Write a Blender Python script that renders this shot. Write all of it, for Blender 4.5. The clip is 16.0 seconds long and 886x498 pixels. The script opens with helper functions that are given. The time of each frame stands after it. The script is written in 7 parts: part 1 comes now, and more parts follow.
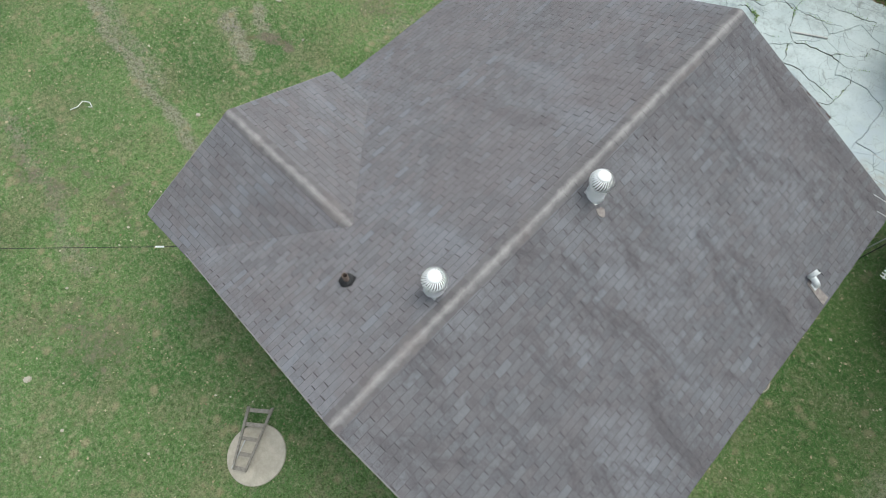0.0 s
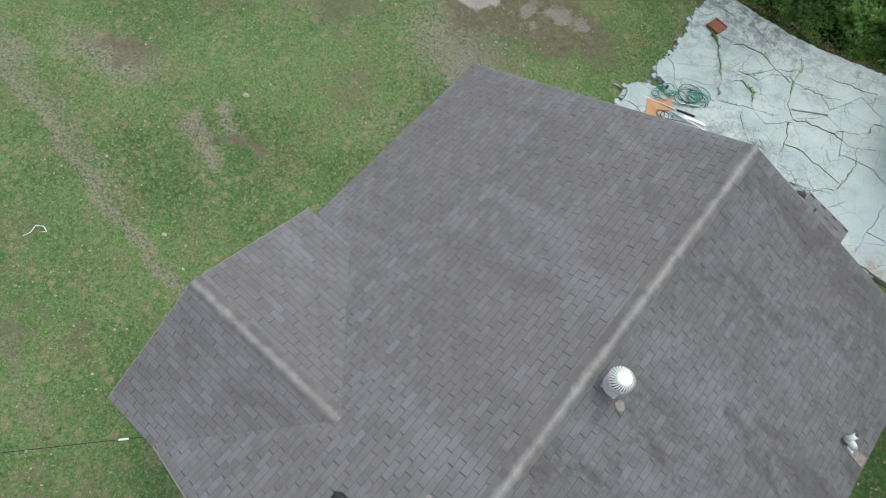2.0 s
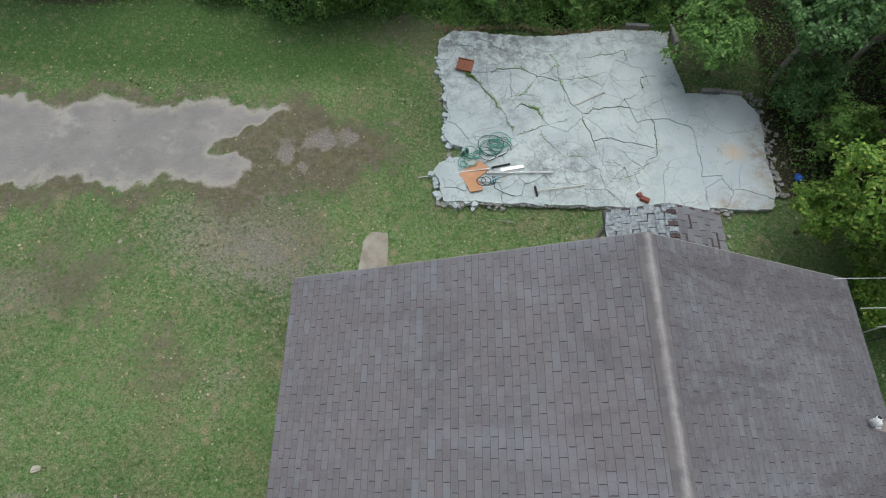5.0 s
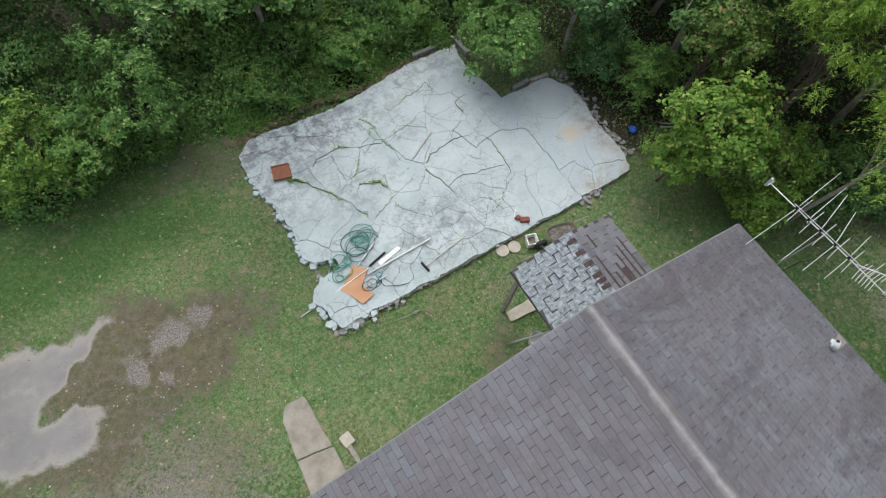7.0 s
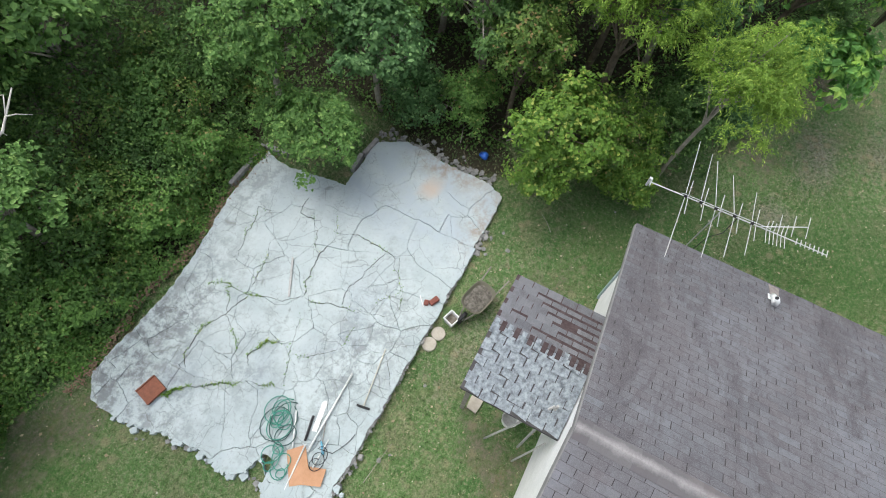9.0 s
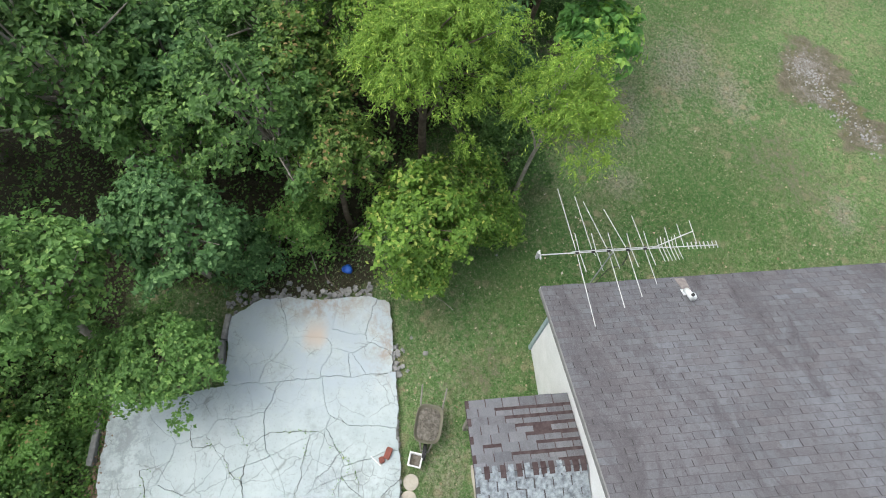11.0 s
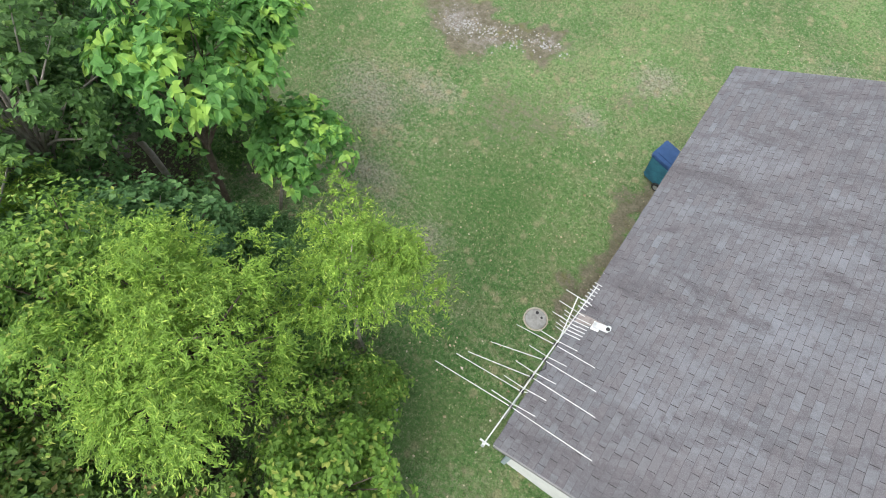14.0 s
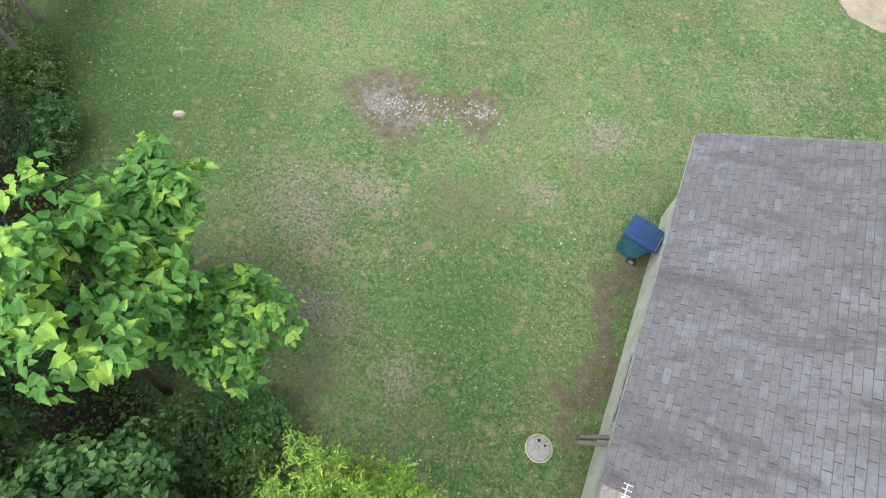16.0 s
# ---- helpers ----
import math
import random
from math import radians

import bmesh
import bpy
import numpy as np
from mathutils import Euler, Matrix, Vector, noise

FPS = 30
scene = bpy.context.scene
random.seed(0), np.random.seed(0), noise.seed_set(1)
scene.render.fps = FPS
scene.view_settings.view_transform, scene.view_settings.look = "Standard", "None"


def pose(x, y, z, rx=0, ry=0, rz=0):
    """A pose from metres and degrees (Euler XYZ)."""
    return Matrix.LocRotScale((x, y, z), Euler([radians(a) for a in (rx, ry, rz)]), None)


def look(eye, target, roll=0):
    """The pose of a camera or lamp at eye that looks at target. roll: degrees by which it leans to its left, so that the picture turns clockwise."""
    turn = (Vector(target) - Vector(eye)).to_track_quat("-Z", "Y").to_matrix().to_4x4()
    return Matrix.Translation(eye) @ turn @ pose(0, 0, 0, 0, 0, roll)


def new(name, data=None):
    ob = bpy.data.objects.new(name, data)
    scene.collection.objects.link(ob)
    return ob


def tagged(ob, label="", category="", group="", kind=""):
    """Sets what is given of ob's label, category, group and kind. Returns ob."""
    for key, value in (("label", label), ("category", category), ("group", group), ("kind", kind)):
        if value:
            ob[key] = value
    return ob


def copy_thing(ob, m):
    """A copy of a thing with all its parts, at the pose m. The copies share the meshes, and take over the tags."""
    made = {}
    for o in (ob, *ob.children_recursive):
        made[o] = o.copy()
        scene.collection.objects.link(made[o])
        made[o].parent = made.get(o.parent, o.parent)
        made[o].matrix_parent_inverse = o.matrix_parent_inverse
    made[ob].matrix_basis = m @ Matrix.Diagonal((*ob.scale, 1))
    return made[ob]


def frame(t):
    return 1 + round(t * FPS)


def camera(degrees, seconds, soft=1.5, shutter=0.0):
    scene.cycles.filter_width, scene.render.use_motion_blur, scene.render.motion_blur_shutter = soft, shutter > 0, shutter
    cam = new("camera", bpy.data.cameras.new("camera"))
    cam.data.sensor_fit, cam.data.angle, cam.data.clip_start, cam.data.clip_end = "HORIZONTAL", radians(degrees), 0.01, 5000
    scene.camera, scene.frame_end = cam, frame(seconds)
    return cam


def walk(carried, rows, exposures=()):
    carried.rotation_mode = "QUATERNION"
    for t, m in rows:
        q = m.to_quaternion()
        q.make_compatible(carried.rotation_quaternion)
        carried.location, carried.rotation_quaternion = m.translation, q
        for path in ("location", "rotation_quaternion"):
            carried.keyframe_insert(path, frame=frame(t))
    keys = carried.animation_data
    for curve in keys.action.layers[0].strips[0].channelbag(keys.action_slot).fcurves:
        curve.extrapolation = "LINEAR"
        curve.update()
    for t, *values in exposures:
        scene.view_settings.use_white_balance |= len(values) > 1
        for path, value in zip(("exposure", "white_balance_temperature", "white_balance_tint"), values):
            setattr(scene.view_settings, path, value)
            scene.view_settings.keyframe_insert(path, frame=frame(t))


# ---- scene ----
cam = camera(79.4, 16.0, soft=1.05)
PATH = [
    (0, (0.118, 0.097, 12.427), (-0.415, 0.637, 10.577), -0.8),
    (0.5, (-0.454, 0.666, 12.505), (-0.986, 1.205, 10.654), -0.8),
    (1, (-1.006, 1.227, 12.58), (-1.54, 1.764, 10.729), -0.8),
    (1.5, (-1.582, 1.786, 12.629), (-2.107, 2.331, 10.778), -0.5),
    (2, (-2.147, 2.347, 12.631), (-2.641, 2.922, 10.78), -0.2),
    (2.5, (-2.712, 2.921, 12.582), (-3.149, 3.541, 10.731), 0.5),
    (3, (-3.259, 3.52, 12.55), (-3.619, 4.185, 10.699), 1.3),
    (3.5, (-3.732, 4.142, 12.539), (-4.02, 4.849, 10.69), 1.9),
    (4, (-4.159, 4.795, 12.53), (-4.379, 5.528, 10.682), 2.6),
    (4.5, (-4.516, 5.459, 12.456), (-4.66, 6.218, 10.612), 3.0),
    (5, (-4.773, 6.154, 12.362), (-4.728, 6.937, 10.523), 4.1),
    (5.2, (-4.846, 6.457, 12.327), (-4.714, 7.233, 10.488), 4.4),
    (7.3, (-4.733, 9.351, 12.084), (-4.195, 9.98, 10.263), 7.4),
    (7.5, (-4.615, 9.578, 12.047), (-4.058, 10.197, 10.229), 7.3),
    (8, (-4.24, 10.132, 12.016), (-3.606, 10.689, 10.203), 7.1),
    (8.5, (-3.772, 10.621, 11.96), (-3.03, 11.066, 10.157), 6.5),
    (8.7, (-3.533, 10.788, 11.958), (-2.764, 11.193, 10.157), 5.9),
    (10.8, (-0.699, 12.212, 12.153), (0.184, 12.123, 10.361), 5.3),
    (11, (-0.418, 12.256, 12.191), (0.462, 12.108, 10.401), 5.0),
    (11.5, (0.285, 12.288, 12.249), (1.142, 12.01, 10.464), 4.2),
    (12, (0.981, 12.258, 12.261), (1.798, 11.872, 10.477), 3.9),
    (12.5, (1.621, 12.124, 12.235), (2.381, 11.633, 10.451), 3.3),
    (13, (2.228, 11.898, 12.197), (2.914, 11.308, 10.414), 2.8),
    (13.5, (2.789, 11.554, 12.125), (3.397, 10.884, 10.341), 2.0),
    (14, (3.359, 11.115, 12.043), (3.869, 10.372, 10.258), 1.4),
    (14.5, (3.922, 10.575, 11.994), (4.329, 9.775, 10.206), 1.2),
    (15, (4.493, 9.897, 11.99), (4.858, 9.085, 10.199), 1.3),
    (15.5, (4.991, 9.094, 12.021), (5.336, 8.281, 10.227), 1.1),
    (16, (5.436, 8.247, 12.075), (5.769, 7.436, 10.278), 1.1),
]
EXPOSURES = [(0, 0.51, 6500, 4), (2, 0.38, 6500, 4), (3, 0.36, 6500, 6), (5, 0.20, 6500, 8), (7.5, 0.50, 6500, 10), (8.7, 0.68, 6500, 10), (10.8, 0.75, 6500, 9), (12, 0.95, 6500, 8), (14, 1.04, 6500, 9), (16, 1.08, 6500, 10)]
walk(cam, [(t, look(eye, target, roll)) for t, eye, target, roll in PATH], exposures=EXPOSURES)

# ---- light: bright overcast sky ----
world = bpy.data.worlds.new("overcast_sky")
scene.world = world
world.use_nodes = True
wn, wl = world.node_tree.nodes, world.node_tree.links
wn.clear()
w_out = wn.new("ShaderNodeOutputWorld")
w_bg = wn.new("ShaderNodeBackground")
w_sky = wn.new("ShaderNodeTexSky")
w_sky.sky_type = 'NISHITA'
w_sky.sun_disc = False
w_sky.sun_elevation, w_sky.sun_rotation = radians(66), radians(10)
w_sky.air_density, w_sky.dust_density, w_sky.ozone_density = 1.0, 4.0, 1.0
w_grey = wn.new("ShaderNodeHueSaturation")
w_grey.inputs["Saturation"].default_value = 0.45
w_bg.inputs["Strength"].default_value = 0.15
wl.new(w_sky.outputs[0], w_grey.inputs["Color"])
wl.new(w_grey.outputs[0], w_bg.inputs["Color"])
wl.new(w_bg.outputs[0], w_out.inputs["Surface"])

sun = bpy.data.lights.new("sun", 'SUN')
sun.energy, sun.angle, sun.color = 0.85, radians(60), (0.95, 0.985, 1.0)
sun_ob = new("sun", sun)
sun_ob.matrix_world = look((4, 26, 50), (0, 4, 0))

# ---- materials ----


class Mat:
    """A node material and short ways to add nodes to it."""

    def __init__(self, name, rough=0.9, metal=0.0, spec=0.3):
        self.m = bpy.data.materials.new(name)
        self.m.use_nodes = True
        self.t = self.m.node_tree
        self.n, self.l = self.t.nodes, self.t.links
        self.b = self.n["Principled BSDF"]
        self.b.inputs["Roughness"].default_value = rough
        self.b.inputs["Metallic"].default_value = metal
        self.b.inputs["Specular IOR Level"].default_value = spec
        self.tc = self.n.new("ShaderNodeTexCoord")
        self.geo = self.n.new("ShaderNodeNewGeometry")

    def put(self, socket, value):
        if hasattr(value, "is_linked"):
            self.l.new(value, socket)
        else:
            socket.default_value = value

    def where(self, world=True, scale=(1, 1, 1)):
        mp = self.n.new("ShaderNodeMapping")
        self.l.new(self.geo.outputs["Position"] if world else self.tc.outputs["Object"], mp.inputs["Vector"])
        mp.inputs["Scale"].default_value = scale
        return mp.outputs[0]

    def noise(self, scale, detail=4, rough=0.6, vec=None, distort=0.0):
        nd = self.n.new("ShaderNodeTexNoise")
        nd.inputs["Scale"].default_value, nd.inputs["Detail"].default_value = scale, detail
        nd.inputs["Roughness"].default_value, nd.inputs["Distortion"].default_value = rough, distort
        self.l.new(vec if vec is not None else self.geo.outputs["Position"], nd.inputs["Vector"])
        return nd.outputs["Fac"]

    def voronoi(self, scale, vec=None, feature='F1'):
        nd = self.n.new("ShaderNodeTexVoronoi")
        nd.feature = feature
        nd.inputs["Scale"].default_value = scale
        self.l.new(vec if vec is not None else self.geo.outputs["Position"], nd.inputs["Vector"])
        return nd.outputs["Distance"]

    def ramp(self, fac, lo, hi, a=0.0, b=1.0):
        nd = self.n.new("ShaderNodeMapRange")
        nd.inputs["From Min"].default_value, nd.inputs["From Max"].default_value = lo, hi
        nd.inputs["To Min"].default_value, nd.inputs["To Max"].default_value = a, b
        self.put(nd.inputs["Value"], fac)
        return nd.outputs["Result"]

    def mix(self, fac, a, b, blend='MIX'):
        nd = self.n.new("ShaderNodeMix")
        nd.data_type, nd.blend_type = 'RGBA', blend
        self.put(nd.inputs["Factor"], fac)
        for sock, v in ((nd.inputs[6], a), (nd.inputs[7], b)):
            self.put(sock, v if hasattr(v, "is_linked") else (*v, 1))
        return nd.outputs[2]

    def math(self, op, a, b=0.0):
        nd = self.n.new("ShaderNodeMath")
        nd.operation = op
        self.put(nd.inputs[0], a)
        self.put(nd.inputs[1], b)
        return nd.outputs[0]

    def chance(self):
        """A random number for each object and each loose piece of a mesh."""
        info = self.n.new("ShaderNodeObjectInfo")
        return self.math('FRACT', self.math('ADD', info.outputs["Random"], self.geo.outputs["Random Per Island"]))

    def attr(self, name):
        nd = self.n.new("ShaderNodeAttribute")
        nd.attribute_name = name
        return nd.outputs["Fac"]

    def bump(self, height, strength=0.4, dist=0.01):
        nd = self.n.new("ShaderNodeBump")
        nd.inputs["Strength"].default_value, nd.inputs["Distance"].default_value = strength, dist
        self.l.new(height, nd.inputs["Height"])
        self.l.new(nd.outputs[0], self.b.inputs["Normal"])

    def colour(self, c):
        self.put(self.b.inputs["Base Color"], c if hasattr(c, "is_linked") else (*c, 1))
        return self.m


def plain(name, base, other, scale=6.0, rough=0.8, metal=0.0, spec=0.3, bump=0.2, dist=0.004):
    """A surface with stains at one scale and grain at another."""
    m = Mat(name, rough, metal, spec)
    stain = m.noise(scale, 5, 0.65)
    grain = m.noise(scale * 14, 3, 0.7)
    c = m.mix(m.ramp(stain, 0.35, 0.68), base, other)
    c = m.mix(m.ramp(grain, 0.3, 0.7, 0.0, 0.35), c, tuple(v * 0.6 for v in base))
    m.bump(grain, bump, dist)
    return m.colour(c)


def leaf_mat(name, dark, mid, light, tip, share=0.12, bunch=False):
    m = Mat(name, 0.55, 0.0, 0.35)
    r = m.chance()
    patch = m.noise(1.1, 3, 0.5)
    c = m.mix(m.ramp(r, -0.3, 0.6), dark, mid)
    c = m.mix(m.ramp(m.noise(1.9, 3, 0.6), 0.48, 0.62, 0.0, 0.6), c, dark)
    c = m.mix(m.math('MULTIPLY', m.ramp(r, 0.5, 1.0), m.ramp(patch, 0.35, 0.65)), c, light)
    if bunch:
        c = m.mix(m.math('MULTIPLY', m.ramp(m.noise(1.5, 2, 0.5), 0.51, 0.58), m.ramp(r, 0.1, 0.5)), c, tip)
    else:
        c = m.mix(m.ramp(r, 1 - share, 1 - share + 0.02, 0.0, 0.8), c, tip)
    m.colour(c)
    # light shines through thin leaves
    thin = m.n.new("ShaderNodeBsdfTranslucent")
    both = m.n.new("ShaderNodeMixShader")
    both.inputs[0].default_value = 0.35
    m.l.new(c, thin.inputs["Color"])
    m.l.new(m.b.outputs[0], both.inputs[1])
    m.l.new(thin.outputs[0], both.inputs[2])
    m.l.new(both.outputs[0], m.n["Material Output"].inputs["Surface"])
    return m.m


def shingle_mat(name, low, mid, high, blue, warm, stain=0.3):
    """Granule-coated tabs: faint tone from tab to tab, broad rain-washed areas, dark algae blotches running down the slope."""
    m = Mat(name, 0.95, 0.0, 0.15)
    r = m.chance()
    c = m.mix(m.ramp(r, 0.0, 0.5), low, mid)
    c = m.mix(m.ramp(r, 0.5, 0.9), c, high)
    c = m.mix(m.ramp(r, 0.90, 0.97, 0.0, 0.8), c, blue)
    c = m.mix(m.ramp(m.math('FRACT', m.math('MULTIPLY', r, 7.3)), 0.45, 0.95, 0.0, 0.75), c, warm)
    c = m.mix(m.ramp(m.noise(0.5, 5, 0.6), 0.42, 0.64, 0.0, 0.6), c, warm)
    c = m.mix(m.ramp(m.noise(0.42, 6, 0.65, m.where(True, (0.7, 1.3, 1))), 0.50, 0.64, 0.0, 0.5), c, tuple(v * 1.22 for v in blue))
    c = m.mix(m.ramp(m.noise(0.8, 8, 0.74, m.where(True, (0.55, 1.7, 1)), 0.6), 0.50, 0.63, 0.0, stain), c, (0.070, 0.063, 0.067))
    c = m.mix(m.ramp(m.noise(5, 6, 0.75), 0.50, 0.70, 0.0, stain), c, (0.080, 0.073, 0.078))
    c = m.mix(m.ramp(m.noise(11, 5, 0.8), 0.54, 0.74, 0.0, 0.35), c, tuple(v * 1.5 for v in high))
    grain = m.noise(95, 3, 0.9)
    c = m.mix(m.ramp(grain, 0.46, 0.70, 0.0, 0.36), c, (0.34, 0.34, 0.35))
    c = m.mix(m.ramp(m.noise(60, 3, 0.75), 0.56, 0.78, 0.0, 0.45), c, (0.05, 0.05, 0.054))
    m.bump(grain, 0.5, 0.004)
    return m.colour(c)


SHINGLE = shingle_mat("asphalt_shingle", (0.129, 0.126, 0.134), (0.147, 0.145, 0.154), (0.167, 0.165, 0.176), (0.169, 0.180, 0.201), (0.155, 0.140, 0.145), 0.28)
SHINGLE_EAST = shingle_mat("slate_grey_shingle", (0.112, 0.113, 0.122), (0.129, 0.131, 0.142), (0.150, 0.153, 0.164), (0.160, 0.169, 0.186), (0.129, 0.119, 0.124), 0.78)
SHINGLE_OLD = shingle_mat("porch_shingle", (0.115, 0.120, 0.132), (0.155, 0.160, 0.172), (0.19, 0.195, 0.205), (0.20, 0.21, 0.23), (0.15, 0.15, 0.16), 0.4)
SHINGLE_BROWN = plain("torn_shingle_felt", (0.060, 0.040, 0.040), (0.11, 0.085, 0.085), 9, 0.95)
SILVER = plain("silver_coated_shingle", (0.42, 0.475, 0.505), (0.10, 0.115, 0.13), 13, 0.65, 0.0, 0.4, 0.8, 0.015)
# dark tones that paint in the shade between courses and in the slots
BUTT_SHADE = plain("course_line_painted_shade", (0.078, 0.076, 0.078), (0.105, 0.102, 0.104), 5, 0.95)
KEYWAY_SHADE = plain("keyway_painted_shade", (0.040, 0.038, 0.039), (0.058, 0.055, 0.056), 9, 0.95)
DECK = plain("roof_felt", (0.085, 0.080, 0.082), (0.11, 0.105, 0.105), 5, 0.95)


def cap_mat():
    m = Mat("ridge_cap_shingle", 0.95, 0.0, 0.15)
    sep = m.n.new("ShaderNodeSeparateXYZ")
    m.l.new(m.tc.outputs["Object"], sep.inputs[0])
    away = m.math('ADD', m.math('ABSOLUTE', m.math('SUBTRACT', sep.outputs[0], 0.02)), m.math('MULTIPLY', m.math('SUBTRACT', m.noise(4, 7, 0.75), 0.5), 0.20))
    r = m.chance()
    c = m.mix(m.ramp(r, 0, 1), (0.128, 0.122, 0.127), (0.158, 0.152, 0.156))
    c = m.mix(m.ramp(away, -0.02, 0.085, 0.9, 0.0), c, (0.335, 0.325, 0.318))
    c = m.mix(m.ramp(m.noise(1.3, 4, 0.6), 0.52, 0.66, 0.0, 0.25), c, (0.20, 0.165, 0.155))
    c = m.mix(m.ramp(m.noise(45, 3, 0.7), 0.5, 0.75, 0.0, 0.4), c, (0.12, 0.105, 0.10))
    m.bump(m.noise(230, 2, 0.8), 0.4, 0.004)
    return m.colour(c)


CAP = cap_mat()
WHITE_SIDING = plain("white_painted_siding", (0.85, 0.86, 0.85), (0.74, 0.76, 0.74), 2.5, 0.6, 0.0, 0.4, 0.1, 0.002)
MOSSY_SIDING = plain("weathered_cream_siding", (0.80, 0.80, 0.72), (0.60, 0.62, 0.50), 2.2, 0.75, 0.0, 0.3, 0.2, 0.003)
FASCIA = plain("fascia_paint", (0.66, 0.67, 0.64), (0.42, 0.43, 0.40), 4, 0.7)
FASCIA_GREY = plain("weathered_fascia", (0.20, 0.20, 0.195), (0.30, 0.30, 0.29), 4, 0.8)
GLASS_DARK = Mat("window_glass", 0.08, 0.0, 0.5).colour((0.02, 0.025, 0.03))
WHITE_METAL = plain("white_painted_metal", (0.86, 0.88, 0.88), (0.70, 0.73, 0.72), 9, 0.35, 0.0, 0.5, 0.05)
VENT_WHITE = Mat("bright_white_enamel", 0.3, 0.0, 0.5).colour((0.93, 0.94, 0.94))
GALV = plain("galvanised_steel", (0.60, 0.62, 0.62), (0.42, 0.43, 0.42), 20, 0.4, 0.7, 0.5, 0.05)
ALU = plain("weathered_aluminium", (0.66, 0.68, 0.66), (0.50, 0.52, 0.50), 30, 0.5, 0.35, 0.5, 0.05)
DARK = plain("dark_rubber", (0.022, 0.022, 0.024), (0.05, 0.05, 0.05), 18, 0.7)
BLACK_STEEL = plain("black_steel", (0.02, 0.02, 0.02), (0.05, 0.04, 0.035), 20, 0.6, 0.3)
BARK = plain("tree_bark", (0.20, 0.165, 0.125), (0.085, 0.068, 0.05), 8, 0.95, 0, 0.2, 0.7, 0.02)
PALE_BARK = plain("pale_dead_wood", (0.42, 0.39, 0.34), (0.25, 0.22, 0.18), 8, 0.95, 0, 0.2, 0.6, 0.01)
GREY_WOOD = plain("weathered_wood", (0.36, 0.34, 0.30), (0.20, 0.18, 0.155), 12, 0.9, 0, 0.2, 0.5, 0.006)
PAD_CONCRETE = plain("old_tan_concrete", (0.52, 0.48, 0.40), (0.37, 0.34, 0.28), 5, 0.95, 0, 0.2, 0.4, 0.006)
PATH_CONCRETE = plain("worn_path_concrete", (0.37, 0.345, 0.295), (0.23, 0.205, 0.165), 3.5, 0.95, 0, 0.2, 0.5, 0.006)
RUST = plain("rusty_plate", (0.29, 0.115, 0.072), (0.19, 0.085, 0.055), 14, 0.9, 0.0, 0.3, 0.4, 0.004)
RED_BRICK = plain("red_brick", (0.27, 0.09, 0.065), (0.18, 0.075, 0.06), 16, 0.9)
CARDBOARD = plain("cardboard", (0.60, 0.34, 0.20), (0.50, 0.275, 0.15), 4, 0.9, 0, 0.2, 0.1)
HOSE_GREEN = plain("green_vinyl", (0.03, 0.24, 0.165), (0.06, 0.36, 0.26), 10, 0.4, 0, 0.5, 0.05)
HOSE_DARK = plain("dark_green_vinyl", (0.02, 0.07, 0.06), (0.04, 0.12, 0.10), 10, 0.4, 0, 0.5, 0.05)
PVC = plain("white_pvc", (0.84, 0.85, 0.84), (0.76, 0.77, 0.74), 12, 0.4, 0, 0.5, 0.03)
BIN_BLUE = plain("navy_plastic", (0.020, 0.060, 0.16), (0.035, 0.09, 0.22), 6, 0.45, 0, 0.5, 0.05)
BIN_TEAL = plain("faded_teal_plastic", (0.018, 0.10, 0.17), (0.05, 0.22, 0.30), 3, 0.5, 0, 0.5, 0.05)
TRASH_BLUE = plain("blue_plastic", (0.02, 0.09, 0.42), (0.03, 0.14, 0.5), 10, 0.5)
SOIL = plain("wet_leaf_mould", (0.14, 0.12, 0.09), (0.30, 0.28, 0.24), 14, 0.95, 0, 0.2, 0.8, 0.02)
RUBBLE = plain("broken_concrete", (0.36, 0.36, 0.345), (0.20, 0.20, 0.19), 9, 0.95, 0, 0.2, 0.6, 0.01)
RUST_STAIN = plain("rust_stained_granules", (0.34, 0.305, 0.28), (0.19, 0.165, 0.155), 16, 0.95)


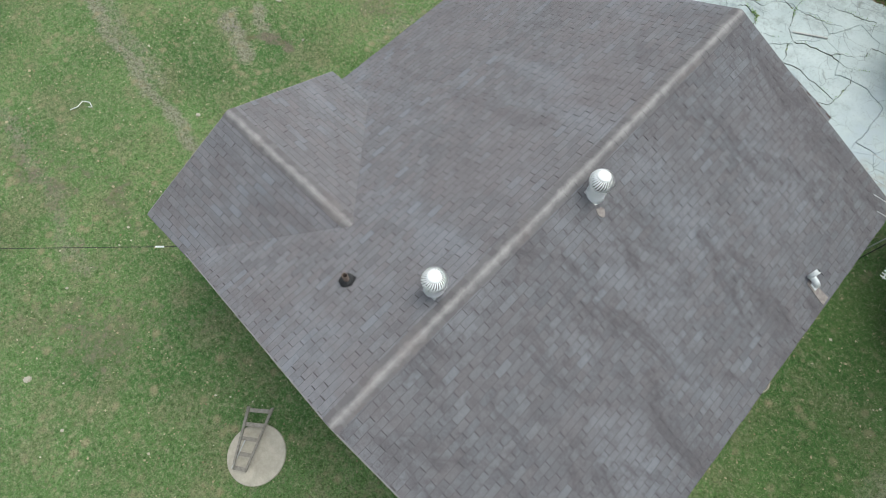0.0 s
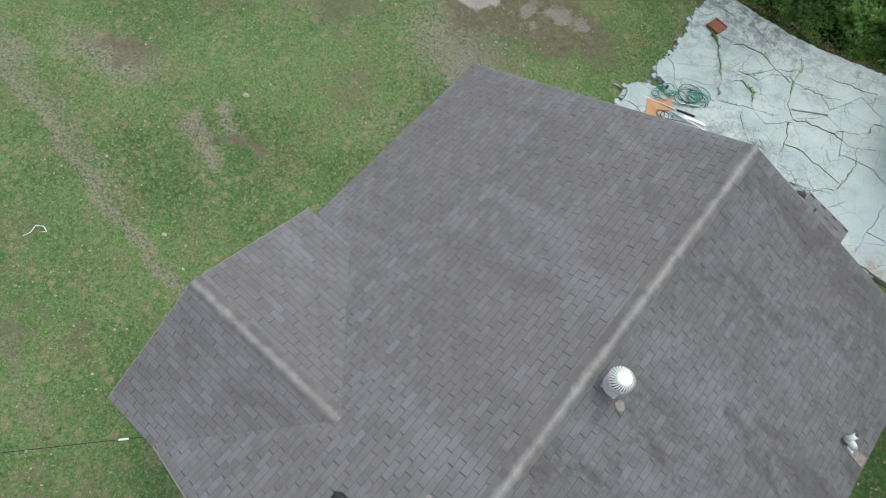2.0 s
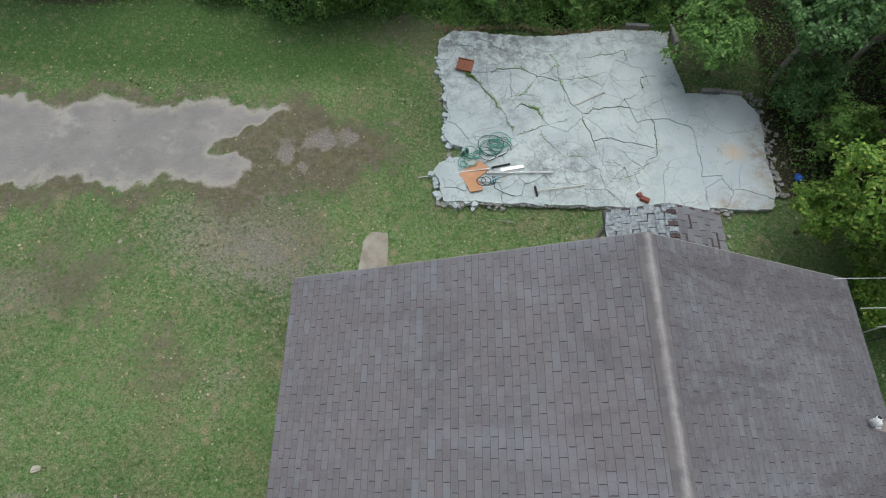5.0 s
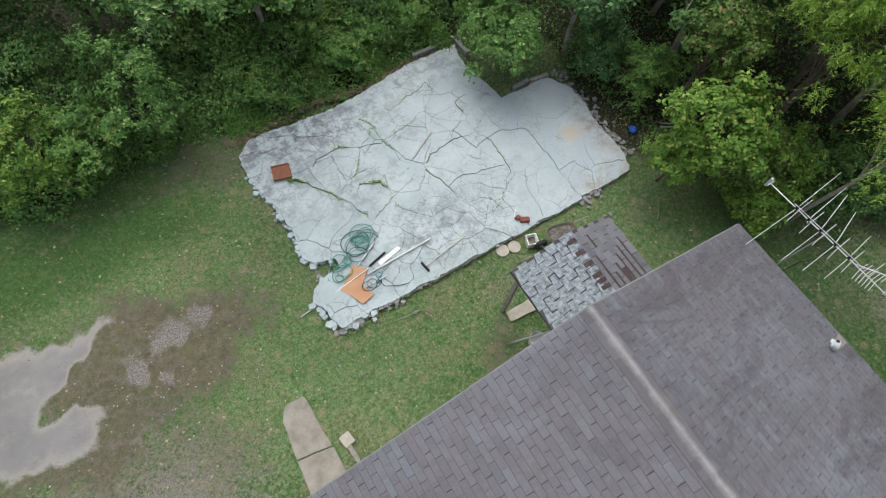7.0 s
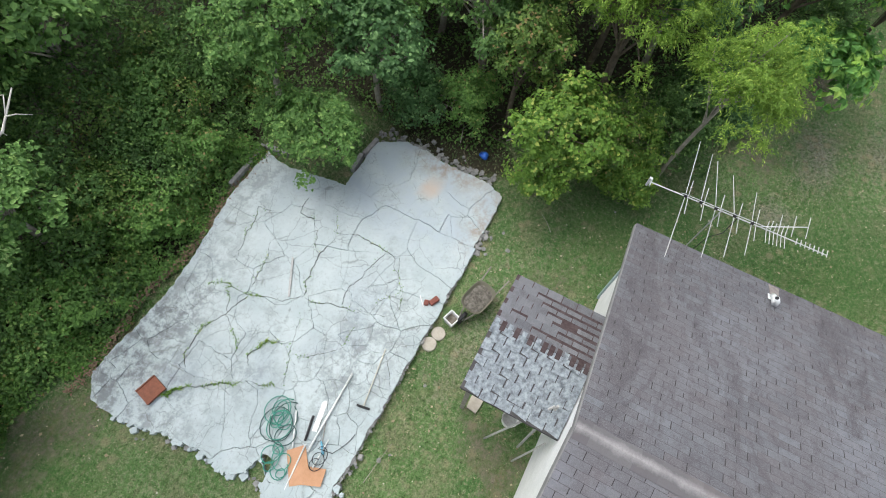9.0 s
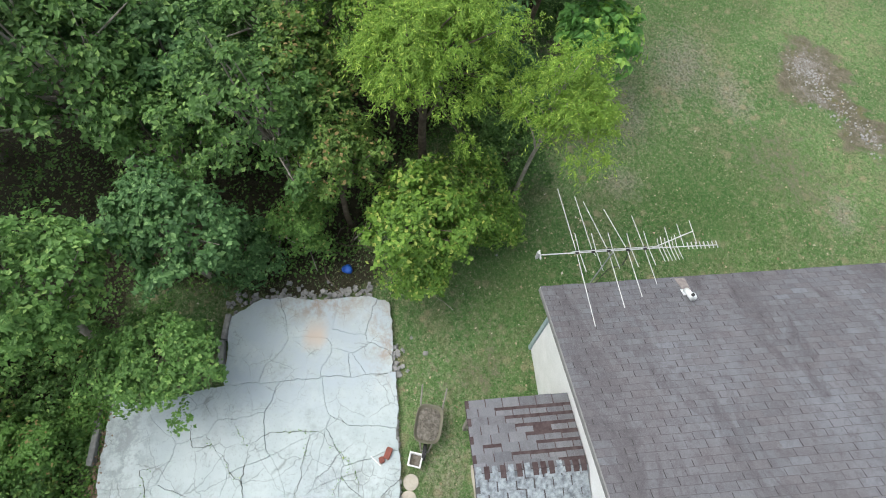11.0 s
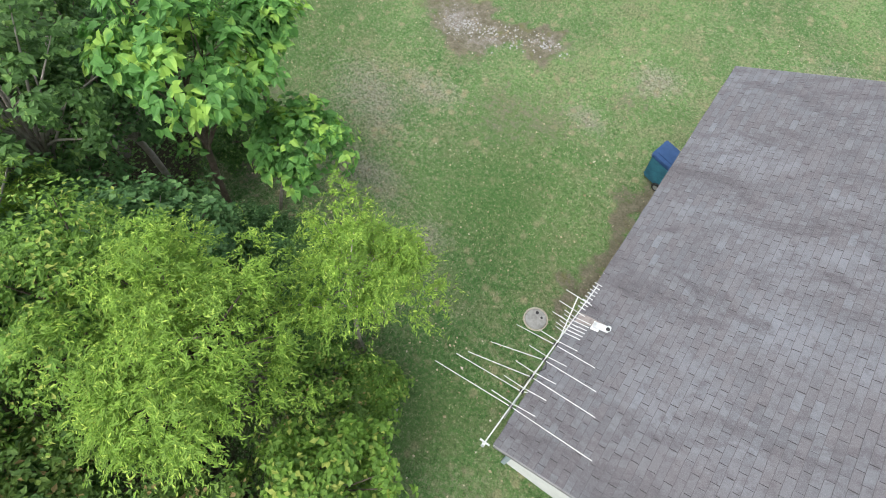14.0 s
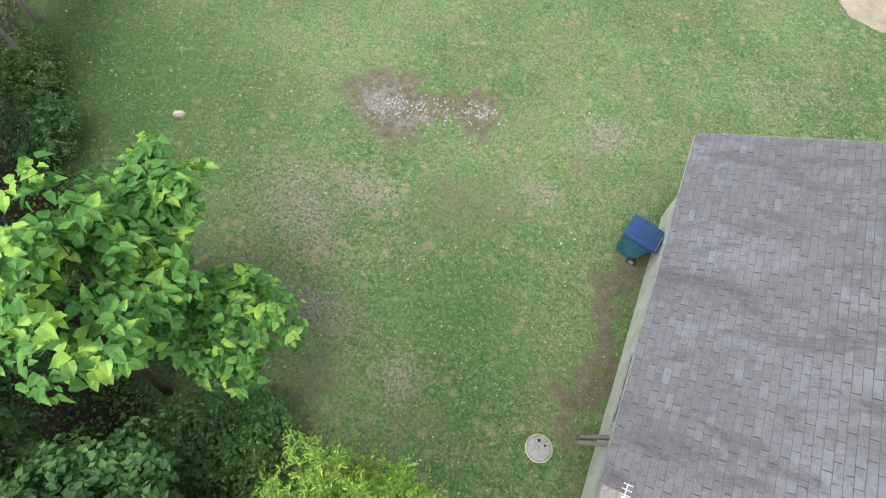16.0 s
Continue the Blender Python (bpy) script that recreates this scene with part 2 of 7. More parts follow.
def slab_mat():
    m = Mat("whitewashed_concrete", 0.85, 0.0, 0.3)
    c = m.mix(m.ramp(m.noise(0.7, 6, 0.62), 0.36, 0.60), (0.392, 0.458, 0.462), (0.480, 0.548, 0.545))
    c = m.mix(m.ramp(m.noise(0.33, 4, 0.6), 0.52, 0.66, 0.0, 0.65), c, (0.35, 0.41, 0.45))
    dark = m.attr("grime")
    c = m.mix(m.math('MULTIPLY', m.ramp(m.noise(3.6, 8, 0.75), 0.44, 0.58), dark), c, (0.17, 0.19, 0.195))
    c = m.mix(m.ramp(m.noise(1.9, 7, 0.75), 0.53, 0.66, 0.0, 0.65), c, (0.30, 0.335, 0.335))
    c = m.mix(m.ramp(m.noise(15, 6, 0.82), 0.55, 0.70, 0.0, 0.65), c, (0.20, 0.21, 0.20))
    drift = m.n.new("ShaderNodeTexNoise")
    drift.inputs["Scale"].default_value, drift.inputs["Detail"].default_value = 4.5, 6
    m.l.new(m.geo.outputs["Position"], drift.inputs["Vector"])
    bent = m.n.new("ShaderNodeVectorMath")
    bent.operation = 'MULTIPLY_ADD'
    m.l.new(drift.outputs["Color"], bent.inputs[0])
    bent.inputs[1].default_value = (0.22, 0.22, 0.0)
    m.l.new(m.geo.outputs["Position"], bent.inputs[2])
    for sc, lo, hi, wd in ((1.5, 0.43, 0.54, 0.018), (4.2, 0.54, 0.64, 0.038), (9.0, 0.57, 0.64, 0.055)):
        hair = m.ramp(m.voronoi(sc, bent.outputs[0], 'DISTANCE_TO_EDGE'), 0.0, wd, 0.65, 0.0)
        c = m.mix(m.math('MULTIPLY', hair, m.ramp(m.noise(0.8 + sc * 0.1, 4, 0.6), lo, hi)), c, (0.15, 0.16, 0.145))
    damp = m.math('MULTIPLY', m.attr("damp"), m.ramp(m.noise(1.3, 7, 0.72), 0.40, 0.60))
    c = m.mix(damp, c, (0.40, 0.465, 0.50))
    brown = m.math('MULTIPLY', m.attr("brown"), m.ramp(m.noise(3.2, 6, 0.7), 0.42, 0.62))
    c = m.mix(brown, c, (0.30, 0.24, 0.18))
    patch = m.attr("buff")
    c = m.mix(m.math('MULTIPLY', patch, m.ramp(m.noise(5, 4, 0.6), 0.12, 0.3)), c, (0.50, 0.44, 0.37))
    m.bump(m.noise(60, 4, 0.7), 0.35, 0.006)
    return m.colour(c)


SLAB = slab_mat()


def lawn_colour(m):
    """Turf: deep green stretches with the woods' shade painted in, worn stretches, straw patches, thin grey tracks and
    round dead spots.
    """
    tone, mid, clump, tuft = m.noise(0.22, 3, 0.55), m.noise(0.8, 8, 0.72), m.noise(4.2, 7, 0.80), m.noise(11, 5, 0.82)
    c = m.mix(m.ramp(tone, 0.38, 0.60), (0.080, 0.192, 0.055), (0.158, 0.286, 0.094))
    c = m.mix(m.ramp(mid, 0.49, 0.60, 0.0, 0.5), c, (0.255, 0.240, 0.140))
    c = m.mix(m.ramp(mid, 0.44, 0.32, 0.0, 0.6), c, (0.046, 0.130, 0.028))
    c = m.mix(m.ramp(clump, 0.51, 0.64, 0.0, 0.65), c, (0.300, 0.280, 0.175))
    c = m.mix(m.ramp(clump, 0.46, 0.34, 0.0, 0.65), c, (0.050, 0.128, 0.030))
    c = m.mix(m.math('MULTIPLY', m.attr("lush_shade"), 0.9), c, (0.052, 0.145, 0.030))
    edge = m.math('SUBTRACT', m.math('ADD', m.math('MULTIPLY', clump, 0.6), m.math('MULTIPLY', tuft, 0.4)), 0.5)
    bare = m.mix(m.ramp(tuft, 0.42, 0.60), (0.225, 0.200, 0.150), (0.400, 0.380, 0.315))
    c = m.mix(m.ramp(m.math('ADD', m.attr("worn"), m.math('MULTIPLY', edge, 2.2)), 0.30, 0.75, 0.0, 0.85), c, bare)
    c = m.mix(m.ramp(tuft, 0.52, 0.63, 0.0, 0.85), c, (0.330, 0.335, 0.205))
    c = m.mix(m.ramp(tuft, 0.47, 0.36, 0.0, 0.75), c, (0.030, 0.068, 0.016))
    for sc, on, k in ((2.6, 0.9, 0.75), (5.5, 1.7, 0.5)):
        spot = m.ramp(m.math('ADD', m.voronoi(sc), m.math('MULTIPLY', m.math('SUBTRACT', tuft, 0.5), 0.5)), 0.16, 0.34, k, 0.0)
        c = m.mix(m.math('MULTIPLY', spot, m.ramp(m.noise(on, 3, 0.6), 0.42, 0.60)), c, (0.37, 0.315, 0.20))
    c = m.mix(m.math('MULTIPLY', m.attr("lush_shade"), 0.55), c, (0.060, 0.150, 0.034))
    return c, clump


def ground_mat():
    m = Mat("lawn", 0.95, 0.0, 0.15)
    fine = m.noise(26, 4, 0.8)
    c, clump = lawn_colour(m)
    c = m.mix(m.ramp(fine, 0.34, 0.54, 0.75, 0.0), c, (0.038, 0.055, 0.020))
    c = m.mix(m.ramp(m.noise(55, 3, 0.75), 0.54, 0.70, 0.0, 0.6), c, (0.34, 0.335, 0.21))
    # bare soil, gravel, asphalt, leaf mould: each with an uneven edge of its own
    edge = m.math('ADD', m.math('MULTIPLY', clump, 0.7), m.math('MULTIPLY', fine, 0.3))
    soil = m.mix(m.ramp(clump, 0.35, 0.65), (0.125, 0.104, 0.074), (0.27, 0.235, 0.185))
    soil = m.mix(m.ramp(fine, 0.42, 0.60, 0.0, 0.75), soil, (0.095, 0.080, 0.052))
    soil = m.mix(m.ramp(m.noise(2.3, 5, 0.75), 0.53, 0.66, 0.0, 0.7), soil, (0.15, 0.15, 0.055))
    soil_on = m.ramp(m.math('ADD', m.attr("soil"), m.math('MULTIPLY', m.math('SUBTRACT', edge, 0.5), 1.9)), 0.40, 0.75)
    c = m.mix(m.math('MULTIPLY', soil_on, 0.88), c, soil)
    stones = m.mix(m.ramp(m.noise(34, 3, 0.85), 0.42, 0.60), (0.155, 0.140, 0.115), (0.38, 0.36, 0.325))
    stones = m.mix(m.ramp(m.noise(3.4, 5, 0.7), 0.58, 0.72, 0, 0.7), stones, (0.16, 0.14, 0.11))
    stones_on = m.ramp(m.math('ADD', m.attr("gravel"), m.math('MULTIPLY', m.math('SUBTRACT', edge, 0.5), 2.4)), 0.42, 0.74)
    c = m.mix(stones_on, c, stones)
    drive = m.mix(m.ramp(m.noise(0.6, 6, 0.65), 0.42, 0.62), (0.285, 0.278, 0.268), (0.365, 0.352, 0.335))
    drive = m.mix(m.ramp(m.noise(0.9, 7, 0.72), 0.54, 0.66, 0, 0.8), drive, (0.47, 0.455, 0.425))
    drive = m.mix(m.ramp(m.noise(90, 2, 0.8), 0.45, 0.68, 0.0, 0.35), drive, (0.14, 0.14, 0.135))
    rim = m.math('ADD', m.attr("drive"), m.math('MULTIPLY', m.math('SUBTRACT', edge, 0.5), 1.3))
    drive = m.mix(m.ramp(rim, 1.10, 0.60, 0.0, 0.7), drive, (0.45, 0.42, 0.37))
    c = m.mix(m.ramp(rim, 0.34, 0.62), c, drive)
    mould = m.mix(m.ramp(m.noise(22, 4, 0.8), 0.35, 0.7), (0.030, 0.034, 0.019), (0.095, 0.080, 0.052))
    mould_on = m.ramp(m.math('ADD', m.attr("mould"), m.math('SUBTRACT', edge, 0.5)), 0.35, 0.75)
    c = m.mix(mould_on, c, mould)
    m.bump(m.math('ADD', fine, m.math('MULTIPLY', clump, 2.0)), 0.8, 0.05)
    return m.colour(c)


LAWN = ground_mat()


def blade_mat():
    m = Mat("grass_blades", 0.7, 0.0, 0.25)
    r = m.chance()
    c, clump = lawn_colour(m)
    c = m.mix(m.ramp(r, 0.0, 0.5, 0.8, 0.0), c, (0.036, 0.085, 0.018))
    c = m.mix(m.ramp(r, 0.5, 0.85, 0.0, 0.6), c, (0.225, 0.350, 0.115))
    c = m.mix(m.ramp(r, 0.85, 0.91, 0.0, 0.9), c, (0.42, 0.385, 0.25))
    return m.colour(c)


BLADES = blade_mat()


def litter_mat():
    m = Mat("fallen_leaves", 0.9, 0.0, 0.2)
    r = m.chance()
    c = m.mix(m.ramp(r, 0, 0.7), (0.24, 0.19, 0.11), (0.44, 0.38, 0.25))
    c = m.mix(m.ramp(r, 0.86, 0.99), c, (0.55, 0.52, 0.42))
    return m.colour(c)


LITTER = litter_mat()
SAND = plain("pale_sand", (0.40, 0.35, 0.27), (0.24, 0.22, 0.15), 1.6, 0.95, 0, 0.2, 0.6, 0.02)
PALE_TIMBER = plain("silvered_timber", (0.52, 0.52, 0.50), (0.34, 0.34, 0.32), 18, 0.9)
LEAF_WILLOW = leaf_mat("willow_leaves", (0.138, 0.242, 0.037), (0.237, 0.395, 0.057), (0.344, 0.525, 0.081), (0.475, 0.614, 0.115), 0.10)
LEAF_BRIGHT = leaf_mat("yellow_green_leaves", (0.082, 0.174, 0.028), (0.168, 0.308, 0.046), (0.280, 0.448, 0.072), (0.414, 0.470, 0.110), 0.10)
LEAF_DARK = leaf_mat("oak_leaves", (0.054, 0.118, 0.032), (0.106, 0.218, 0.054), (0.196, 0.358, 0.091), (0.280, 0.437, 0.122), 0.10)
LEAF_BLUE = leaf_mat("grey_green_leaves", (0.048, 0.119, 0.040), (0.101, 0.220, 0.069), (0.174, 0.323, 0.107), (0.231, 0.398, 0.146), 0.12)
LEAF_SAPLING = leaf_mat("sapling_leaves", (0.081, 0.174, 0.045), (0.156, 0.307, 0.077), (0.249, 0.434, 0.113), (0.336, 0.510, 0.147), 0.10)
LEAF_FLOOR = leaf_mat("woodland_floor_leaves", (0.075, 0.163, 0.040), (0.144, 0.281, 0.068), (0.250, 0.419, 0.100), (0.375, 0.300, 0.138), 0.015)
LEAF_LOW = leaf_mat("undergrowth_leaves", (0.084, 0.180, 0.041), (0.156, 0.312, 0.069), (0.264, 0.432, 0.097), (0.384, 0.264, 0.124), 0.05)
LEAF_PALE = leaf_mat("pale_grey_green_leaves", (0.088, 0.180, 0.051), (0.166, 0.312, 0.088), (0.265, 0.432, 0.134), (0.353, 0.480, 0.186), 0.15)
LEAF_RED = leaf_mat("mixed_vine_leaves", (0.063, 0.132, 0.028), (0.143, 0.248, 0.048), (0.248, 0.347, 0.076), (0.374, 0.253, 0.113), 0.09)
LEAF_BIG = leaf_mat("broad_heart_leaves", (0.071, 0.191, 0.043), (0.141, 0.334, 0.077), (0.247, 0.488, 0.107), (0.365, 0.578, 0.108), 0.14, True)

# ---- mesh helpers ----


class Geo:
    """Collects corners and faces for one mesh."""

    def __init__(self):
        self.v, self.f = [], []

    def add(self, verts, faces):
        k = len(self.v)
        self.v += [tuple(p) for p in verts]
        self.f += [tuple(i + k for i in f) for f in faces]
        return self

    def box(self, c, s, m=None):
        x, y, z = s[0] / 2, s[1] / 2, s[2] / 2
        pts = [Vector((i, j, k)) for k in (-z, z) for i, j in ((-x, -y), (x, -y), (x, y), (-x, y))]
        if m is not None:
            pts = [m.to_3x3() @ p for p in pts]
        return self.add([p + Vector(c) for p in pts], [(3, 2, 1, 0), (4, 5, 6, 7), (0, 1, 5, 4), (1, 2, 6, 5), (2, 3, 7, 6), (3, 0, 4, 7)])

    def prism(self, poly, lower, upper):
        """A flat polygon (x, y) given depth; lower and upper are numbers or functions of x, y."""
        lo = lower if callable(lower) else (lambda x, y: lower)
        hi = upper if callable(upper) else (lambda x, y: upper)
        n = len(poly)
        pts = [(x, y, lo(x, y)) for x, y in poly] + [(x, y, hi(x, y)) for x, y in poly]
        faces = [tuple(range(n - 1, -1, -1)), tuple(range(n, 2 * n))]
        faces += [(i, (i + 1) % n, n + (i + 1) % n, n + i) for i in range(n)]
        return self.add(pts, faces)

    def tube(self, pts, r, seg=8, r_end=None, cap=True):
        pts = [Vector(p) for p in pts]
        k = len(pts)
        rings = []
        side = None
        for i, p in enumerate(pts):
            d = (pts[min(i + 1, k - 1)] - pts[max(i - 1, 0)]).normalized()
            if side is None:
                side = d.orthogonal().normalized()
            side = (side - d * side.dot(d)).normalized()
            up = d.cross(side)
            rad = r if r_end is None else r + (r_end - r) * i / (k - 1)
            rings += [p + rad * (math.cos(a) * side + math.sin(a) * up) for a in (2 * math.pi * j / seg for j in range(seg))]
        faces = [(i * seg + j, i * seg + (j + 1) % seg, (i + 1) * seg + (j + 1) % seg, (i + 1) * seg + j) for i in range(k - 1) for j in range(seg)]
        if cap:
            faces += [tuple(range(seg - 1, -1, -1)), tuple(range((k - 1) * seg, k * seg))]
        return self.add(rings, faces)

    def lathe(self, profile, c=(0, 0, 0), seg=24, cap=True):
        """A profile of (radius, height) turned round z."""
        c = Vector(c)
        pts = [c + Vector((r * math.cos(2 * math.pi * j / seg), r * math.sin(2 * math.pi * j / seg), z)) for r, z in profile for j in range(seg)]
        k = len(profile)
        faces = [(i * seg + j, i * seg + (j + 1) % seg, (i + 1) * seg + (j + 1) % seg, (i + 1) * seg + j) for i in range(k - 1) for j in range(seg)]
        if cap:
            faces += [tuple(range(seg - 1, -1, -1)), tuple(range((k - 1) * seg, k * seg))]
        return self.add(pts, faces)

    def mesh(self, name, mat, smooth=False, bevel=0.0):
        me = bpy.data.meshes.new(name)
        me.from_pydata(self.v, [], self.f)
        if bevel:
            bm = bmesh.new()
            bm.from_mesh(me)
            edges = [e for e in bm.edges if len(e.link_faces) == 2 and e.calc_face_angle(0) > 0.5]
            bmesh.ops.bevel(bm, geom=edges, offset=bevel, segments=2, affect='EDGES', clamp_overlap=True)
            bm.to_mesh(me)
            bm.free()
        me.materials.append(mat)
        if smooth:
            me.polygons.foreach_set("use_smooth", [True] * len(me.polygons))
        me.update()
        return me


def part(name, geo, mat, parent=None, label="", smooth=False, bevel=0.0):
    """One mesh object under a thing or under a part."""
    ob = new(name, geo.mesh(name, mat, smooth, bevel))
    if parent is not None:
        ob.parent = parent
    return tagged(ob, label)


def thing(name, label, category, at=(0, 0, 0), turn=0, group="", kind=""):
    """An Empty at the thing's base, for its parts."""
    ob = new(name)
    ob.empty_display_size = 0.2
    ob.matrix_basis = pose(*at, 0, 0, turn)
    return tagged(ob, label, category, group, kind)


def solo(name, geo, mat, label, category, at=(0, 0, 0), turn=0, group="", kind="", smooth=False, bevel=0.0):
    """A thing that is one mesh."""
    ob = part(name, geo, mat, None, label, smooth, bevel)
    ob.matrix_basis = pose(*at, 0, 0, turn)
    return tagged(ob, label, category, group, kind)


def soup(name, verts, tris, mat, parent=None, label="", smooth=False, edge=None):
    """A mesh from arrays of corners and faces of equal size."""
    me = bpy.data.meshes.new(name)
    verts = np.asarray(verts, dtype=np.float32).reshape(-1, 3)
    tris = np.asarray(tris, dtype=np.int32)
    n, k = tris.shape
    me.vertices.add(len(verts))
    me.vertices.foreach_set("co", verts.ravel())
    me.loops.add(n * k)
    me.loops.foreach_set("vertex_index", tris.ravel())
    me.polygons.add(n)
    me.polygons.foreach_set("loop_start", np.arange(0, n * k, k, dtype=np.int32))
    me.update(calc_edges=True)
    me.materials.append(mat)
    if edge is not None:
        me.materials.append(edge[0])
        me.materials.append(KEYWAY_SHADE)
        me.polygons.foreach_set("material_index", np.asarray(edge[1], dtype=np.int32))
    me.polygons.foreach_set("use_smooth", np.full(n, smooth, dtype=bool))
    ob = new(name, me)
    if parent is not None:
        ob.parent = parent
    return tagged(ob, label)


rng = np.random.default_rng(7)
rnd = random.Random(11)


def fuzz(x, y, s=1.0, seed=0.0):
    return noise.noise(Vector((x * s, y * s, seed)))


# ---- ground ----


def spaced(lo, hi, step):
    near = np.arange(lo, hi + step / 2, step)
    far = np.array([2, 5, 10, 20, 40, 90, 200, 500, 1500], dtype=float)
    return np.concatenate([lo - far[::-1], near, hi + far])


def blob(X, Y, cx, cy, rx, ry, turn=0.0, soft=0.5):
    c, s = math.cos(radians(turn)), math.sin(radians(turn))
    u, v = ((X - cx) * c + (Y - cy) * s) / rx, (-(X - cx) * s + (Y - cy) * c) / ry
    return np.clip((1.0 + soft - np.sqrt(u * u + v * v)) / (2 * soft), 0, 1)


def woods(X, Y):
    """1 in the woods, 0 on the lawn: the tree line runs behind the slab and then south-east."""
    north = np.clip((Y - 19.0 - 0.25 * np.sin(X * 0.9) - 0.5 * (X < -5)) / 0.8 + 0.5, 0, 1)
    line = (Y - 13.2) + 0.78 * (X - 6.2)
    east = np.clip((line + 0.4 * np.sin(X * 1.3)) / 1.6 + 0.4, 0, 1) * np.clip((X - 4.6) / 0.8, 0, 1)
    return np.maximum(north, east)


def warp(X, Y):
    """A shared drift, so that no patch has a smooth edge."""
    dx = 0.30 * np.sin(2.1 * Y + 1.3 * np.sin(1.7 * X)) + 0.16 * np.sin(5.3 * X + 2.0 * np.sin(4.1 * Y)) + 0.09 * np.sin(11 * Y + 3 * X)
    dy = 0.30 * np.sin(2.3 * X + 1.1 * np.sin(1.9 * Y)) + 0.16 * np.sin(4.9 * Y + 2.0 * np.sin(5.7 * X)) + 0.09 * np.sin(12 * X - 4 * Y)
    return X + dx, Y + dy


def soil_field(X, Y):
    X, Y = warp(X, Y)
    return np.maximum.reduce([
        blob(X, Y, 10.75, -0.85, 1.6, 1.25, 10, 0.3), blob(X, Y, 8.9, -1.5, 1.45, 0.72, 5, 0.3), blob(X, Y, -12.0, 4.95, 0.5, 0.4, 0, 0.5),
        blob(X, Y, 3.3, 3.6, 0.45, 3.2, 0, 0.5) * 0.95, blob(X, Y, -8.7, 12.0, 2.6, 1.7, -20, 0.6) * 0.5, blob(X, Y, -7.6, 14.4, 1.9, 1.3, 0, 0.5) * 0.95, blob(X, Y, -9.6, 13.0, 2.6, 0.7, 0, 0.5) * 0.75,
        blob(X, Y, -1.6, 10.2, 1.3, 0.9, 20, 0.6) * 0.6, blob(X, Y, 2.5, 10.6, 1.5, 1.0, 0, 0.6) * 0.5, blob(X, Y, -13.5, 10.5, 1.9, 1.4, 0, 0.8) * 0.7, blob(X, Y, -11, 8.6, 2.2, 1.2, 20, 0.8) * 0.55,
        blob(X, Y, -5.5, 18.4, 2.0, 0.9, 0, 0.6) * 0.6, blob(X, Y, -17.3, 4.9, 1.3, 0.6, 15, 0.6) * 0.8, blob(X, Y, -12.5, -2.25, 2.8, 0.42, -8, 1.1) * 0.72, blob(X, Y, -9.0, 14.3, 2.2, 1.9, 0, 0.4) * 0.8, blob(X, Y, -15.5, 12.9, 6.0, 0.5, 0, 0.6) * 0.8, blob(X, Y, -14.5, 15.95, 6.0, 0.35, 0, 0.6) * 0.7, blob(X, Y, -11, -1.2, 5.0, 0.25, 8, 0.8) * 0.6, blob(X, Y, -17, 8.5, 2.5, 2, 0, 0.8) * 0.55,
        blob(X, Y, 7.5, 1.2, 2.5, 1.8, 30, 0.8) * 0.55, blob(X, Y, 12.8, 6.0, 2.2, 1.1, -38, 0.8) * 0.75, blob(X, Y, 9.2, 7.2, 1.6, 1.1, 0, 0.8) * 0.62, blob(X, Y, -8.0, -3.5, 3, 1.5, 40, 0.8) * 0.55, blob(X, Y, 5.0, -1.4, 1.2, 0.9, 40, 0.8) * 0.55])


def gravel_field(X, Y):
    WX, WY_ = warp(X, Y)
    X, Y = 0.5 * (X + WX), 0.5 * (Y + WY_)
    return np.maximum.reduce([
        blob(X, Y, 11.1, -0.9, 1.1, 0.9, 10, 0.8) * 0.66, blob(X, Y, 9.9, -0.6, 0.9, 0.5, 0, 0.8) * 0.6, blob(X, Y, 8.3, -1.7, 0.8, 0.4, 10, 0.8) * 0.6,
        blob(X, Y, -9.0, 11.2, 2.1, 1.2, -25, 0.9) * 0.60, blob(X, Y, -8.9, 12.6, 1.2, 0.8, 0, 0.9) * 0.45, blob(X, Y, -13.2, 4.65, 0.75, 0.3, 5, 0.7) * 0.55,
        blob(X, Y, -7.05, 14.72, 0.42, 0.34, -30, 0.4) * 0.95, blob(X, Y, -7.95, 14.72, 0.50, 0.34, 0, 0.4) * 0.95, blob(X, Y, -8.8, 14.1, 0.36, 0.42, 30, 0.4) * 0.95, blob(X, Y, -8.15, 13.78, 0.25, 0.18, 0, 0.4) * 0.9])


def drive_field(X, Y):
    """The end of an old asphalt drive: two worn prongs with turf growing in between."""
    WX, WY_ = warp(X, Y)
    X, Y = X + 0.7 * (WX - X), Y + 0.6 * (WY_ - Y)
    mid = 14.45 + 0.012 * (X + 13)
    band = np.clip((1.28 - np.abs(Y - mid)) / 0.5 + 0.5, 0, 1.2)
    reach = -9.9 + 1.2 * np.clip((Y - 14.9) / 0.7, 0, 1) - 1.1 * np.exp(-((Y - 14.4) / 0.4) ** 2)
    return band * np.clip((reach - X) / 0.7 + 0.5, 0, 1)


def track(X, Y, pts, width):
    """A worn line through the turf."""
    best = np.full(X.shape, 99.0)
    for (ax, ay), (bx, by) in zip(pts[:-1], pts[1:]):
        dx, dy = bx - ax, by - ay
        t = np.clip(((X - ax) * dx + (Y - ay) * dy) / (dx * dx + dy * dy), 0, 1)
        best = np.minimum(best, np.hypot(X - ax - t * dx, Y - ay - t * dy))
    return np.clip(1.35 - best / width, 0, 1)


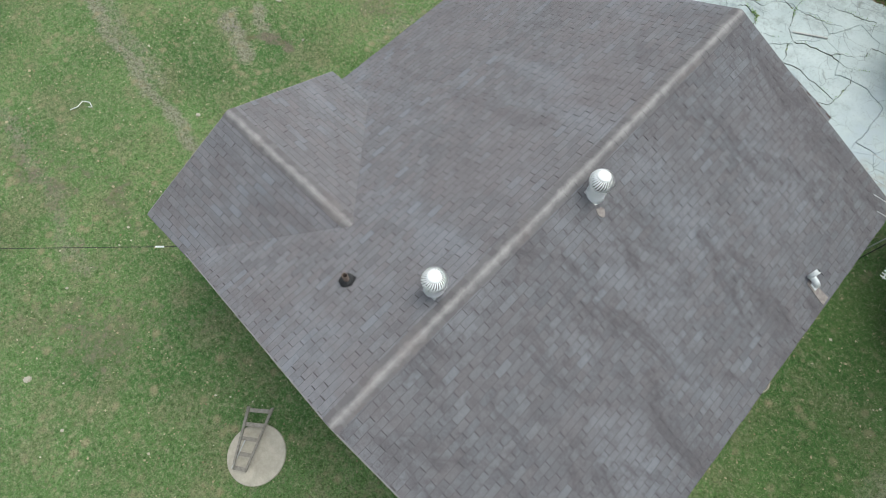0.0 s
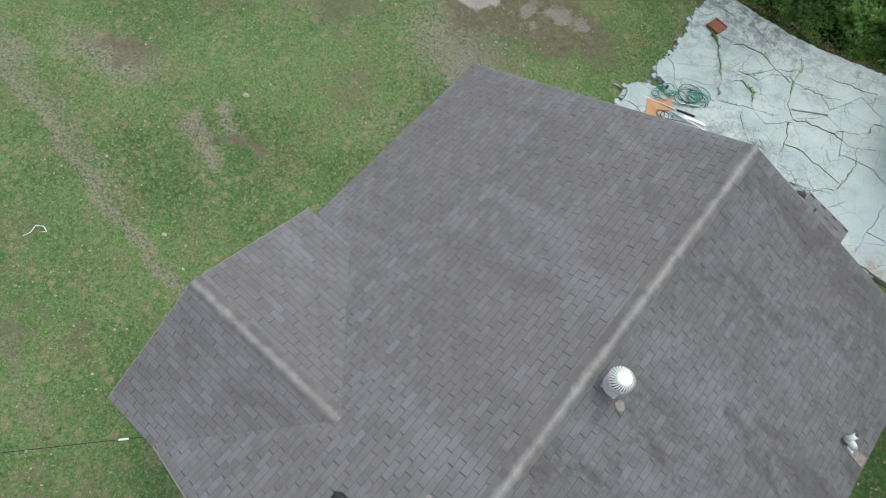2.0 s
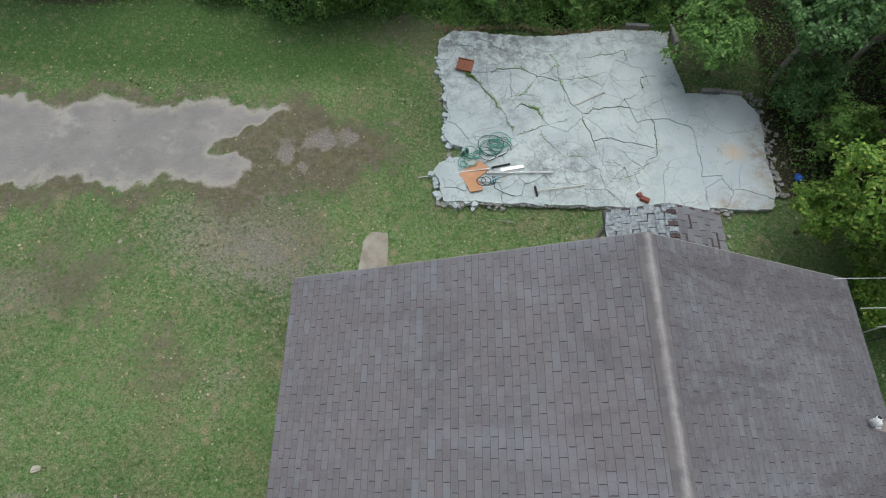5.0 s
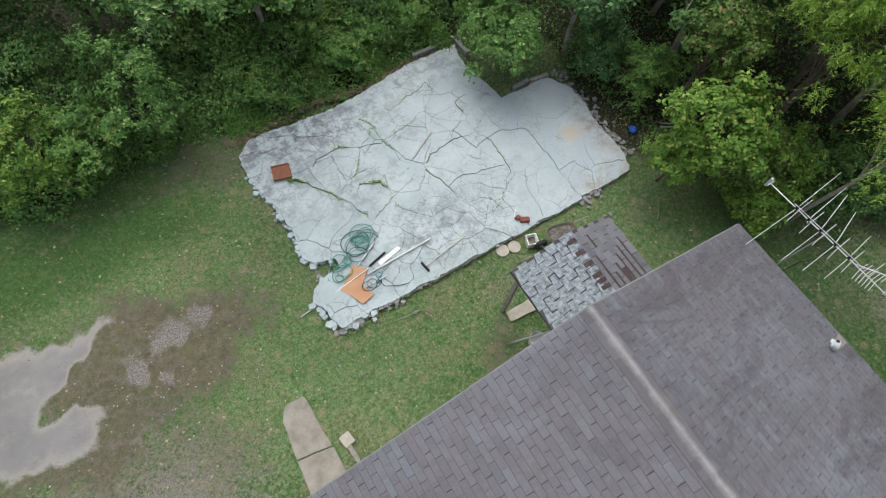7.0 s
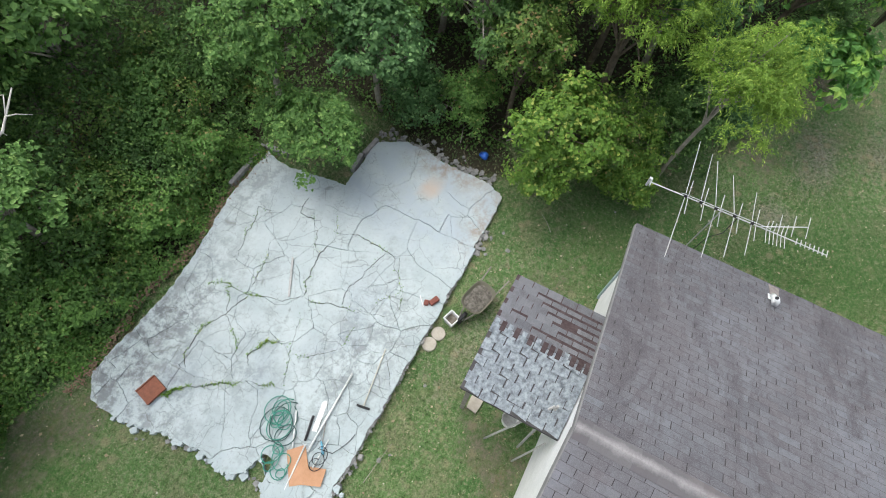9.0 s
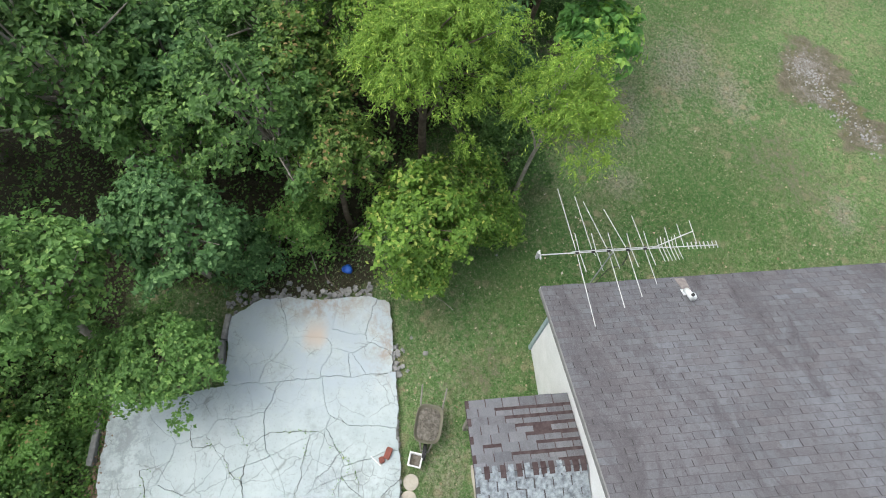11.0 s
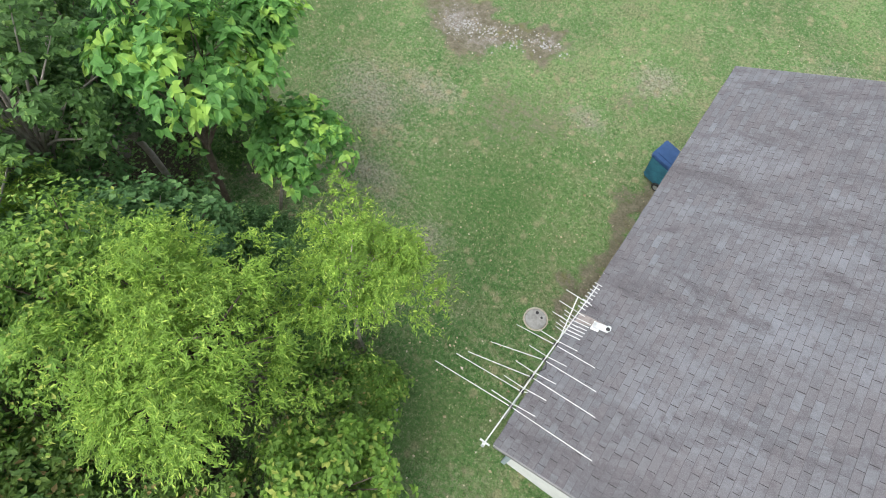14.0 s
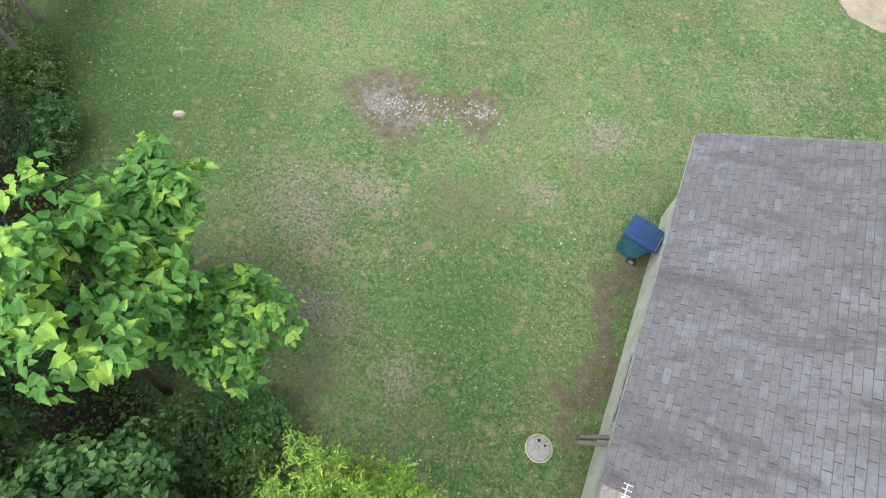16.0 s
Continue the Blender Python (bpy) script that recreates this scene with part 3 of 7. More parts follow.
def worn_field(X, Y):
    WX, WY_ = warp(X, Y)
    X, Y = X + 0.3 * (WX - X), Y + 0.3 * (WY_ - Y)
    return np.maximum.reduce([
        track(X, Y, [(-24, 1.9), (-20.4, 2.17), (-17.8, 2.18), (-14.3, 1.64), (-12.0, 1.36), (-9.4, 1.2)], 0.25) * 0.8, track(X, Y, [(-19.4, 2.9), (-17.4, 2.53), (-15.1, 2.18), (-13.0, 1.87)], 0.3) * 0.55,
        track(X, Y, [(-13.7, 4.8), (-12.9, 4.54), (-11.9, 4.05)], 0.32) * 0.85, track(X, Y, [(-13.2, 5.6), (-12.0, 4.97)], 0.26) * 0.8, track(X, Y, [(-15.5, -1.9), (-12.0, -2.3), (-9.5, -2.9)], 0.35) * 0.5,
        blob(X, Y, -17.2, 4.6, 2.2, 0.9, 15, 0.6) * 0.75, blob(X, Y, -20.2, 2.5, 1.8, 0.8, 10, 0.6) * 0.75, blob(X, Y, -9.4, 11.5, 2.6, 1.4, -15, 0.7) * 0.8, blob(X, Y, -14.5, 10.0, 1.1, 0.7, 0, 0.8) * 0.6, blob(X, Y, -9.5, 8.1, 0.9, 1.2, 0, 0.8) * 0.5,
        blob(X, Y, 4.9, -2.3, 0.9, 0.7, 30, 0.8) * 0.75, blob(X, Y, 5.9, 0.3, 0.7, 0.5, 0, 0.8) * 0.72, blob(X, Y, 11.5, 3.2, 1.8, 1.1, -25, 0.8) * 0.72, blob(X, Y, 10.2, 2.0, 1.1, 0.7, 0, 0.8) * 0.72, blob(X, Y, 7.3, 6.1, 0.7, 0.6, 0, 0.8) * 0.72, blob(X, Y, 9.8, 5.5, 1.3, 0.8, 0, 0.8) * 0.72,
        blob(X, Y, 0.5, -5.8, 1.6, 0.8, 20, 0.8) * 0.5, blob(X, Y, 0.5, 11.7, 2.5, 0.7, 0, 0.7) * 0.45])


def build_ground():
    xs, ys = spaced(-26, 26, 0.15), spaced(-18, 30, 0.15)
    X, Y = np.meshgrid(xs, ys)
    Z = 0.014 * np.sin(0.7 * X + 1.3 * np.sin(0.5 * Y)) + 0.012 * np.sin(1.9 * Y + np.sin(2.3 * X)) + 0.006 * np.sin(6.1 * X) * np.sin(5.3 * Y)
    nx, ny = len(xs), len(ys)
    V = np.stack([X, Y, Z], -1).reshape(-1, 3)
    idx = np.arange(nx * ny).reshape(ny, nx)
    F = np.stack([idx[:-1, :-1], idx[:-1, 1:], idx[1:, 1:], idx[1:, :-1]], -1).reshape(-1, 4)
    ob = soup("ground", V, F, LAWN, smooth=True)
    # deep green turf; beside the woods the trees' shade is painted into it
    lush_shade = np.maximum(np.clip((Y - 16.3) / 0.8, 0, 1) * np.clip((-5.0 - X) / 2.0, 0, 1), np.maximum(blob(X, Y, 19.0, 1.8, 4.0, 3.0, 0, 0.7), np.maximum(blob(X, Y, 6.3, 4.2, 1.5, 2.4, 20, 0.9) * 0.8, blob(X, Y, 5.0, 9.2, 1.6, 1.6, 0, 0.7) * 0.7)))
    for name, field in (("soil", soil_field(X, Y)), ("gravel", gravel_field(X, Y)), ("drive", drive_field(X, Y)), ("worn", worn_field(X, Y)), ("mould", np.maximum(woods(X, Y), blob(X, Y, 5.2, 14.6, 0.75, 2.0, 0, 0.35))), ("lush_shade", lush_shade)):
        a = ob.data.attributes.new(name, 'FLOAT', 'POINT')
        a.data.foreach_set("value", field.reshape(-1).astype(np.float32))
    return tagged(ob, "patchy green lawn with bare soil and woodland floor", "ground", kind="structure")


build_ground()

# ---- house ----
RX, RZ = -1.39, 4.82                       # main ridge
EAVE_W, EAVE_E = -7.45, 3.21
SOUTH, NORTH = -0.62, 9.71
PITCH_W, PITCH_E = 0.405, 0.418
WY, WZ, W_RAKE, W_PITCH, W_HALF = 1.81, 3.83, -7.42, 0.394, 2.44   # cross gable


def main_z(x):
    return RZ - PITCH_W * (RX - x) if x < RX else RZ - PITCH_E * (x - RX)


def wing_z(y):
    return WZ - W_PITCH * abs(y - WY)


house = thing("house", "single-storey white house with grey-brown asphalt shingle roof", "house")
W_X0 = RX - (RZ - wing_z(WY - W_HALF)) / PITCH_W     # where the cross gable's eaves run into the main slope
W_X1 = RX - (RZ - WZ) / PITCH_W                      # where its ridge does

THICK = 0.14
roof = part("roof", Geo().prism([(RX, SOUTH), (EAVE_E, SOUTH), (EAVE_E, NORTH), (RX, NORTH)], lambda x, y: main_z(x) - THICK, lambda x, y: main_z(x)), DECK, house, "grey-brown three-tab shingle roof")
roof_west = part("roof", Geo()
                 .prism([(W_X0 - 0.2, SOUTH), (RX, SOUTH), (RX, NORTH), (W_X0 - 0.2, NORTH)], lambda x, y: main_z(x) - THICK, lambda x, y: main_z(x))
                 .prism([(EAVE_W, 3.9), (W_X0 - 0.2, 3.9), (W_X0 - 0.2, NORTH), (EAVE_W, NORTH)], lambda x, y: main_z(x) - THICK, lambda x, y: main_z(x)), DECK, house)
roof_wing = part("roof", Geo()
                 .prism([(W_RAKE, WY - W_HALF), (W_X0 + 0.05, WY - W_HALF), (W_X1 + 0.05, WY), (W_RAKE, WY)], lambda x, y: wing_z(y) - THICK, lambda x, y: wing_z(y))
                 .prism([(W_RAKE, WY), (W_X1 + 0.05, WY), (W_X0 + 0.05, WY + W_HALF), (W_RAKE, WY + W_HALF)], lambda x, y: wing_z(y) - THICK, lambda x, y: wing_z(y)), DECK, house, "cross-gable roof")

# fascia boards round the edges, a little proud of the deck
fas = 0.022


def fascia(a, b, drop=0.17, mat=None):
    a, b = Vector(a), Vector(b)
    d = (b - a)
    side = Vector((-d.y, d.x, 0)).normalized() * fas
    lift = Vector((0, 0, -0.006))
    down = Vector((0, 0, -drop))
    pts = [a + lift, b + lift, b + lift + side, a + lift + side]
    part("fascia", Geo().add([p + down for p in pts] + pts, [(3, 2, 1, 0), (4, 5, 6, 7), (0, 1, 5, 4), (1, 2, 6, 5), (2, 3, 7, 6), (3, 0, 4, 7)]), mat or FASCIA, house)


fascia((EAVE_E, NORTH, main_z(EAVE_E)), (EAVE_E, SOUTH, main_z(EAVE_E)))
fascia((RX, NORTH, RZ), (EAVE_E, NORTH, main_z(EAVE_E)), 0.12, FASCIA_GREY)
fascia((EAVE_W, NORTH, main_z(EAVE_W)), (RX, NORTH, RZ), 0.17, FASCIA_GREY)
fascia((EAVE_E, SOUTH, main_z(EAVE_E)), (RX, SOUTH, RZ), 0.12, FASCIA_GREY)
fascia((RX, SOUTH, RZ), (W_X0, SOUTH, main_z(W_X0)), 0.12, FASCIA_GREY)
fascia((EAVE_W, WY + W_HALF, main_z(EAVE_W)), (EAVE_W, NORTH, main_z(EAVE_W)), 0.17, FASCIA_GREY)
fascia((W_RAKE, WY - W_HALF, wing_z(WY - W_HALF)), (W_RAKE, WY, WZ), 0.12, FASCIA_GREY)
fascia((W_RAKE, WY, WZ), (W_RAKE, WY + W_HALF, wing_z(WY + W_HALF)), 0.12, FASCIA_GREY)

# walls: boards stand upright, a plinth below
WALL_N, WALL_S, WALL_E, WALL_W = 9.42, -0.30, 2.83, -7.08


def gable_wall(y, y_in, name_label):
    pts = [(WALL_W, 0), (WALL_E, 0), (WALL_E, main_z(WALL_E) - 0.16), (RX, RZ - 0.16), (WALL_W, main_z(WALL_W) - 0.16)]
    n = len(pts)
    v = [(x, y, z) for x, z in pts] + [(x, y_in, z) for x, z in pts]
    f = [tuple(range(n)), tuple(range(2 * n - 1, n - 1, -1))] + [((i + 1) % n, i, n + i, n + (i + 1) % n) for i in range(n)]
    return part("wall", Geo().add(v, f), WHITE_SIDING, house, name_label)


gable_wall(WALL_N, WALL_N - 0.14, "white painted gable wall")
gable_wall(WALL_S, WALL_S + 0.14, "white painted gable wall")
part("wall", Geo().box((WALL_E - 0.07, (WALL_N + WALL_S) / 2, 1.38), (0.14, WALL_N - WALL_S - 0.28, 2.76)), MOSSY_SIDING, house, "mildewed cream side wall")
part("wall", Geo().box((WALL_W + 0.07, (WALL_N + 3.9) / 2, 1.1), (0.14, WALL_N - 3.9 - 0.28, 2.2)), WHITE_SIDING, house)
wy0, wy1 = WY - W_HALF + 0.3, WY + W_HALF - 0.3
wpts = [(wy0, 0), (wy1, 0), (wy1, wing_z(wy1) - 0.16), (WY, WZ - 0.16), (wy0, wing_z(wy0) - 0.16)]
part("wall", Geo().add([(WALL_W - 0.02, y, z) for y, z in wpts] + [(WALL_W + 0.12, y, z) for y, z in wpts],
                       [(4, 3, 2, 1, 0), (5, 6, 7, 8, 9)] + [(i, (i + 1) % 5, 5 + (i + 1) % 5, 5 + i) for i in range(5)]), WHITE_SIDING, house, "white painted gable wall")
LAP = 0.13
for k in range(int((RZ - 0.45) / LAP)):
    z0 = 0.25 + k * LAP
    z1 = z0 + LAP
    room = (RZ - 0.18 - z1)                              # height left under the roof at the ridge
    x0, x1 = max(WALL_W, RX - room / PITCH_W), min(WALL_E, RX + room / PITCH_E)
    if x1 - x0 < 0.1:
        break
    y = WALL_N
    part("siding_board", Geo().add([(x0, y, z0), (x1, y, z0), (x1, y, z1), (x0, y, z1), (x0, y + 0.020, z0), (x1, y + 0.020, z0), (x1, y + 0.006, z1), (x0, y + 0.006, z1)],
                                   [(0, 1, 2, 3), (7, 6, 5, 4), (1, 0, 4, 5), (2, 1, 5, 6), (3, 2, 6, 7), (0, 3, 7, 4)]), WHITE_SIDING, house)
for k in range(int((WALL_N - WALL_S) / 0.61)):
    y0 = WALL_S + k * 0.61
    part("siding_board", Geo().box((WALL_E + 0.009, y0 + 0.30, 1.5), (0.018, 0.598, 2.5)), MOSSY_SIDING, house)
part("corner_trim", Geo().box((WALL_E + 0.012, WALL_N + 0.012, 1.4), (0.09, 0.09, 2.75)), plain("blue_grey_trim", (0.42, 0.53, 0.55), (0.30, 0.38, 0.40), 8), house, "pale blue corner trim")


def wall_window(y, z, w, h):
    win = part("window", Geo().box((WALL_E + 0.025, y, z), (0.03, w, h)), GLASS_DARK, house, "dark window pane")
    g = Geo()
    for dy, dz, sy, sz in ((0, h / 2, w + 0.1, 0.06), (0, -h / 2, w + 0.1, 0.06), (-w / 2, 0, 0.06, h), (w / 2, 0, 0.06, h), (0, 0, w, 0.035)):
        g.box((WALL_E + 0.035, y + dy, z + dz), (0.05, sy, sz))
    part("frame", g, FASCIA, win)


wall_window(1.65, 1.65, 0.8, 1.0)
wall_window(4.75, 1.55, 1.5, 1.0)

# ---- shingles: tabs laid in courses from the eave up ----
TAB_W, EXPO = 0.305, 0.127


def slope_frame(origin, along, down):
    """Columns: along the eave, down the slope, out of the roof."""
    a, d = Vector(along).normalized(), Vector(down).normalized()
    n = d.cross(a)
    if n.z < 0:
        n = -n
    return Vector(origin), a, d, n


SLOT = 0.010


def tab_shape():
    """One tab: tucked under the next course at its upper end, shade painted along its lower edge and in the keyway
    beside it.
    """
    w, l, e = TAB_W - SLOT, EXPO + 0.03, 0.007
    top = [(0, 0.0075), (-e, 0.0073), (-l, 0.002)]
    pts = [(sx * w / 2, y, z) for y, z in top for sx in (-1, 1)] + [(sx * w / 2, y, z) for y, z in ((0, 0.0), (-l, -0.004)) for sx in (-1, 1)]
    pts += [(x, y, z) for y, z in ((0.002, 0.0035), (-EXPO + 0.004, 0.0005)) for x in (w / 2, w / 2 + SLOT)]
    faces = [(0, 1, 3, 2), (2, 3, 5, 4), (1, 0, 6, 7), (4, 5, 9, 8), (1, 7, 9, 3), (0, 2, 8, 6), (10, 11, 13, 12)]
    return pts, faces, [1, 0, 1, 0, 0, 0, 2]


TAB_PTS, TAB_FACES, TAB_MATS = tab_shape()
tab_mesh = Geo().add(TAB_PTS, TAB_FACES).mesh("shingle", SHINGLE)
tab_mesh.materials.append(BUTT_SHADE)
tab_mesh.materials.append(KEYWAY_SHADE)
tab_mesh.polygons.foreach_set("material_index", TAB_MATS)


def lay(parent, origin, along, down, length, run, keep, single=None, mat=None, gap=0.0):
    """Tabs over length (along) by run (down). keep(x, y, z) says which stay; single(a, d) which are objects of their own."""
    o, a, d, n = slope_frame(origin, along, down)
    V, F = [], []
    courses = int(run / EXPO) + 1
    for c in range(courses):
        dist = run - c * EXPO
        off = (c % 2) * TAB_W / 2 + 0.02 * math.sin(c * 0.7)
        k0, k1 = -1, int(length / TAB_W) + 1
        for k in range(k0, k1 + 1):
            u = k * TAB_W + off + rnd.uniform(-0.006, 0.006)
            u0, u1 = max(u - (TAB_W - SLOT) / 2, 0), min(u + (TAB_W - SLOT) / 2, length)
            if u1 - u0 < 0.03 or dist < 0.02:
                continue
            mid = o + a * u + d * (dist - EXPO / 2)
            if not keep(mid.x, mid.y, mid.z):
                continue
            lift = rnd.uniform(0.0, 0.003)
            slip = rnd.uniform(-0.006, 0.006)
            full = u0 > 1e-6 and u1 < length - 1e-6
            if single is not None and full and single(u, dist):
                ob = new("shingle", tab_mesh)
                ob.parent = parent
                m = Matrix((a, d, n)).transposed().to_4x4()
                m.translation = o + a * u + d * (dist + slip) + n * lift
                ob.matrix_basis = m
                continue
            b = len(V)
            for px, py, pz in TAB_PTS:
                uu = u0 if px < 0 else min(u1 + max(px - (TAB_W - SLOT) / 2, 0.0), length)
                V.append(o + a * uu + d * max(dist + slip + py, 0.0) + n * (pz + lift))
            F += [tuple(i + b for i in f) for f in TAB_FACES]
    me_ob = soup("shingles", V, F, mat or SHINGLE, parent, "weathered grey-brown shingle tabs", edge=(BUTT_SHADE, TAB_MATS * (len(F) // len(TAB_FACES))))
    tagged(me_ob, kind="stuff")
    return me_ob


run_w = (RX - EAVE_W) * math.hypot(1, PITCH_W) + 0.03
run_e = (EAVE_E - RX) * math.hypot(1, PITCH_E) + 0.03
above_wing = lambda x, y, z: not (x < W_X1 + 0.1 and abs(y - WY) < W_HALF - 0.2 and wing_z(y) > main_z(x) + 0.10) and not (y < 3.95 and x < W_X0 - 0.1)
above_main = lambda x, y, z: wing_z(y) > main_z(x) - 0.09

# ridge caps
cap_pts = []
CAP_L, CAP_W = 0.21, 0.15
for yy, rise in ((0.0, 0.0065), (CAP_L, 0.003)):
    for xx, zz in ((-CAP_W, -0.060), (-0.045, -0.0165), (0.0, -0.004), (0.045, -0.0165), (CAP_W, -0.060)):
        cap_pts.append((xx, yy, zz + rise))
cap_pts += [(x, y, z - 0.008) for x, y, z in cap_pts]
cap_faces = [(i + 1, i, i + 5, i + 6) for i in range(4)] + [(i + 10, i + 11, i + 16, i + 15) for i in range(4)]
cap_faces += [(i, i + 1, i + 11, i + 10) for i in range(4)] + [(i + 6, i + 5, i + 15, i + 16) for i in range(4)] + [(0, 10, 15, 5), (4, 9, 19, 14)]
cap_mesh = Geo().add(cap_pts, cap_faces).mesh("ridge_cap", CAP)


def ridge(parent, start, along, length):
    turn = math.degrees(math.atan2(-along[0], along[1]))
    for k in range(int(length / 0.135)):
        ob = new("ridge_cap", cap_mesh)
        ob.parent = parent
        p = Vector(start) + Vector(along) * (k * 0.135)
        ob.matrix_basis = pose(p.x + rnd.uniform(-0.004, 0.004), p.y + rnd.uniform(-0.004, 0.004), p.z, rnd.uniform(-0.3, 0.3), rnd.uniform(-1, 1), turn + rnd.uniform(-0.8, 0.8))


# ---- concrete slab behind the house, cracked into pieces ----
SLAB_Z = 0.15
slab = thing("slab", "pale cracked whitewashed concrete slab on the ground", "slab", kind="structure")
OUTLINE = [(-4.62, 18.15), (-4.72, 17.3), (-4.45, 16.4), (-4.36, 15.5), (-4.46, 14.7), (-4.3, 14.48), (-3.82, 14.34), (-3.80, 14.05), (-4.25, 14.02), (-4.62, 13.88), (-4.72, 13.62), (-4.60, 13.2), (-4.5, 12.72),
           (-3.4, 12.69), (0.9, 12.62), (2.485, 12.62), (2.485, 16.37), (2.24, 18.1), (2.35, 18.75), (0.75, 18.72), (-1.33, 18.42), (-2.55, 18.39), (-4.2, 18.56)]
OUTLINE_E = [(2.487, 12.70), (3.0, 12.66), (4.2, 12.66), (4.4, 13.3), (4.37, 14.25), (4.5, 15.65), (4.1, 16.36), (2.9, 16.4), (2.487, 16.37)]
SEEDS = [(1.25, 18.0), (2.0, 17.1), (-0.1, 18.0), (-1.5, 17.95), (-2.46, 18.1), (-3.72, 18.2), (-0.12, 17.3), (0.78, 16.8), (1.35, 15.95), (2.2, 16.0), (-0.59, 16.35), (0.2, 15.6), (-0.95, 17.4), (-1.82, 17.15),
         (-2.3, 16.6), (-2.84, 17.4), (-3.6, 17.3), (-1.48, 16.3), (-1.24, 15.35), (-2.15, 15.75), (-2.8, 16.6), (-3.52, 16.5), (-0.6, 14.75), (0.65, 14.5), (1.67, 14.9), (0.1, 14.0), (1.0, 13.5), (1.9, 13.3),
         (-4.3, 16.8), (-3.8, 15.9), (-3.3, 15.2), (-2.3, 15.2), (-1.6, 14.8), (-0.5, 14.1)]
SEEDS_E = [(3.64, 15.6), (3.95, 14.5), (3.0, 14.6), (3.7, 13.5), (2.75, 13.7), (3.5, 12.85)]
for k in range(22):
    SEEDS.append((rnd.uniform(-2.9, 0.6), rnd.uniform(12.7, 14.2)))
for k in range(14):
    SEEDS.append((rnd.uniform(-4.6, -3.0), rnd.uniform(12.7, 15.2)))
for k in range(9):
    SEEDS.append((rnd.uniform(-4.6, -1.5), rnd.uniform(17.6, 18.5)))
for k in range(3):
    SEEDS_E.append((rnd.uniform(2.5, 3.6), rnd.uniform(13.2, 14.4)))


def clip(poly, px, py, nx, ny):
    """The part of a polygon on the far side of a line."""
    out = []
    for i in range(len(poly)):
        (ax, ay), (bx, by) = poly[i], poly[(i + 1) % len(poly)]
        da, db = (ax - px) * nx + (ay - py) * ny, (bx - px) * nx + (by - py) * ny
        if da <= 0:
            out.append((ax, ay))
        if (da < 0 < db) or (db < 0 < da):
            t = da / (da - db)
            out.append((ax + t * (bx - ax), ay + t * (by - ay)))
    return out


def wobble(poly, step=0.10, amp=0.05, slow=0.0):
    """Edges broken into short steps and shifted by one shared field, so that neighbours keep fitting."""
    out = []
    for i in range(len(poly)):
        a, b = Vector(poly[i]), Vector(poly[(i + 1) % len(poly)])
        n = max(1, int((b - a).length / step))
        for j in range(n):
            p = a + (b - a) * (j / n)
            p = p + (slow * min(1.0, rim_distance(p) / 0.3) if slow else 0.0) * Vector((fuzz(p.x, p.y, 1.3, 33.0), fuzz(p.x, p.y, 1.3, 43.0)))
            out.append((p.x + amp * (fuzz(p.x, p.y, 2.1, 3.0) + 0.6 * fuzz(p.x, p.y, 7.0, 9.0) + 0.35 * fuzz(p.x, p.y, 19.0, 29.0)), p.y + amp * (fuzz(p.x, p.y, 2.1, 13.0) + 0.6 * fuzz(p.x, p.y, 7.0, 19.0) + 0.35 * fuzz(p.x, p.y, 19.0, 39.0))))
    return out


def rim_distance(p):
    """How far a point lies inside the slab's outer edge."""
    best = 9.0
    for ring in (OUTLINE, OUTLINE_E):
        for i in range(len(ring)):
            a, b = Vector(ring[i]), Vector(ring[(i + 1) % len(ring)])
            d = b - a
            t = max(0.0, min(1.0, (p - a).dot(d) / d.length_squared))
            best = min(best, (p - a - d * t).length)
    return best


def inset(poly, w):
    c = len(poly)
    out = []
    for i in range(c):
        a, b, d = Vector(poly[i - 1]), Vector(poly[i]), Vector(poly[(i + 1) % c])
        e1, e2 = (b - a), (d - b)
        n1, n2 = Vector((-e1.y, e1.x)).normalized(), Vector((-e2.y, e2.x)).normalized()
        s = (n1 + n2)
        s = s.normalized() if s.length > 1e-4 else n1
        out.append((b.x + s.x * w, b.y + s.y * w))
    return out


def area(poly):
    return 0.5 * sum(poly[i][0] * poly[(i + 1) % len(poly)][1] - poly[(i + 1) % len(poly)][0] * poly[i][1] for i in range(len(poly)))


def add_fields(me):
    co = np.empty(len(me.vertices) * 3, dtype=np.float32)
    me.vertices.foreach_get("co", co)
    X, Y = co[0::3], co[1::3]
    grime = np.maximum.reduce([blob(X, Y, -3.2, 18.0, 2.6, 0.9, 0, 0.6), blob(X, Y, -1.2, 13.7, 1.7, 0.8, 0, 0.7) * 0.7, blob(X, Y, -4.1, 17.2, 0.9, 1.2, 0, 0.6) * 0.8, blob(X, Y, 1.5, 18.3, 1.5, 0.5, 0, 0.6) * 0.6, blob(X, Y, -2.6, 15.6, 0.8, 0.6, 0, 0.7) * 0.5])
    damp = np.clip((X - 1.2) / 1.2, 0, 1) * np.clip((17.2 - Y) / 0.8, 0, 1)
    damp = np.maximum(damp, blob(X, Y, 1.2, 16.8, 1.5, 1.2, 0, 0.6) * 0.2)
    brown = np.maximum(blob(X, Y, 3.4, 12.85, 0.9, 0.3, 0, 0.7), blob(X, Y, 4.3, 14.2, 0.4, 0.9, 0, 0.7))
    buff = blob(X, Y, 3.5, 14.4, 0.27, 0.25, 20, 0.3)
    for name, field in (("grime", grime), ("buff", buff), ("damp", damp), ("brown", brown)):
        me.attributes.new(name, 'FLOAT', 'POINT').data.foreach_set("value", field.astype(np.float32))


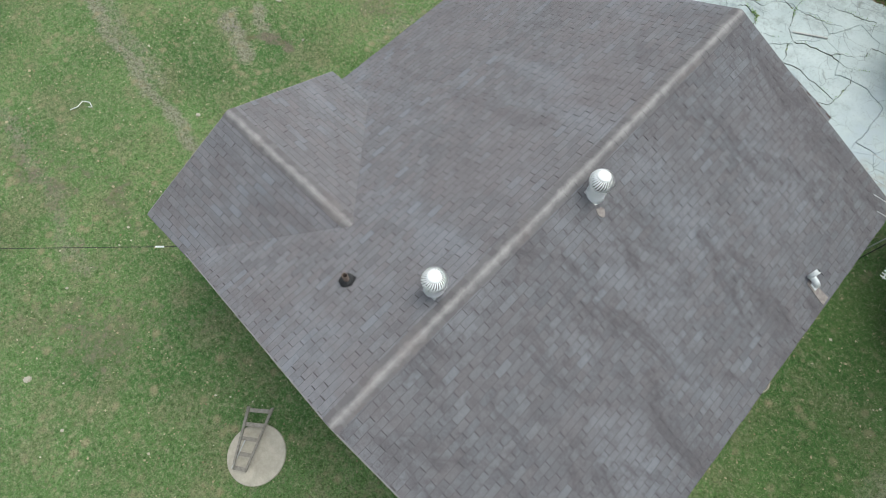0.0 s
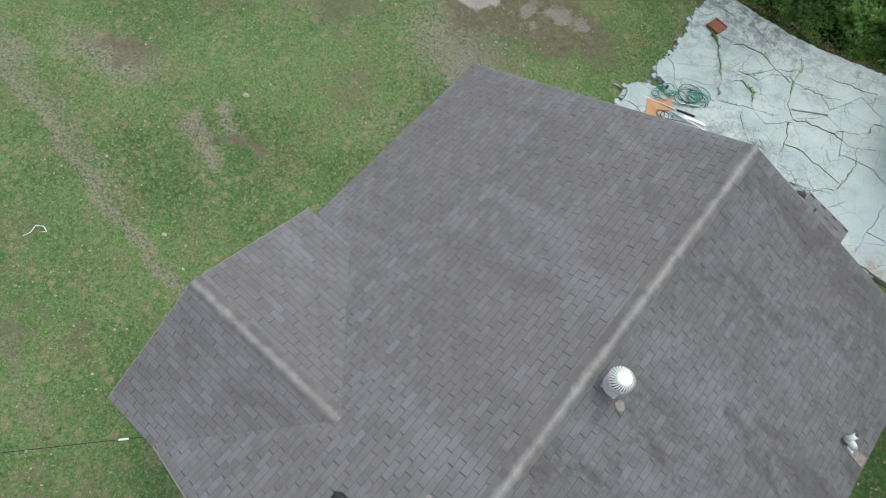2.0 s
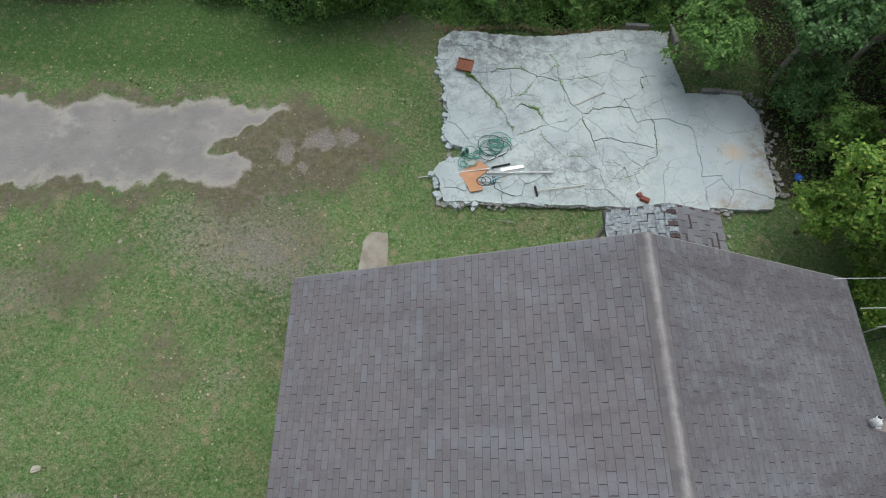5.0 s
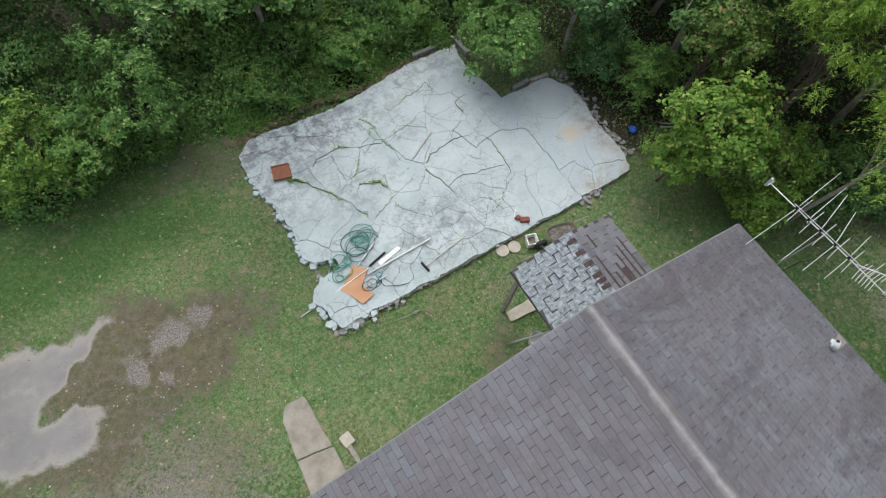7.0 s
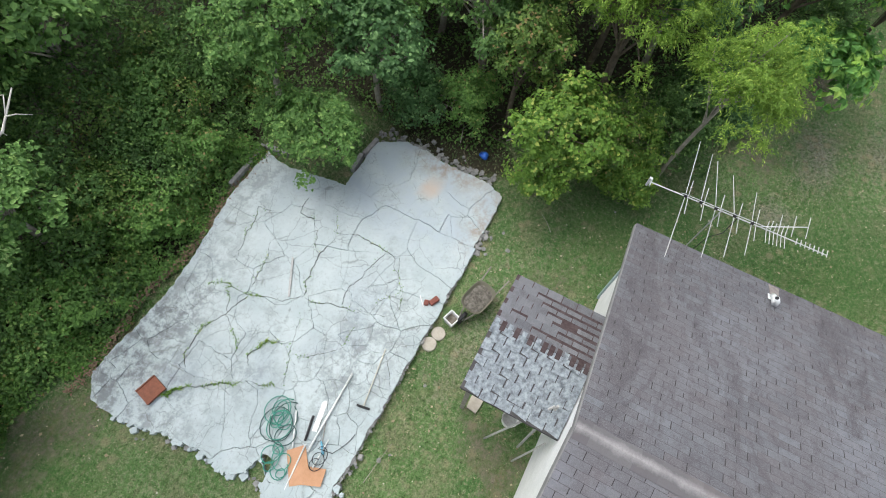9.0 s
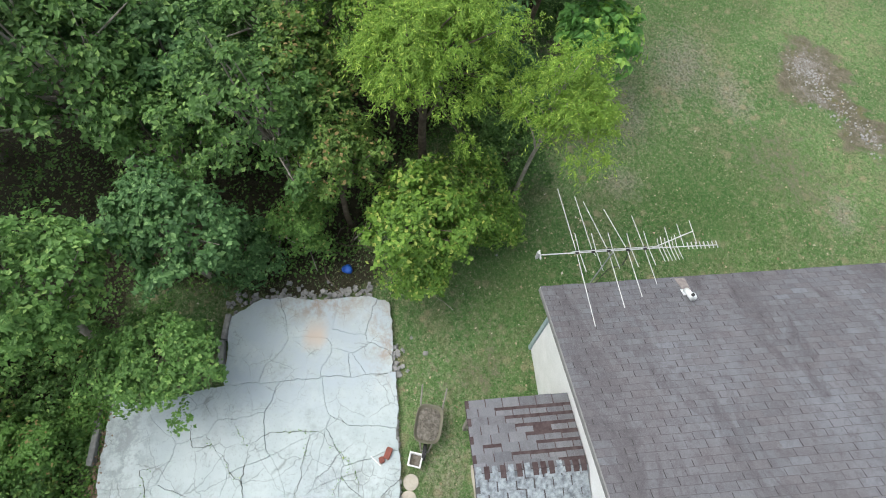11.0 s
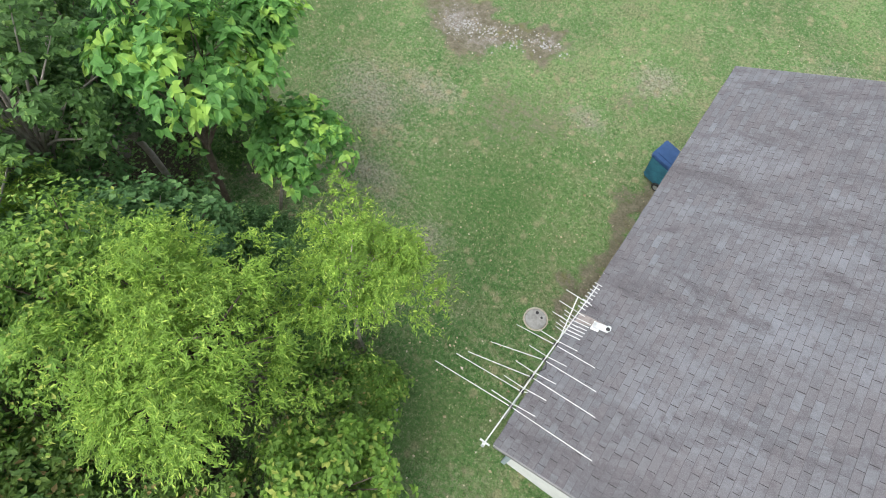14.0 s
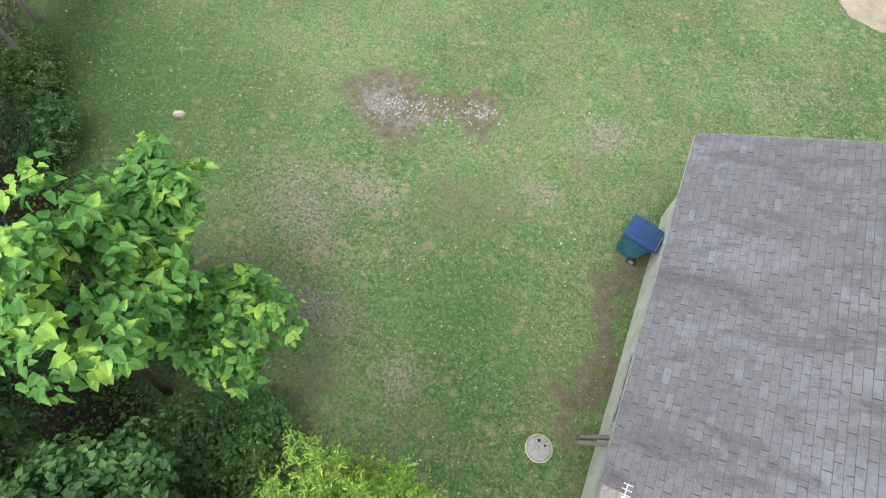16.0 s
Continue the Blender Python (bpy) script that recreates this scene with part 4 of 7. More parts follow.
def top_grid(poly, zf, step=0.22):
    """A polygon prism whose top is cut into small faces, so that stains can vary over it."""
    bm = bmesh.new()
    vs = [bm.verts.new((x, y, zf)) for x, y in poly]
    f = bm.faces.new(vs)
    xs, ys = [p[0] for p in poly], [p[1] for p in poly]
    for lo, hi, ax in ((min(xs), max(xs), 0), (min(ys), max(ys), 1)):
        k = math.floor(lo / step) + 1
        while k * step < hi:
            pt, nn = [0, 0, zf], [0, 0, 0]
            pt[ax], nn[ax] = k * step, 1
            bmesh.ops.bisect_plane(bm, geom=bm.verts[:] + bm.edges[:] + bm.faces[:], dist=1e-5, plane_co=pt, plane_no=nn)
            k += 1
    edge = [e for e in bm.edges if e.is_boundary]
    ext = bmesh.ops.extrude_edge_only(bm, edges=edge)
    for v in ext["geom"]:
        if isinstance(v, bmesh.types.BMVert):
            v.co.z = -0.02
    bmesh.ops.recalc_face_normals(bm, faces=bm.faces[:])
    return bm


def break_up(outline, seeds):
    for i, (sx, sy) in enumerate(seeds):
        poly = list(outline)
        for j, (tx, ty) in enumerate(seeds):
            if j != i and poly:
                poly = clip(poly, (sx + tx) / 2, (sy + ty) / 2, tx - sx, ty - sy)
        if len(poly) < 3 or abs(area(poly)) < 0.01:
            continue
        if area(poly) < 0:
            poly.reverse()
        poly = inset(wobble(poly, 0.05, 0.06, 0.10), rnd.uniform(0.0015, 0.006))
        bm = top_grid(poly, SLAB_Z + rnd.uniform(-0.012, 0.012))
        me = bpy.data.meshes.new("concrete_piece")
        bm.to_mesh(me)
        bm.free()
        me.materials.append(SLAB)
        add_fields(me)
        ob = new("concrete_piece", me)
        ob.parent = slab


break_up(OUTLINE, SEEDS)
break_up(OUTLINE_E, SEEDS_E)
bed = inset(OUTLINE if area(OUTLINE) > 0 else OUTLINE[::-1], 0.06)
part("crack_bed", Geo().prism(bed, -0.02, SLAB_Z - 0.09), plain("weedy_crack_soil", (0.04, 0.045, 0.025), (0.08, 0.085, 0.05), 6, 0.95), slab, "weedy soil in the cracks")
bed = inset(OUTLINE_E if area(OUTLINE_E) > 0 else OUTLINE_E[::-1], 0.06)
part("crack_bed", Geo().prism(bed, -0.02, SLAB_Z - 0.09), plain("crack_soil", (0.10, 0.10, 0.08), (0.2, 0.2, 0.18), 6, 0.95), slab)


# the chief cracks: filled with dark soil, weeds growing out of them
CRACKS = [[(-1.32, 17.66), (-1.16, 17.26), (-1.16, 16.75), (-0.95, 16.17), (-0.69, 15.65), (-0.54, 15.22), (-0.38, 14.7), (-0.22, 13.97)],
          [(-3.2, 16.9), (-2.92, 17.08), (-2.28, 17.11), (-1.75, 16.85), (-1.19, 16.72)], [(-1.16, 17.26), (-1.79, 16.79), (-2.34, 16.1)],
          [(-0.64, 15.61), (0.46, 15.88), (1.29, 16.48), (1.24, 16.91), (1.77, 16.98)], [(-0.48, 17.54), (0.3, 17.75), (0.9, 17.94), (1.0, 17.5)],
          [(0.25, 17.08), (-0.11, 16.9), (-0.99, 16.71)], [(1.58, 16.01), (1.2, 15.79), (1.4, 15.3), (1.28, 14.26), (0.61, 13.55)],
          [(-0.31, 14.68), (0.13, 14.79), (1.31, 14.49)], [(-0.96, 15.36), (-1.58, 15.14), (-2.48, 14.84)],
          [(-3.9, 16.95), (-3.48, 16.58), (-3.15, 16.01), (-2.85, 15.67), (-2.55, 14.9)], [(-2.53, 15.64), (-2.31, 15.85), (-1.81, 15.67), (-1.62, 15.26)]]
CRACKS += [[(-0.22, 13.97), (0.15, 13.99), (0.61, 13.63)], [(-0.22, 13.97), (-0.0, 13.49), (0.83, 13.65)], [(-1.77, 14.9), (-1.7, 14.63), (-1.13, 14.09), (-0.58, 14.12)], [(0.36, 15.87), (1.2, 15.79)]]
CRACK_WEED = [0.5, 1.0, 0.4, 0.2, 0.3, 0.1, 0.15, 0.05, 0.2, 1.0, 0.8, 0.1, 0.1, 0.2, 0.05]
crack_points = []
fill = plain("crack_dirt", (0.075, 0.080, 0.062), (0.16, 0.165, 0.14), 9, 0.95)
for line, weed in zip(CRACKS, CRACK_WEED):
    pts = []
    for (ax, ay), (bx, by) in zip(line[:-1], line[1:]):
        n = max(2, int(math.hypot(bx - ax, by - ay) / 0.05))
        for j in range(n):
            x, y = ax + (bx - ax) * j / n, ay + (by - ay) * j / n
            pts.append(Vector((x + 0.10 * fuzz(x, y, 2.6, 71) + 0.05 * fuzz(x, y, 8, 72) + 0.025 * fuzz(x, y, 22, 73), y + 0.10 * fuzz(x, y, 2.6, 81) + 0.05 * fuzz(x, y, 8, 82) + 0.025 * fuzz(x, y, 22, 83))))
    left, right = [], []
    for i, p in enumerate(pts):
        d = (pts[min(i + 1, len(pts) - 1)] - pts[max(i - 1, 0)]).normalized()
        w = 0.0035 + 0.004 * fuzz(p.x, p.y, 3.0, 91) + 0.006 * abs(fuzz(p.x, p.y, 17.0, 92))
        w = max(w, 0.002) * (0.55 + 0.45 * weed) * min(1.0, 0.3 + i * 0.15, 0.3 + (len(pts) - 1 - i) * 0.15)
        left.append((p.x - d.y * w, p.y + d.x * w))
        right.append((p.x + d.y * w, p.y - d.x * w))
        for j in range(int(weed * max(0.0, 26 * (fuzz(p.x, p.y, 1.7, 55) + 0.12)) + 0.5)):
            crack_points.append((p.x + rnd.gauss(0, 0.025), p.y + rnd.gauss(0, 0.025)))
    n = len(pts)
    g = Geo().add([(x, y, SLAB_Z + 0.014) for x, y in left] + [(x, y, SLAB_Z + 0.014) for x, y in right] + [(x, y, SLAB_Z - 0.05) for x, y in left] + [(x, y, SLAB_Z - 0.05) for x, y in right],
                  [(i + 1, i, n + i, n + i + 1) for i in range(n - 1)] + [(i, i + 1, 2 * n + i + 1, 2 * n + i) for i in range(n - 1)] + [(n + i + 1, n + i, 3 * n + i, 3 * n + i + 1) for i in range(n - 1)])
    part("crack", g, fill, slab, "dirt-filled crack across the slab")

# flat chips broken off along the ragged sides
chips = Geo()
for line in ([(-4.68, 17.6), (-4.45, 16.4), (-4.36, 15.5), (-4.46, 14.7), (-3.85, 14.3)], [(-4.3, 14.02), (-4.74, 13.62), (-4.52, 12.72), (-3.6, 12.66)]):
    for (ax, ay), (bx, by) in zip(line[:-1], line[1:]):
        for k in range(int(math.hypot(bx - ax, by - ay) / 0.055)):
            f = rnd.random()
            x, y, r = ax + (bx - ax) * f + rnd.gauss(0, 0.05), ay + (by - ay) * f + rnd.gauss(0, 0.05), rnd.uniform(0.035, 0.12)
            turn = rnd.uniform(0, 6.28)
            ring = [(x + r * rnd.uniform(0.6, 1.1) * math.cos(turn + j * 1.256), y + r * rnd.uniform(0.6, 1.1) * math.sin(turn + j * 1.256)) for j in range(5)]
            top, lean = rnd.uniform(0.08, 0.145), rnd.gauss(0, 0.15)
            chips.prism(ring, -0.01, lambda px, py: top + lean * (px - x))
tagged(part("edge_chips", chips, SLAB, slab, "small chips of broken concrete"), kind="stuff")

# ---- trees ----


def leaf_arrays(P, N, size, aspect=0.5, fold=0.25, droop=None):
    """Two-faced folded leaves at P, facing N, each a small diamond."""
    n = len(P)
    N = N / np.linalg.norm(N, axis=1, keepdims=True)
    A = rng.normal(size=(n, 3)) if droop is None else droop + 0.45 * rng.normal(size=(n, 3))
    A -= (A * N).sum(1, keepdims=True) * N
    A /= np.linalg.norm(A, axis=1, keepdims=True) + 1e-9
    B = np.cross(N, A)
    s = (size * rng.uniform(0.65, 1.25, n))[:, None]
    base = P - A * s * 0.5
    tip = P + A * s * 0.5
    left = P + B * s * aspect * 0.5 + N * s * fold * 0.3 - A * s * 0.08
    right = P - B * s * aspect * 0.5 + N * s * fold * 0.3 - A * s * 0.08
    V = np.stack([base, left, tip, right], 1).reshape(-1, 3)
    k = np.arange(n) * 4
    T = np.concatenate([np.stack([k, k + 2, k + 1], 1), np.stack([k, k + 3, k + 2], 1)])
    return V, T


def big_leaves(P, N, size, droop):
    """Broad heart-shaped leaves, folded along the midrib: four faces each."""
    n = len(P)
    N = N / np.linalg.norm(N, axis=1, keepdims=True)
    A = droop + 0.4 * rng.normal(size=(n, 3))
    A -= (A * N).sum(1, keepdims=True) * N
    A /= np.linalg.norm(A, axis=1, keepdims=True) + 1e-9
    B = np.cross(N, A)
    s = (size * rng.uniform(0.5, 1.2, n))[:, None]
    rows = []
    for a, b, h in ((-0.36, 0, 0), (-0.34, 0.36, 0.10), (0.10, 0.36, 0.08), (0.72, 0, -0.18), (0.10, -0.36, 0.08), (-0.34, -0.36, 0.10)):
        rows.append(P + A * s * a + B * s * b + N * s * h)
    V = np.stack(rows, 1).reshape(-1, 3)
    k = np.arange(n) * 6
    T = np.concatenate([np.stack([k + i, k + j, k + l], 1) for i, j, l in ((0, 2, 1), (0, 3, 2), (0, 4, 3), (0, 5, 4))])
    return V, T


def clumps_in(centre, radii, count, shell=0.55, seed=1):
    """Clump middles spread through an egg, more of them near its upper skin."""
    g = np.random.default_rng(seed)
    d = g.normal(size=(count, 3))
    d[:, 2] = np.abs(d[:, 2]) * 1.1 - 0.35
    d /= np.linalg.norm(d, axis=1, keepdims=True)
    r = shell + (1 - shell) * g.random(count) ** 0.6
    bump = 0.80 + 0.35 * g.random(count)
    bump *= np.array([0.92 + 0.62 * noise.noise(Vector(v) * 1.7 + Vector((seed * 3.1, 0, 0))) for v in d])
    return np.array(centre) + d * (r * bump)[:, None] * np.array(radii), d


def foliage(cl, d, per, spread, size, aspect, fold, seed, droop=None, up=0.9, broad=False, shoots=False):
    """Leaves in small bunches round every clump, or strung along drooping shoots."""
    g = np.random.default_rng(seed)
    each = 12 if shoots else 6
    n = len(cl) * (per // each)
    q = g.normal(size=(n, 3))
    q /= np.linalg.norm(q, axis=1, keepdims=True)
    q *= (g.random(n) ** 0.45)[:, None]
    rad = np.repeat(spread * g.uniform(0.55, 1.4, len(cl)), per // each)[:, None]
    dd = np.repeat(d, per // each, axis=0)
    C = np.repeat(cl, per // each, axis=0) + q * rad * np.array([1, 1, 0.75])
    m = n * each
    C, q, dd = np.repeat(C, each, axis=0), np.repeat(q, each, axis=0), np.repeat(dd, each, axis=0)
    if shoots:
        way = np.repeat(q[::each] * 0.6 + dd[::each] * 0.25 + 0.55 * g.normal(size=(n, 3)), each, axis=0)
        way[:, 2] *= 0.6
        s = np.tile(np.linspace(0, 1, each), n)[:, None]
        long = np.repeat(g.uniform(0.10, 0.28, n), each)[:, None]
        P = C + way * s * long + np.array([0, 0, 0.25]) * s * long - np.array([0, 0, 0.75]) * s * s * long + 0.022 * g.normal(size=(m, 3))
        N = np.array([0, 0, 1.0]) + 0.5 * way + 0.45 * g.normal(size=(m, 3))
        return leaf_arrays(P, N, size, aspect, fold, way + np.array([0, 0, -0.5]) * s + 0.35 * g.normal(size=(m, 3)))
    a = np.tile(np.arange(each) * (2 * math.pi / each), n) + np.repeat(g.uniform(0, 6.28, n), each)
    axis = q * 0.8 + dd * 0.5 + np.array([0, 0, up])
    A = np.stack([np.cos(a), np.sin(a), -0.25 + 0.3 * g.normal(size=m)], 1)
    A -= 0.8 * (A * axis).sum(1, keepdims=True) * axis / (axis * axis).sum(1, keepdims=True)
    P = C + A * size * 0.6 + 0.25 * size * g.normal(size=(m, 3))
    N = axis + 0.45 * g.normal(size=(m, 3))
    return big_leaves(P, N, size, A + (0 if droop is None else droop)) if broad else leaf_arrays(P, N, size, aspect, fold, A * 1.2)


def limbs(geo, base, fork, cl, r0, seed=1, twigs=24):
    g = random.Random(seed)
    base, fork = Vector(base), Vector(fork)
    pts = [base + (fork - base) * t + Vector((0.08 * math.sin(5 * t + seed), 0.08 * math.cos(4 * t + seed), 0)) * (1 - t) for t in (0, 0.25, 0.5, 0.75, 1)]
    geo.tube(pts, r0, 9, r0 * 0.62)
    pick = list(range(len(cl)))
    g.shuffle(pick)
    for i in pick[:twigs]:
        tip = Vector(cl[i])
        start = base + (fork - base) * g.uniform(0.55, 1.0)
        mid = start + (tip - start) * 0.5 + Vector((g.uniform(-.2, .2), g.uniform(-.2, .2), g.uniform(0.0, 0.3)))
        geo.tube([start, start + (mid - start) * 0.5 + Vector((0, 0, 0.08)), mid, mid + (tip - mid) * 0.6, tip], r0 * 0.34, 5, 0.006, cap=False)


def tree(name, label, base, centre, radii, count, per, spread, size, mat, aspect=0.55, fold=0.3, trunk=0.1, seed=1, hang=None, bark=None, shell=0.55, up=0.9, group="", category="tree", twigs=24):
    t = thing(name, label, category, base, 0, group)
    c = np.array(centre) - np.array(base)
    cl, d = clumps_in(c, radii, count, shell, seed)
    cl[:, 2] = np.maximum(cl[:, 2], 0.15)
    g = Geo()
    limbs(g, (0, 0, -0.1), (c[0] * 0.55, c[1] * 0.55, max(0.5, c[2] - radii[2] * 0.25)), cl, trunk, seed, twigs)
    part("trunk", g, bark or BARK, t, smooth=True)
    V, T = foliage(cl, d, per, spread, size, aspect, fold, seed + 50, None if hang is None else np.array(hang, dtype=float), up, mat == LEAF_BIG, mat == LEAF_WILLOW)
    soup("crown", V, T, mat, t, "")
    return t


tree("willow_tree", "tall bright willow-like tree with fine drooping leaves", (7.8, 11.7, 0), (7.4, 11.45, 4.9), (1.75, 1.75, 2.0), 150, 324, 0.31, 0.080, LEAF_WILLOW, 0.28, 0.2, 0.12, 3, (0, 0, -1.0), up=0.6, twigs=50, shell=0.35)
tree("willow_tree", "smaller airy willow-like tree with yellow-green leaves", (6.8, 9.3, 0), (6.35, 8.9, 4.3), (1.1, 1.1, 1.35), 92, 216, 0.27, 0.078, LEAF_WILLOW, 0.28, 0.2, 0.06, 5, (0, 0, -0.8), PALE_BARK, up=0.7, twigs=26, shell=0.35)
tree("slab_side_tree", "yellow-green broadleaf tree leaning beside the slab", (5.6, 12.3, 0), (5.1, 11.85, 2.4), (1.3, 1.2, 1.35), 62, 90, 0.32, 0.115, LEAF_BRIGHT, 0.7, 0.3, 0.07, 8)
tree("leafy_shrub", "low yellow-green shrub beside the slab", (4.7, 12.0, 0), (4.35, 11.9, 1.5), (0.7, 0.7, 1.0), 40, 80, 0.28, 0.09, LEAF_BRIGHT, 0.7, 0.3, 0.04, 31, category="shrub")
tree("overhanging_tree", "mid-green broadleaf sapling leaning over the slab corner", (3.4, 17.3, 0), (2.75, 17.15, 1.7), (0.95, 1.25, 0.95), 74, 96, 0.27, 0.10, LEAF_SAPLING, 0.65, 0.3, 0.06, 9)
tree("broad_leaf_tree", "tree with large heart-shaped light green leaves", (11.9, 8.4, 0), (11.6, 7.65, 4.5), (1.6, 1.5, 1.9), 72, 36, 0.34, 0.215, LEAF_BIG, 0.85, 0.35, 0.1, 12, (0, 0, -0.7), up=0.9)
tree("broad_leaf_tree", "sapling with large heart-shaped leaves and a bare pale fork", (10.9, 7.6, 0), (10.15, 6.85, 2.6), (1.15, 1.05, 0.9), 46, 36, 0.32, 0.19, LEAF_BIG, 0.85, 0.35, 0.05, 13, (0, 0, -0.5), PALE_BARK, up=0.9)
tree("broad_leaf_tree", "slender sapling with large heart-shaped leaves", (12.2, 6.4, 0), (11.75, 5.75, 4.2), (0.85, 0.8, 0.8), 34, 36, 0.30, 0.20, LEAF_BIG, 0.85, 0.35, 0.05, 19, (0, 0, -0.6), up=0.9)
tree("vine_covered_tree", "leafy tree tangled with reddish vine shoots", (9.3, 12.4, 0), (9.0, 11.9, 4.5), (1.65, 1.6, 2.0), 110, 120, 0.36, 0.095, LEAF_BRIGHT, 0.5, 0.3, 0.11, 14)
tree("willow_tree", "bright feathery tree deeper in the woods", (12.3, 12.6, 0), (12.3, 12.4, 4.7), (1.4, 1.5, 1.6), 110, 216, 0.33, 0.085, LEAF_WILLOW, 0.28, 0.2, 0.11, 17, (0, 0, -1.0), up=0.6, shell=0.35)
for k, (x, y, hh, rr, m_) in enumerate(((6.6, 10.6, 1.9, 1.1, LEAF_BRIGHT), (7.6, 9.4, 1.6, 1.0, LEAF_DARK), (8.9, 9.4, 1.7, 1.1, LEAF_DARK), (10.2, 9.0, 1.8, 1.0, LEAF_BLUE), (6.0, 11.2, 2.2, 0.9, LEAF_RED), (5.9, 10.1, 1.3, 0.7, LEAF_BRIGHT), (12.9, 6.9, 1.4, 1.0, LEAF_DARK), (9.6, 8.3, 1.0, 0.7, LEAF_BLUE), (14.6, 6.6, 1.3, 0.9, LEAF_DARK), (18.6, 4.2, 1.2, 0.9, LEAF_BLUE), (20.2, 3.0, 1.2, 0.8, LEAF_DARK), (-8.7, 19.5, 2.4, 1.2, LEAF_BRIGHT), (-6.2, 19.9, 2.8, 1.3, LEAF_SAPLING), (-7.6, 19.4, 1.9, 1.0, LEAF_LOW), (-3.2, 19.8, 1.1, 0.9, LEAF_LOW), (-0.8, 19.9, 1.2, 0.9, LEAF_LOW), (1.2, 19.9, 1.2, 0.8, LEAF_LOW), (5.4, 15.9, 1.6, 0.9, LEAF_BLUE), (6.0, 14.6, 1.5, 0.8, LEAF_LOW))):
    tree("leafy_shrub", "leafy green shrub at the wood's edge", (x, y, 0), (x, y, hh * 0.62), (rr, rr, hh * 0.6), 55, 85, 0.30, 0.095, m_, 0.6, 0.3, 0.035, 40 + k, group="shrubs", category="shrub", twigs=14)

tall = tree("tall_edge_tree", "tall pale green tree with bare whitish dead limbs", (-5.4, 22.0, 0), (-4.2, 17.6, 6.0), (1.3, 1.3, 1.3), 75, 110, 0.34, 0.09, LEAF_PALE, 0.5, 0.3, 0.11, 61, twigs=16)
BLEACHED = plain("bleached_dead_wood", (0.62, 0.60, 0.55), (0.45, 0.42, 0.37), 8)
for line, r in (([(1.5, -2.3, 5.7), (2.39, -2.25, 6.3), (2.93, -2.23, 6.45), (3.25, -2.26, 6.5), (3.77, -1.95, 6.6)], 0.036), ([(1.6, -2.4, 5.8), (1.9, -2.42, 6.0), (2.28, -2.34, 6.2), (2.63, -2.17, 6.3), (2.85, -2.22, 6.35)], 0.028),
                ([(1.4, -2.2, 5.7), (1.58, -2.48, 5.85), (1.66, -2.60, 5.86), (1.59, -3.08, 5.85)], 0.034)):
    line = [Vector(p) + Vector((0.2, -2.2, 0)) for p in line]
    snag = Geo().tube(line, r, 6, 0.009)
    for a, b in zip(line[1:-1], line[2:]):
        q = Vector(a).lerp(Vector(b), rnd.uniform(0.2, 0.7))
        for j in range(2):
            snag.tube([q, q + Vector((rnd.uniform(-.12, .22), rnd.uniform(-.22, .22), rnd.uniform(0, .12))), q + Vector((rnd.uniform(0, .42), rnd.uniform(-.32, .32), rnd.uniform(0, .2)))], 0.010, 5, 0.003)
    part("dead_limb", snag, BLEACHED, tall, "bleached bare limb", smooth=True)

# the woods: a few grown trees, repeated with other turns and sizes
wood_kinds = [
    tree("woodland_tree", "dark green broadleaf tree at the wood's edge", (7.4, 15.0, 0), (7.2, 14.8, 3.6), (1.6, 1.6, 1.9), 66, 96, 0.34, 0.125, LEAF_DARK, 0.62, 0.3, 0.12, 21, bark=PALE_BARK, twigs=44, group="woodland trees"),
    tree("woodland_tree", "mid-green broadleaf tree among the woods", (5.2, 17.0, 0), (5.0, 16.8, 2.8), (1.2, 1.3, 1.4), 58, 96, 0.32, 0.125, LEAF_BLUE, 0.65, 0.3, 0.09, 22, bark=PALE_BARK, twigs=36, group="woodland trees"),
    tree("woodland_tree", "tree with yellowing leaves in the woods", (6.5, 13.6, 0), (6.4, 13.5, 3.0), (1.0, 1.0, 1.4), 55, 100, 0.30, 0.105, LEAF_RED, 0.6, 0.3, 0.08, 23, group="woodland trees"),
    tree("woodland_tree", "fresh green broadleaf tree behind the slab", (-2.4, 21.2, 0), (-2.5, 21.0, 3.1), (1.35, 1.35, 1.6), 74, 96, 0.36, 0.12, LEAF_SAPLING, 0.62, 0.3, 0.1, 24, bark=PALE_BARK, twigs=30, group="woodland trees"),
]
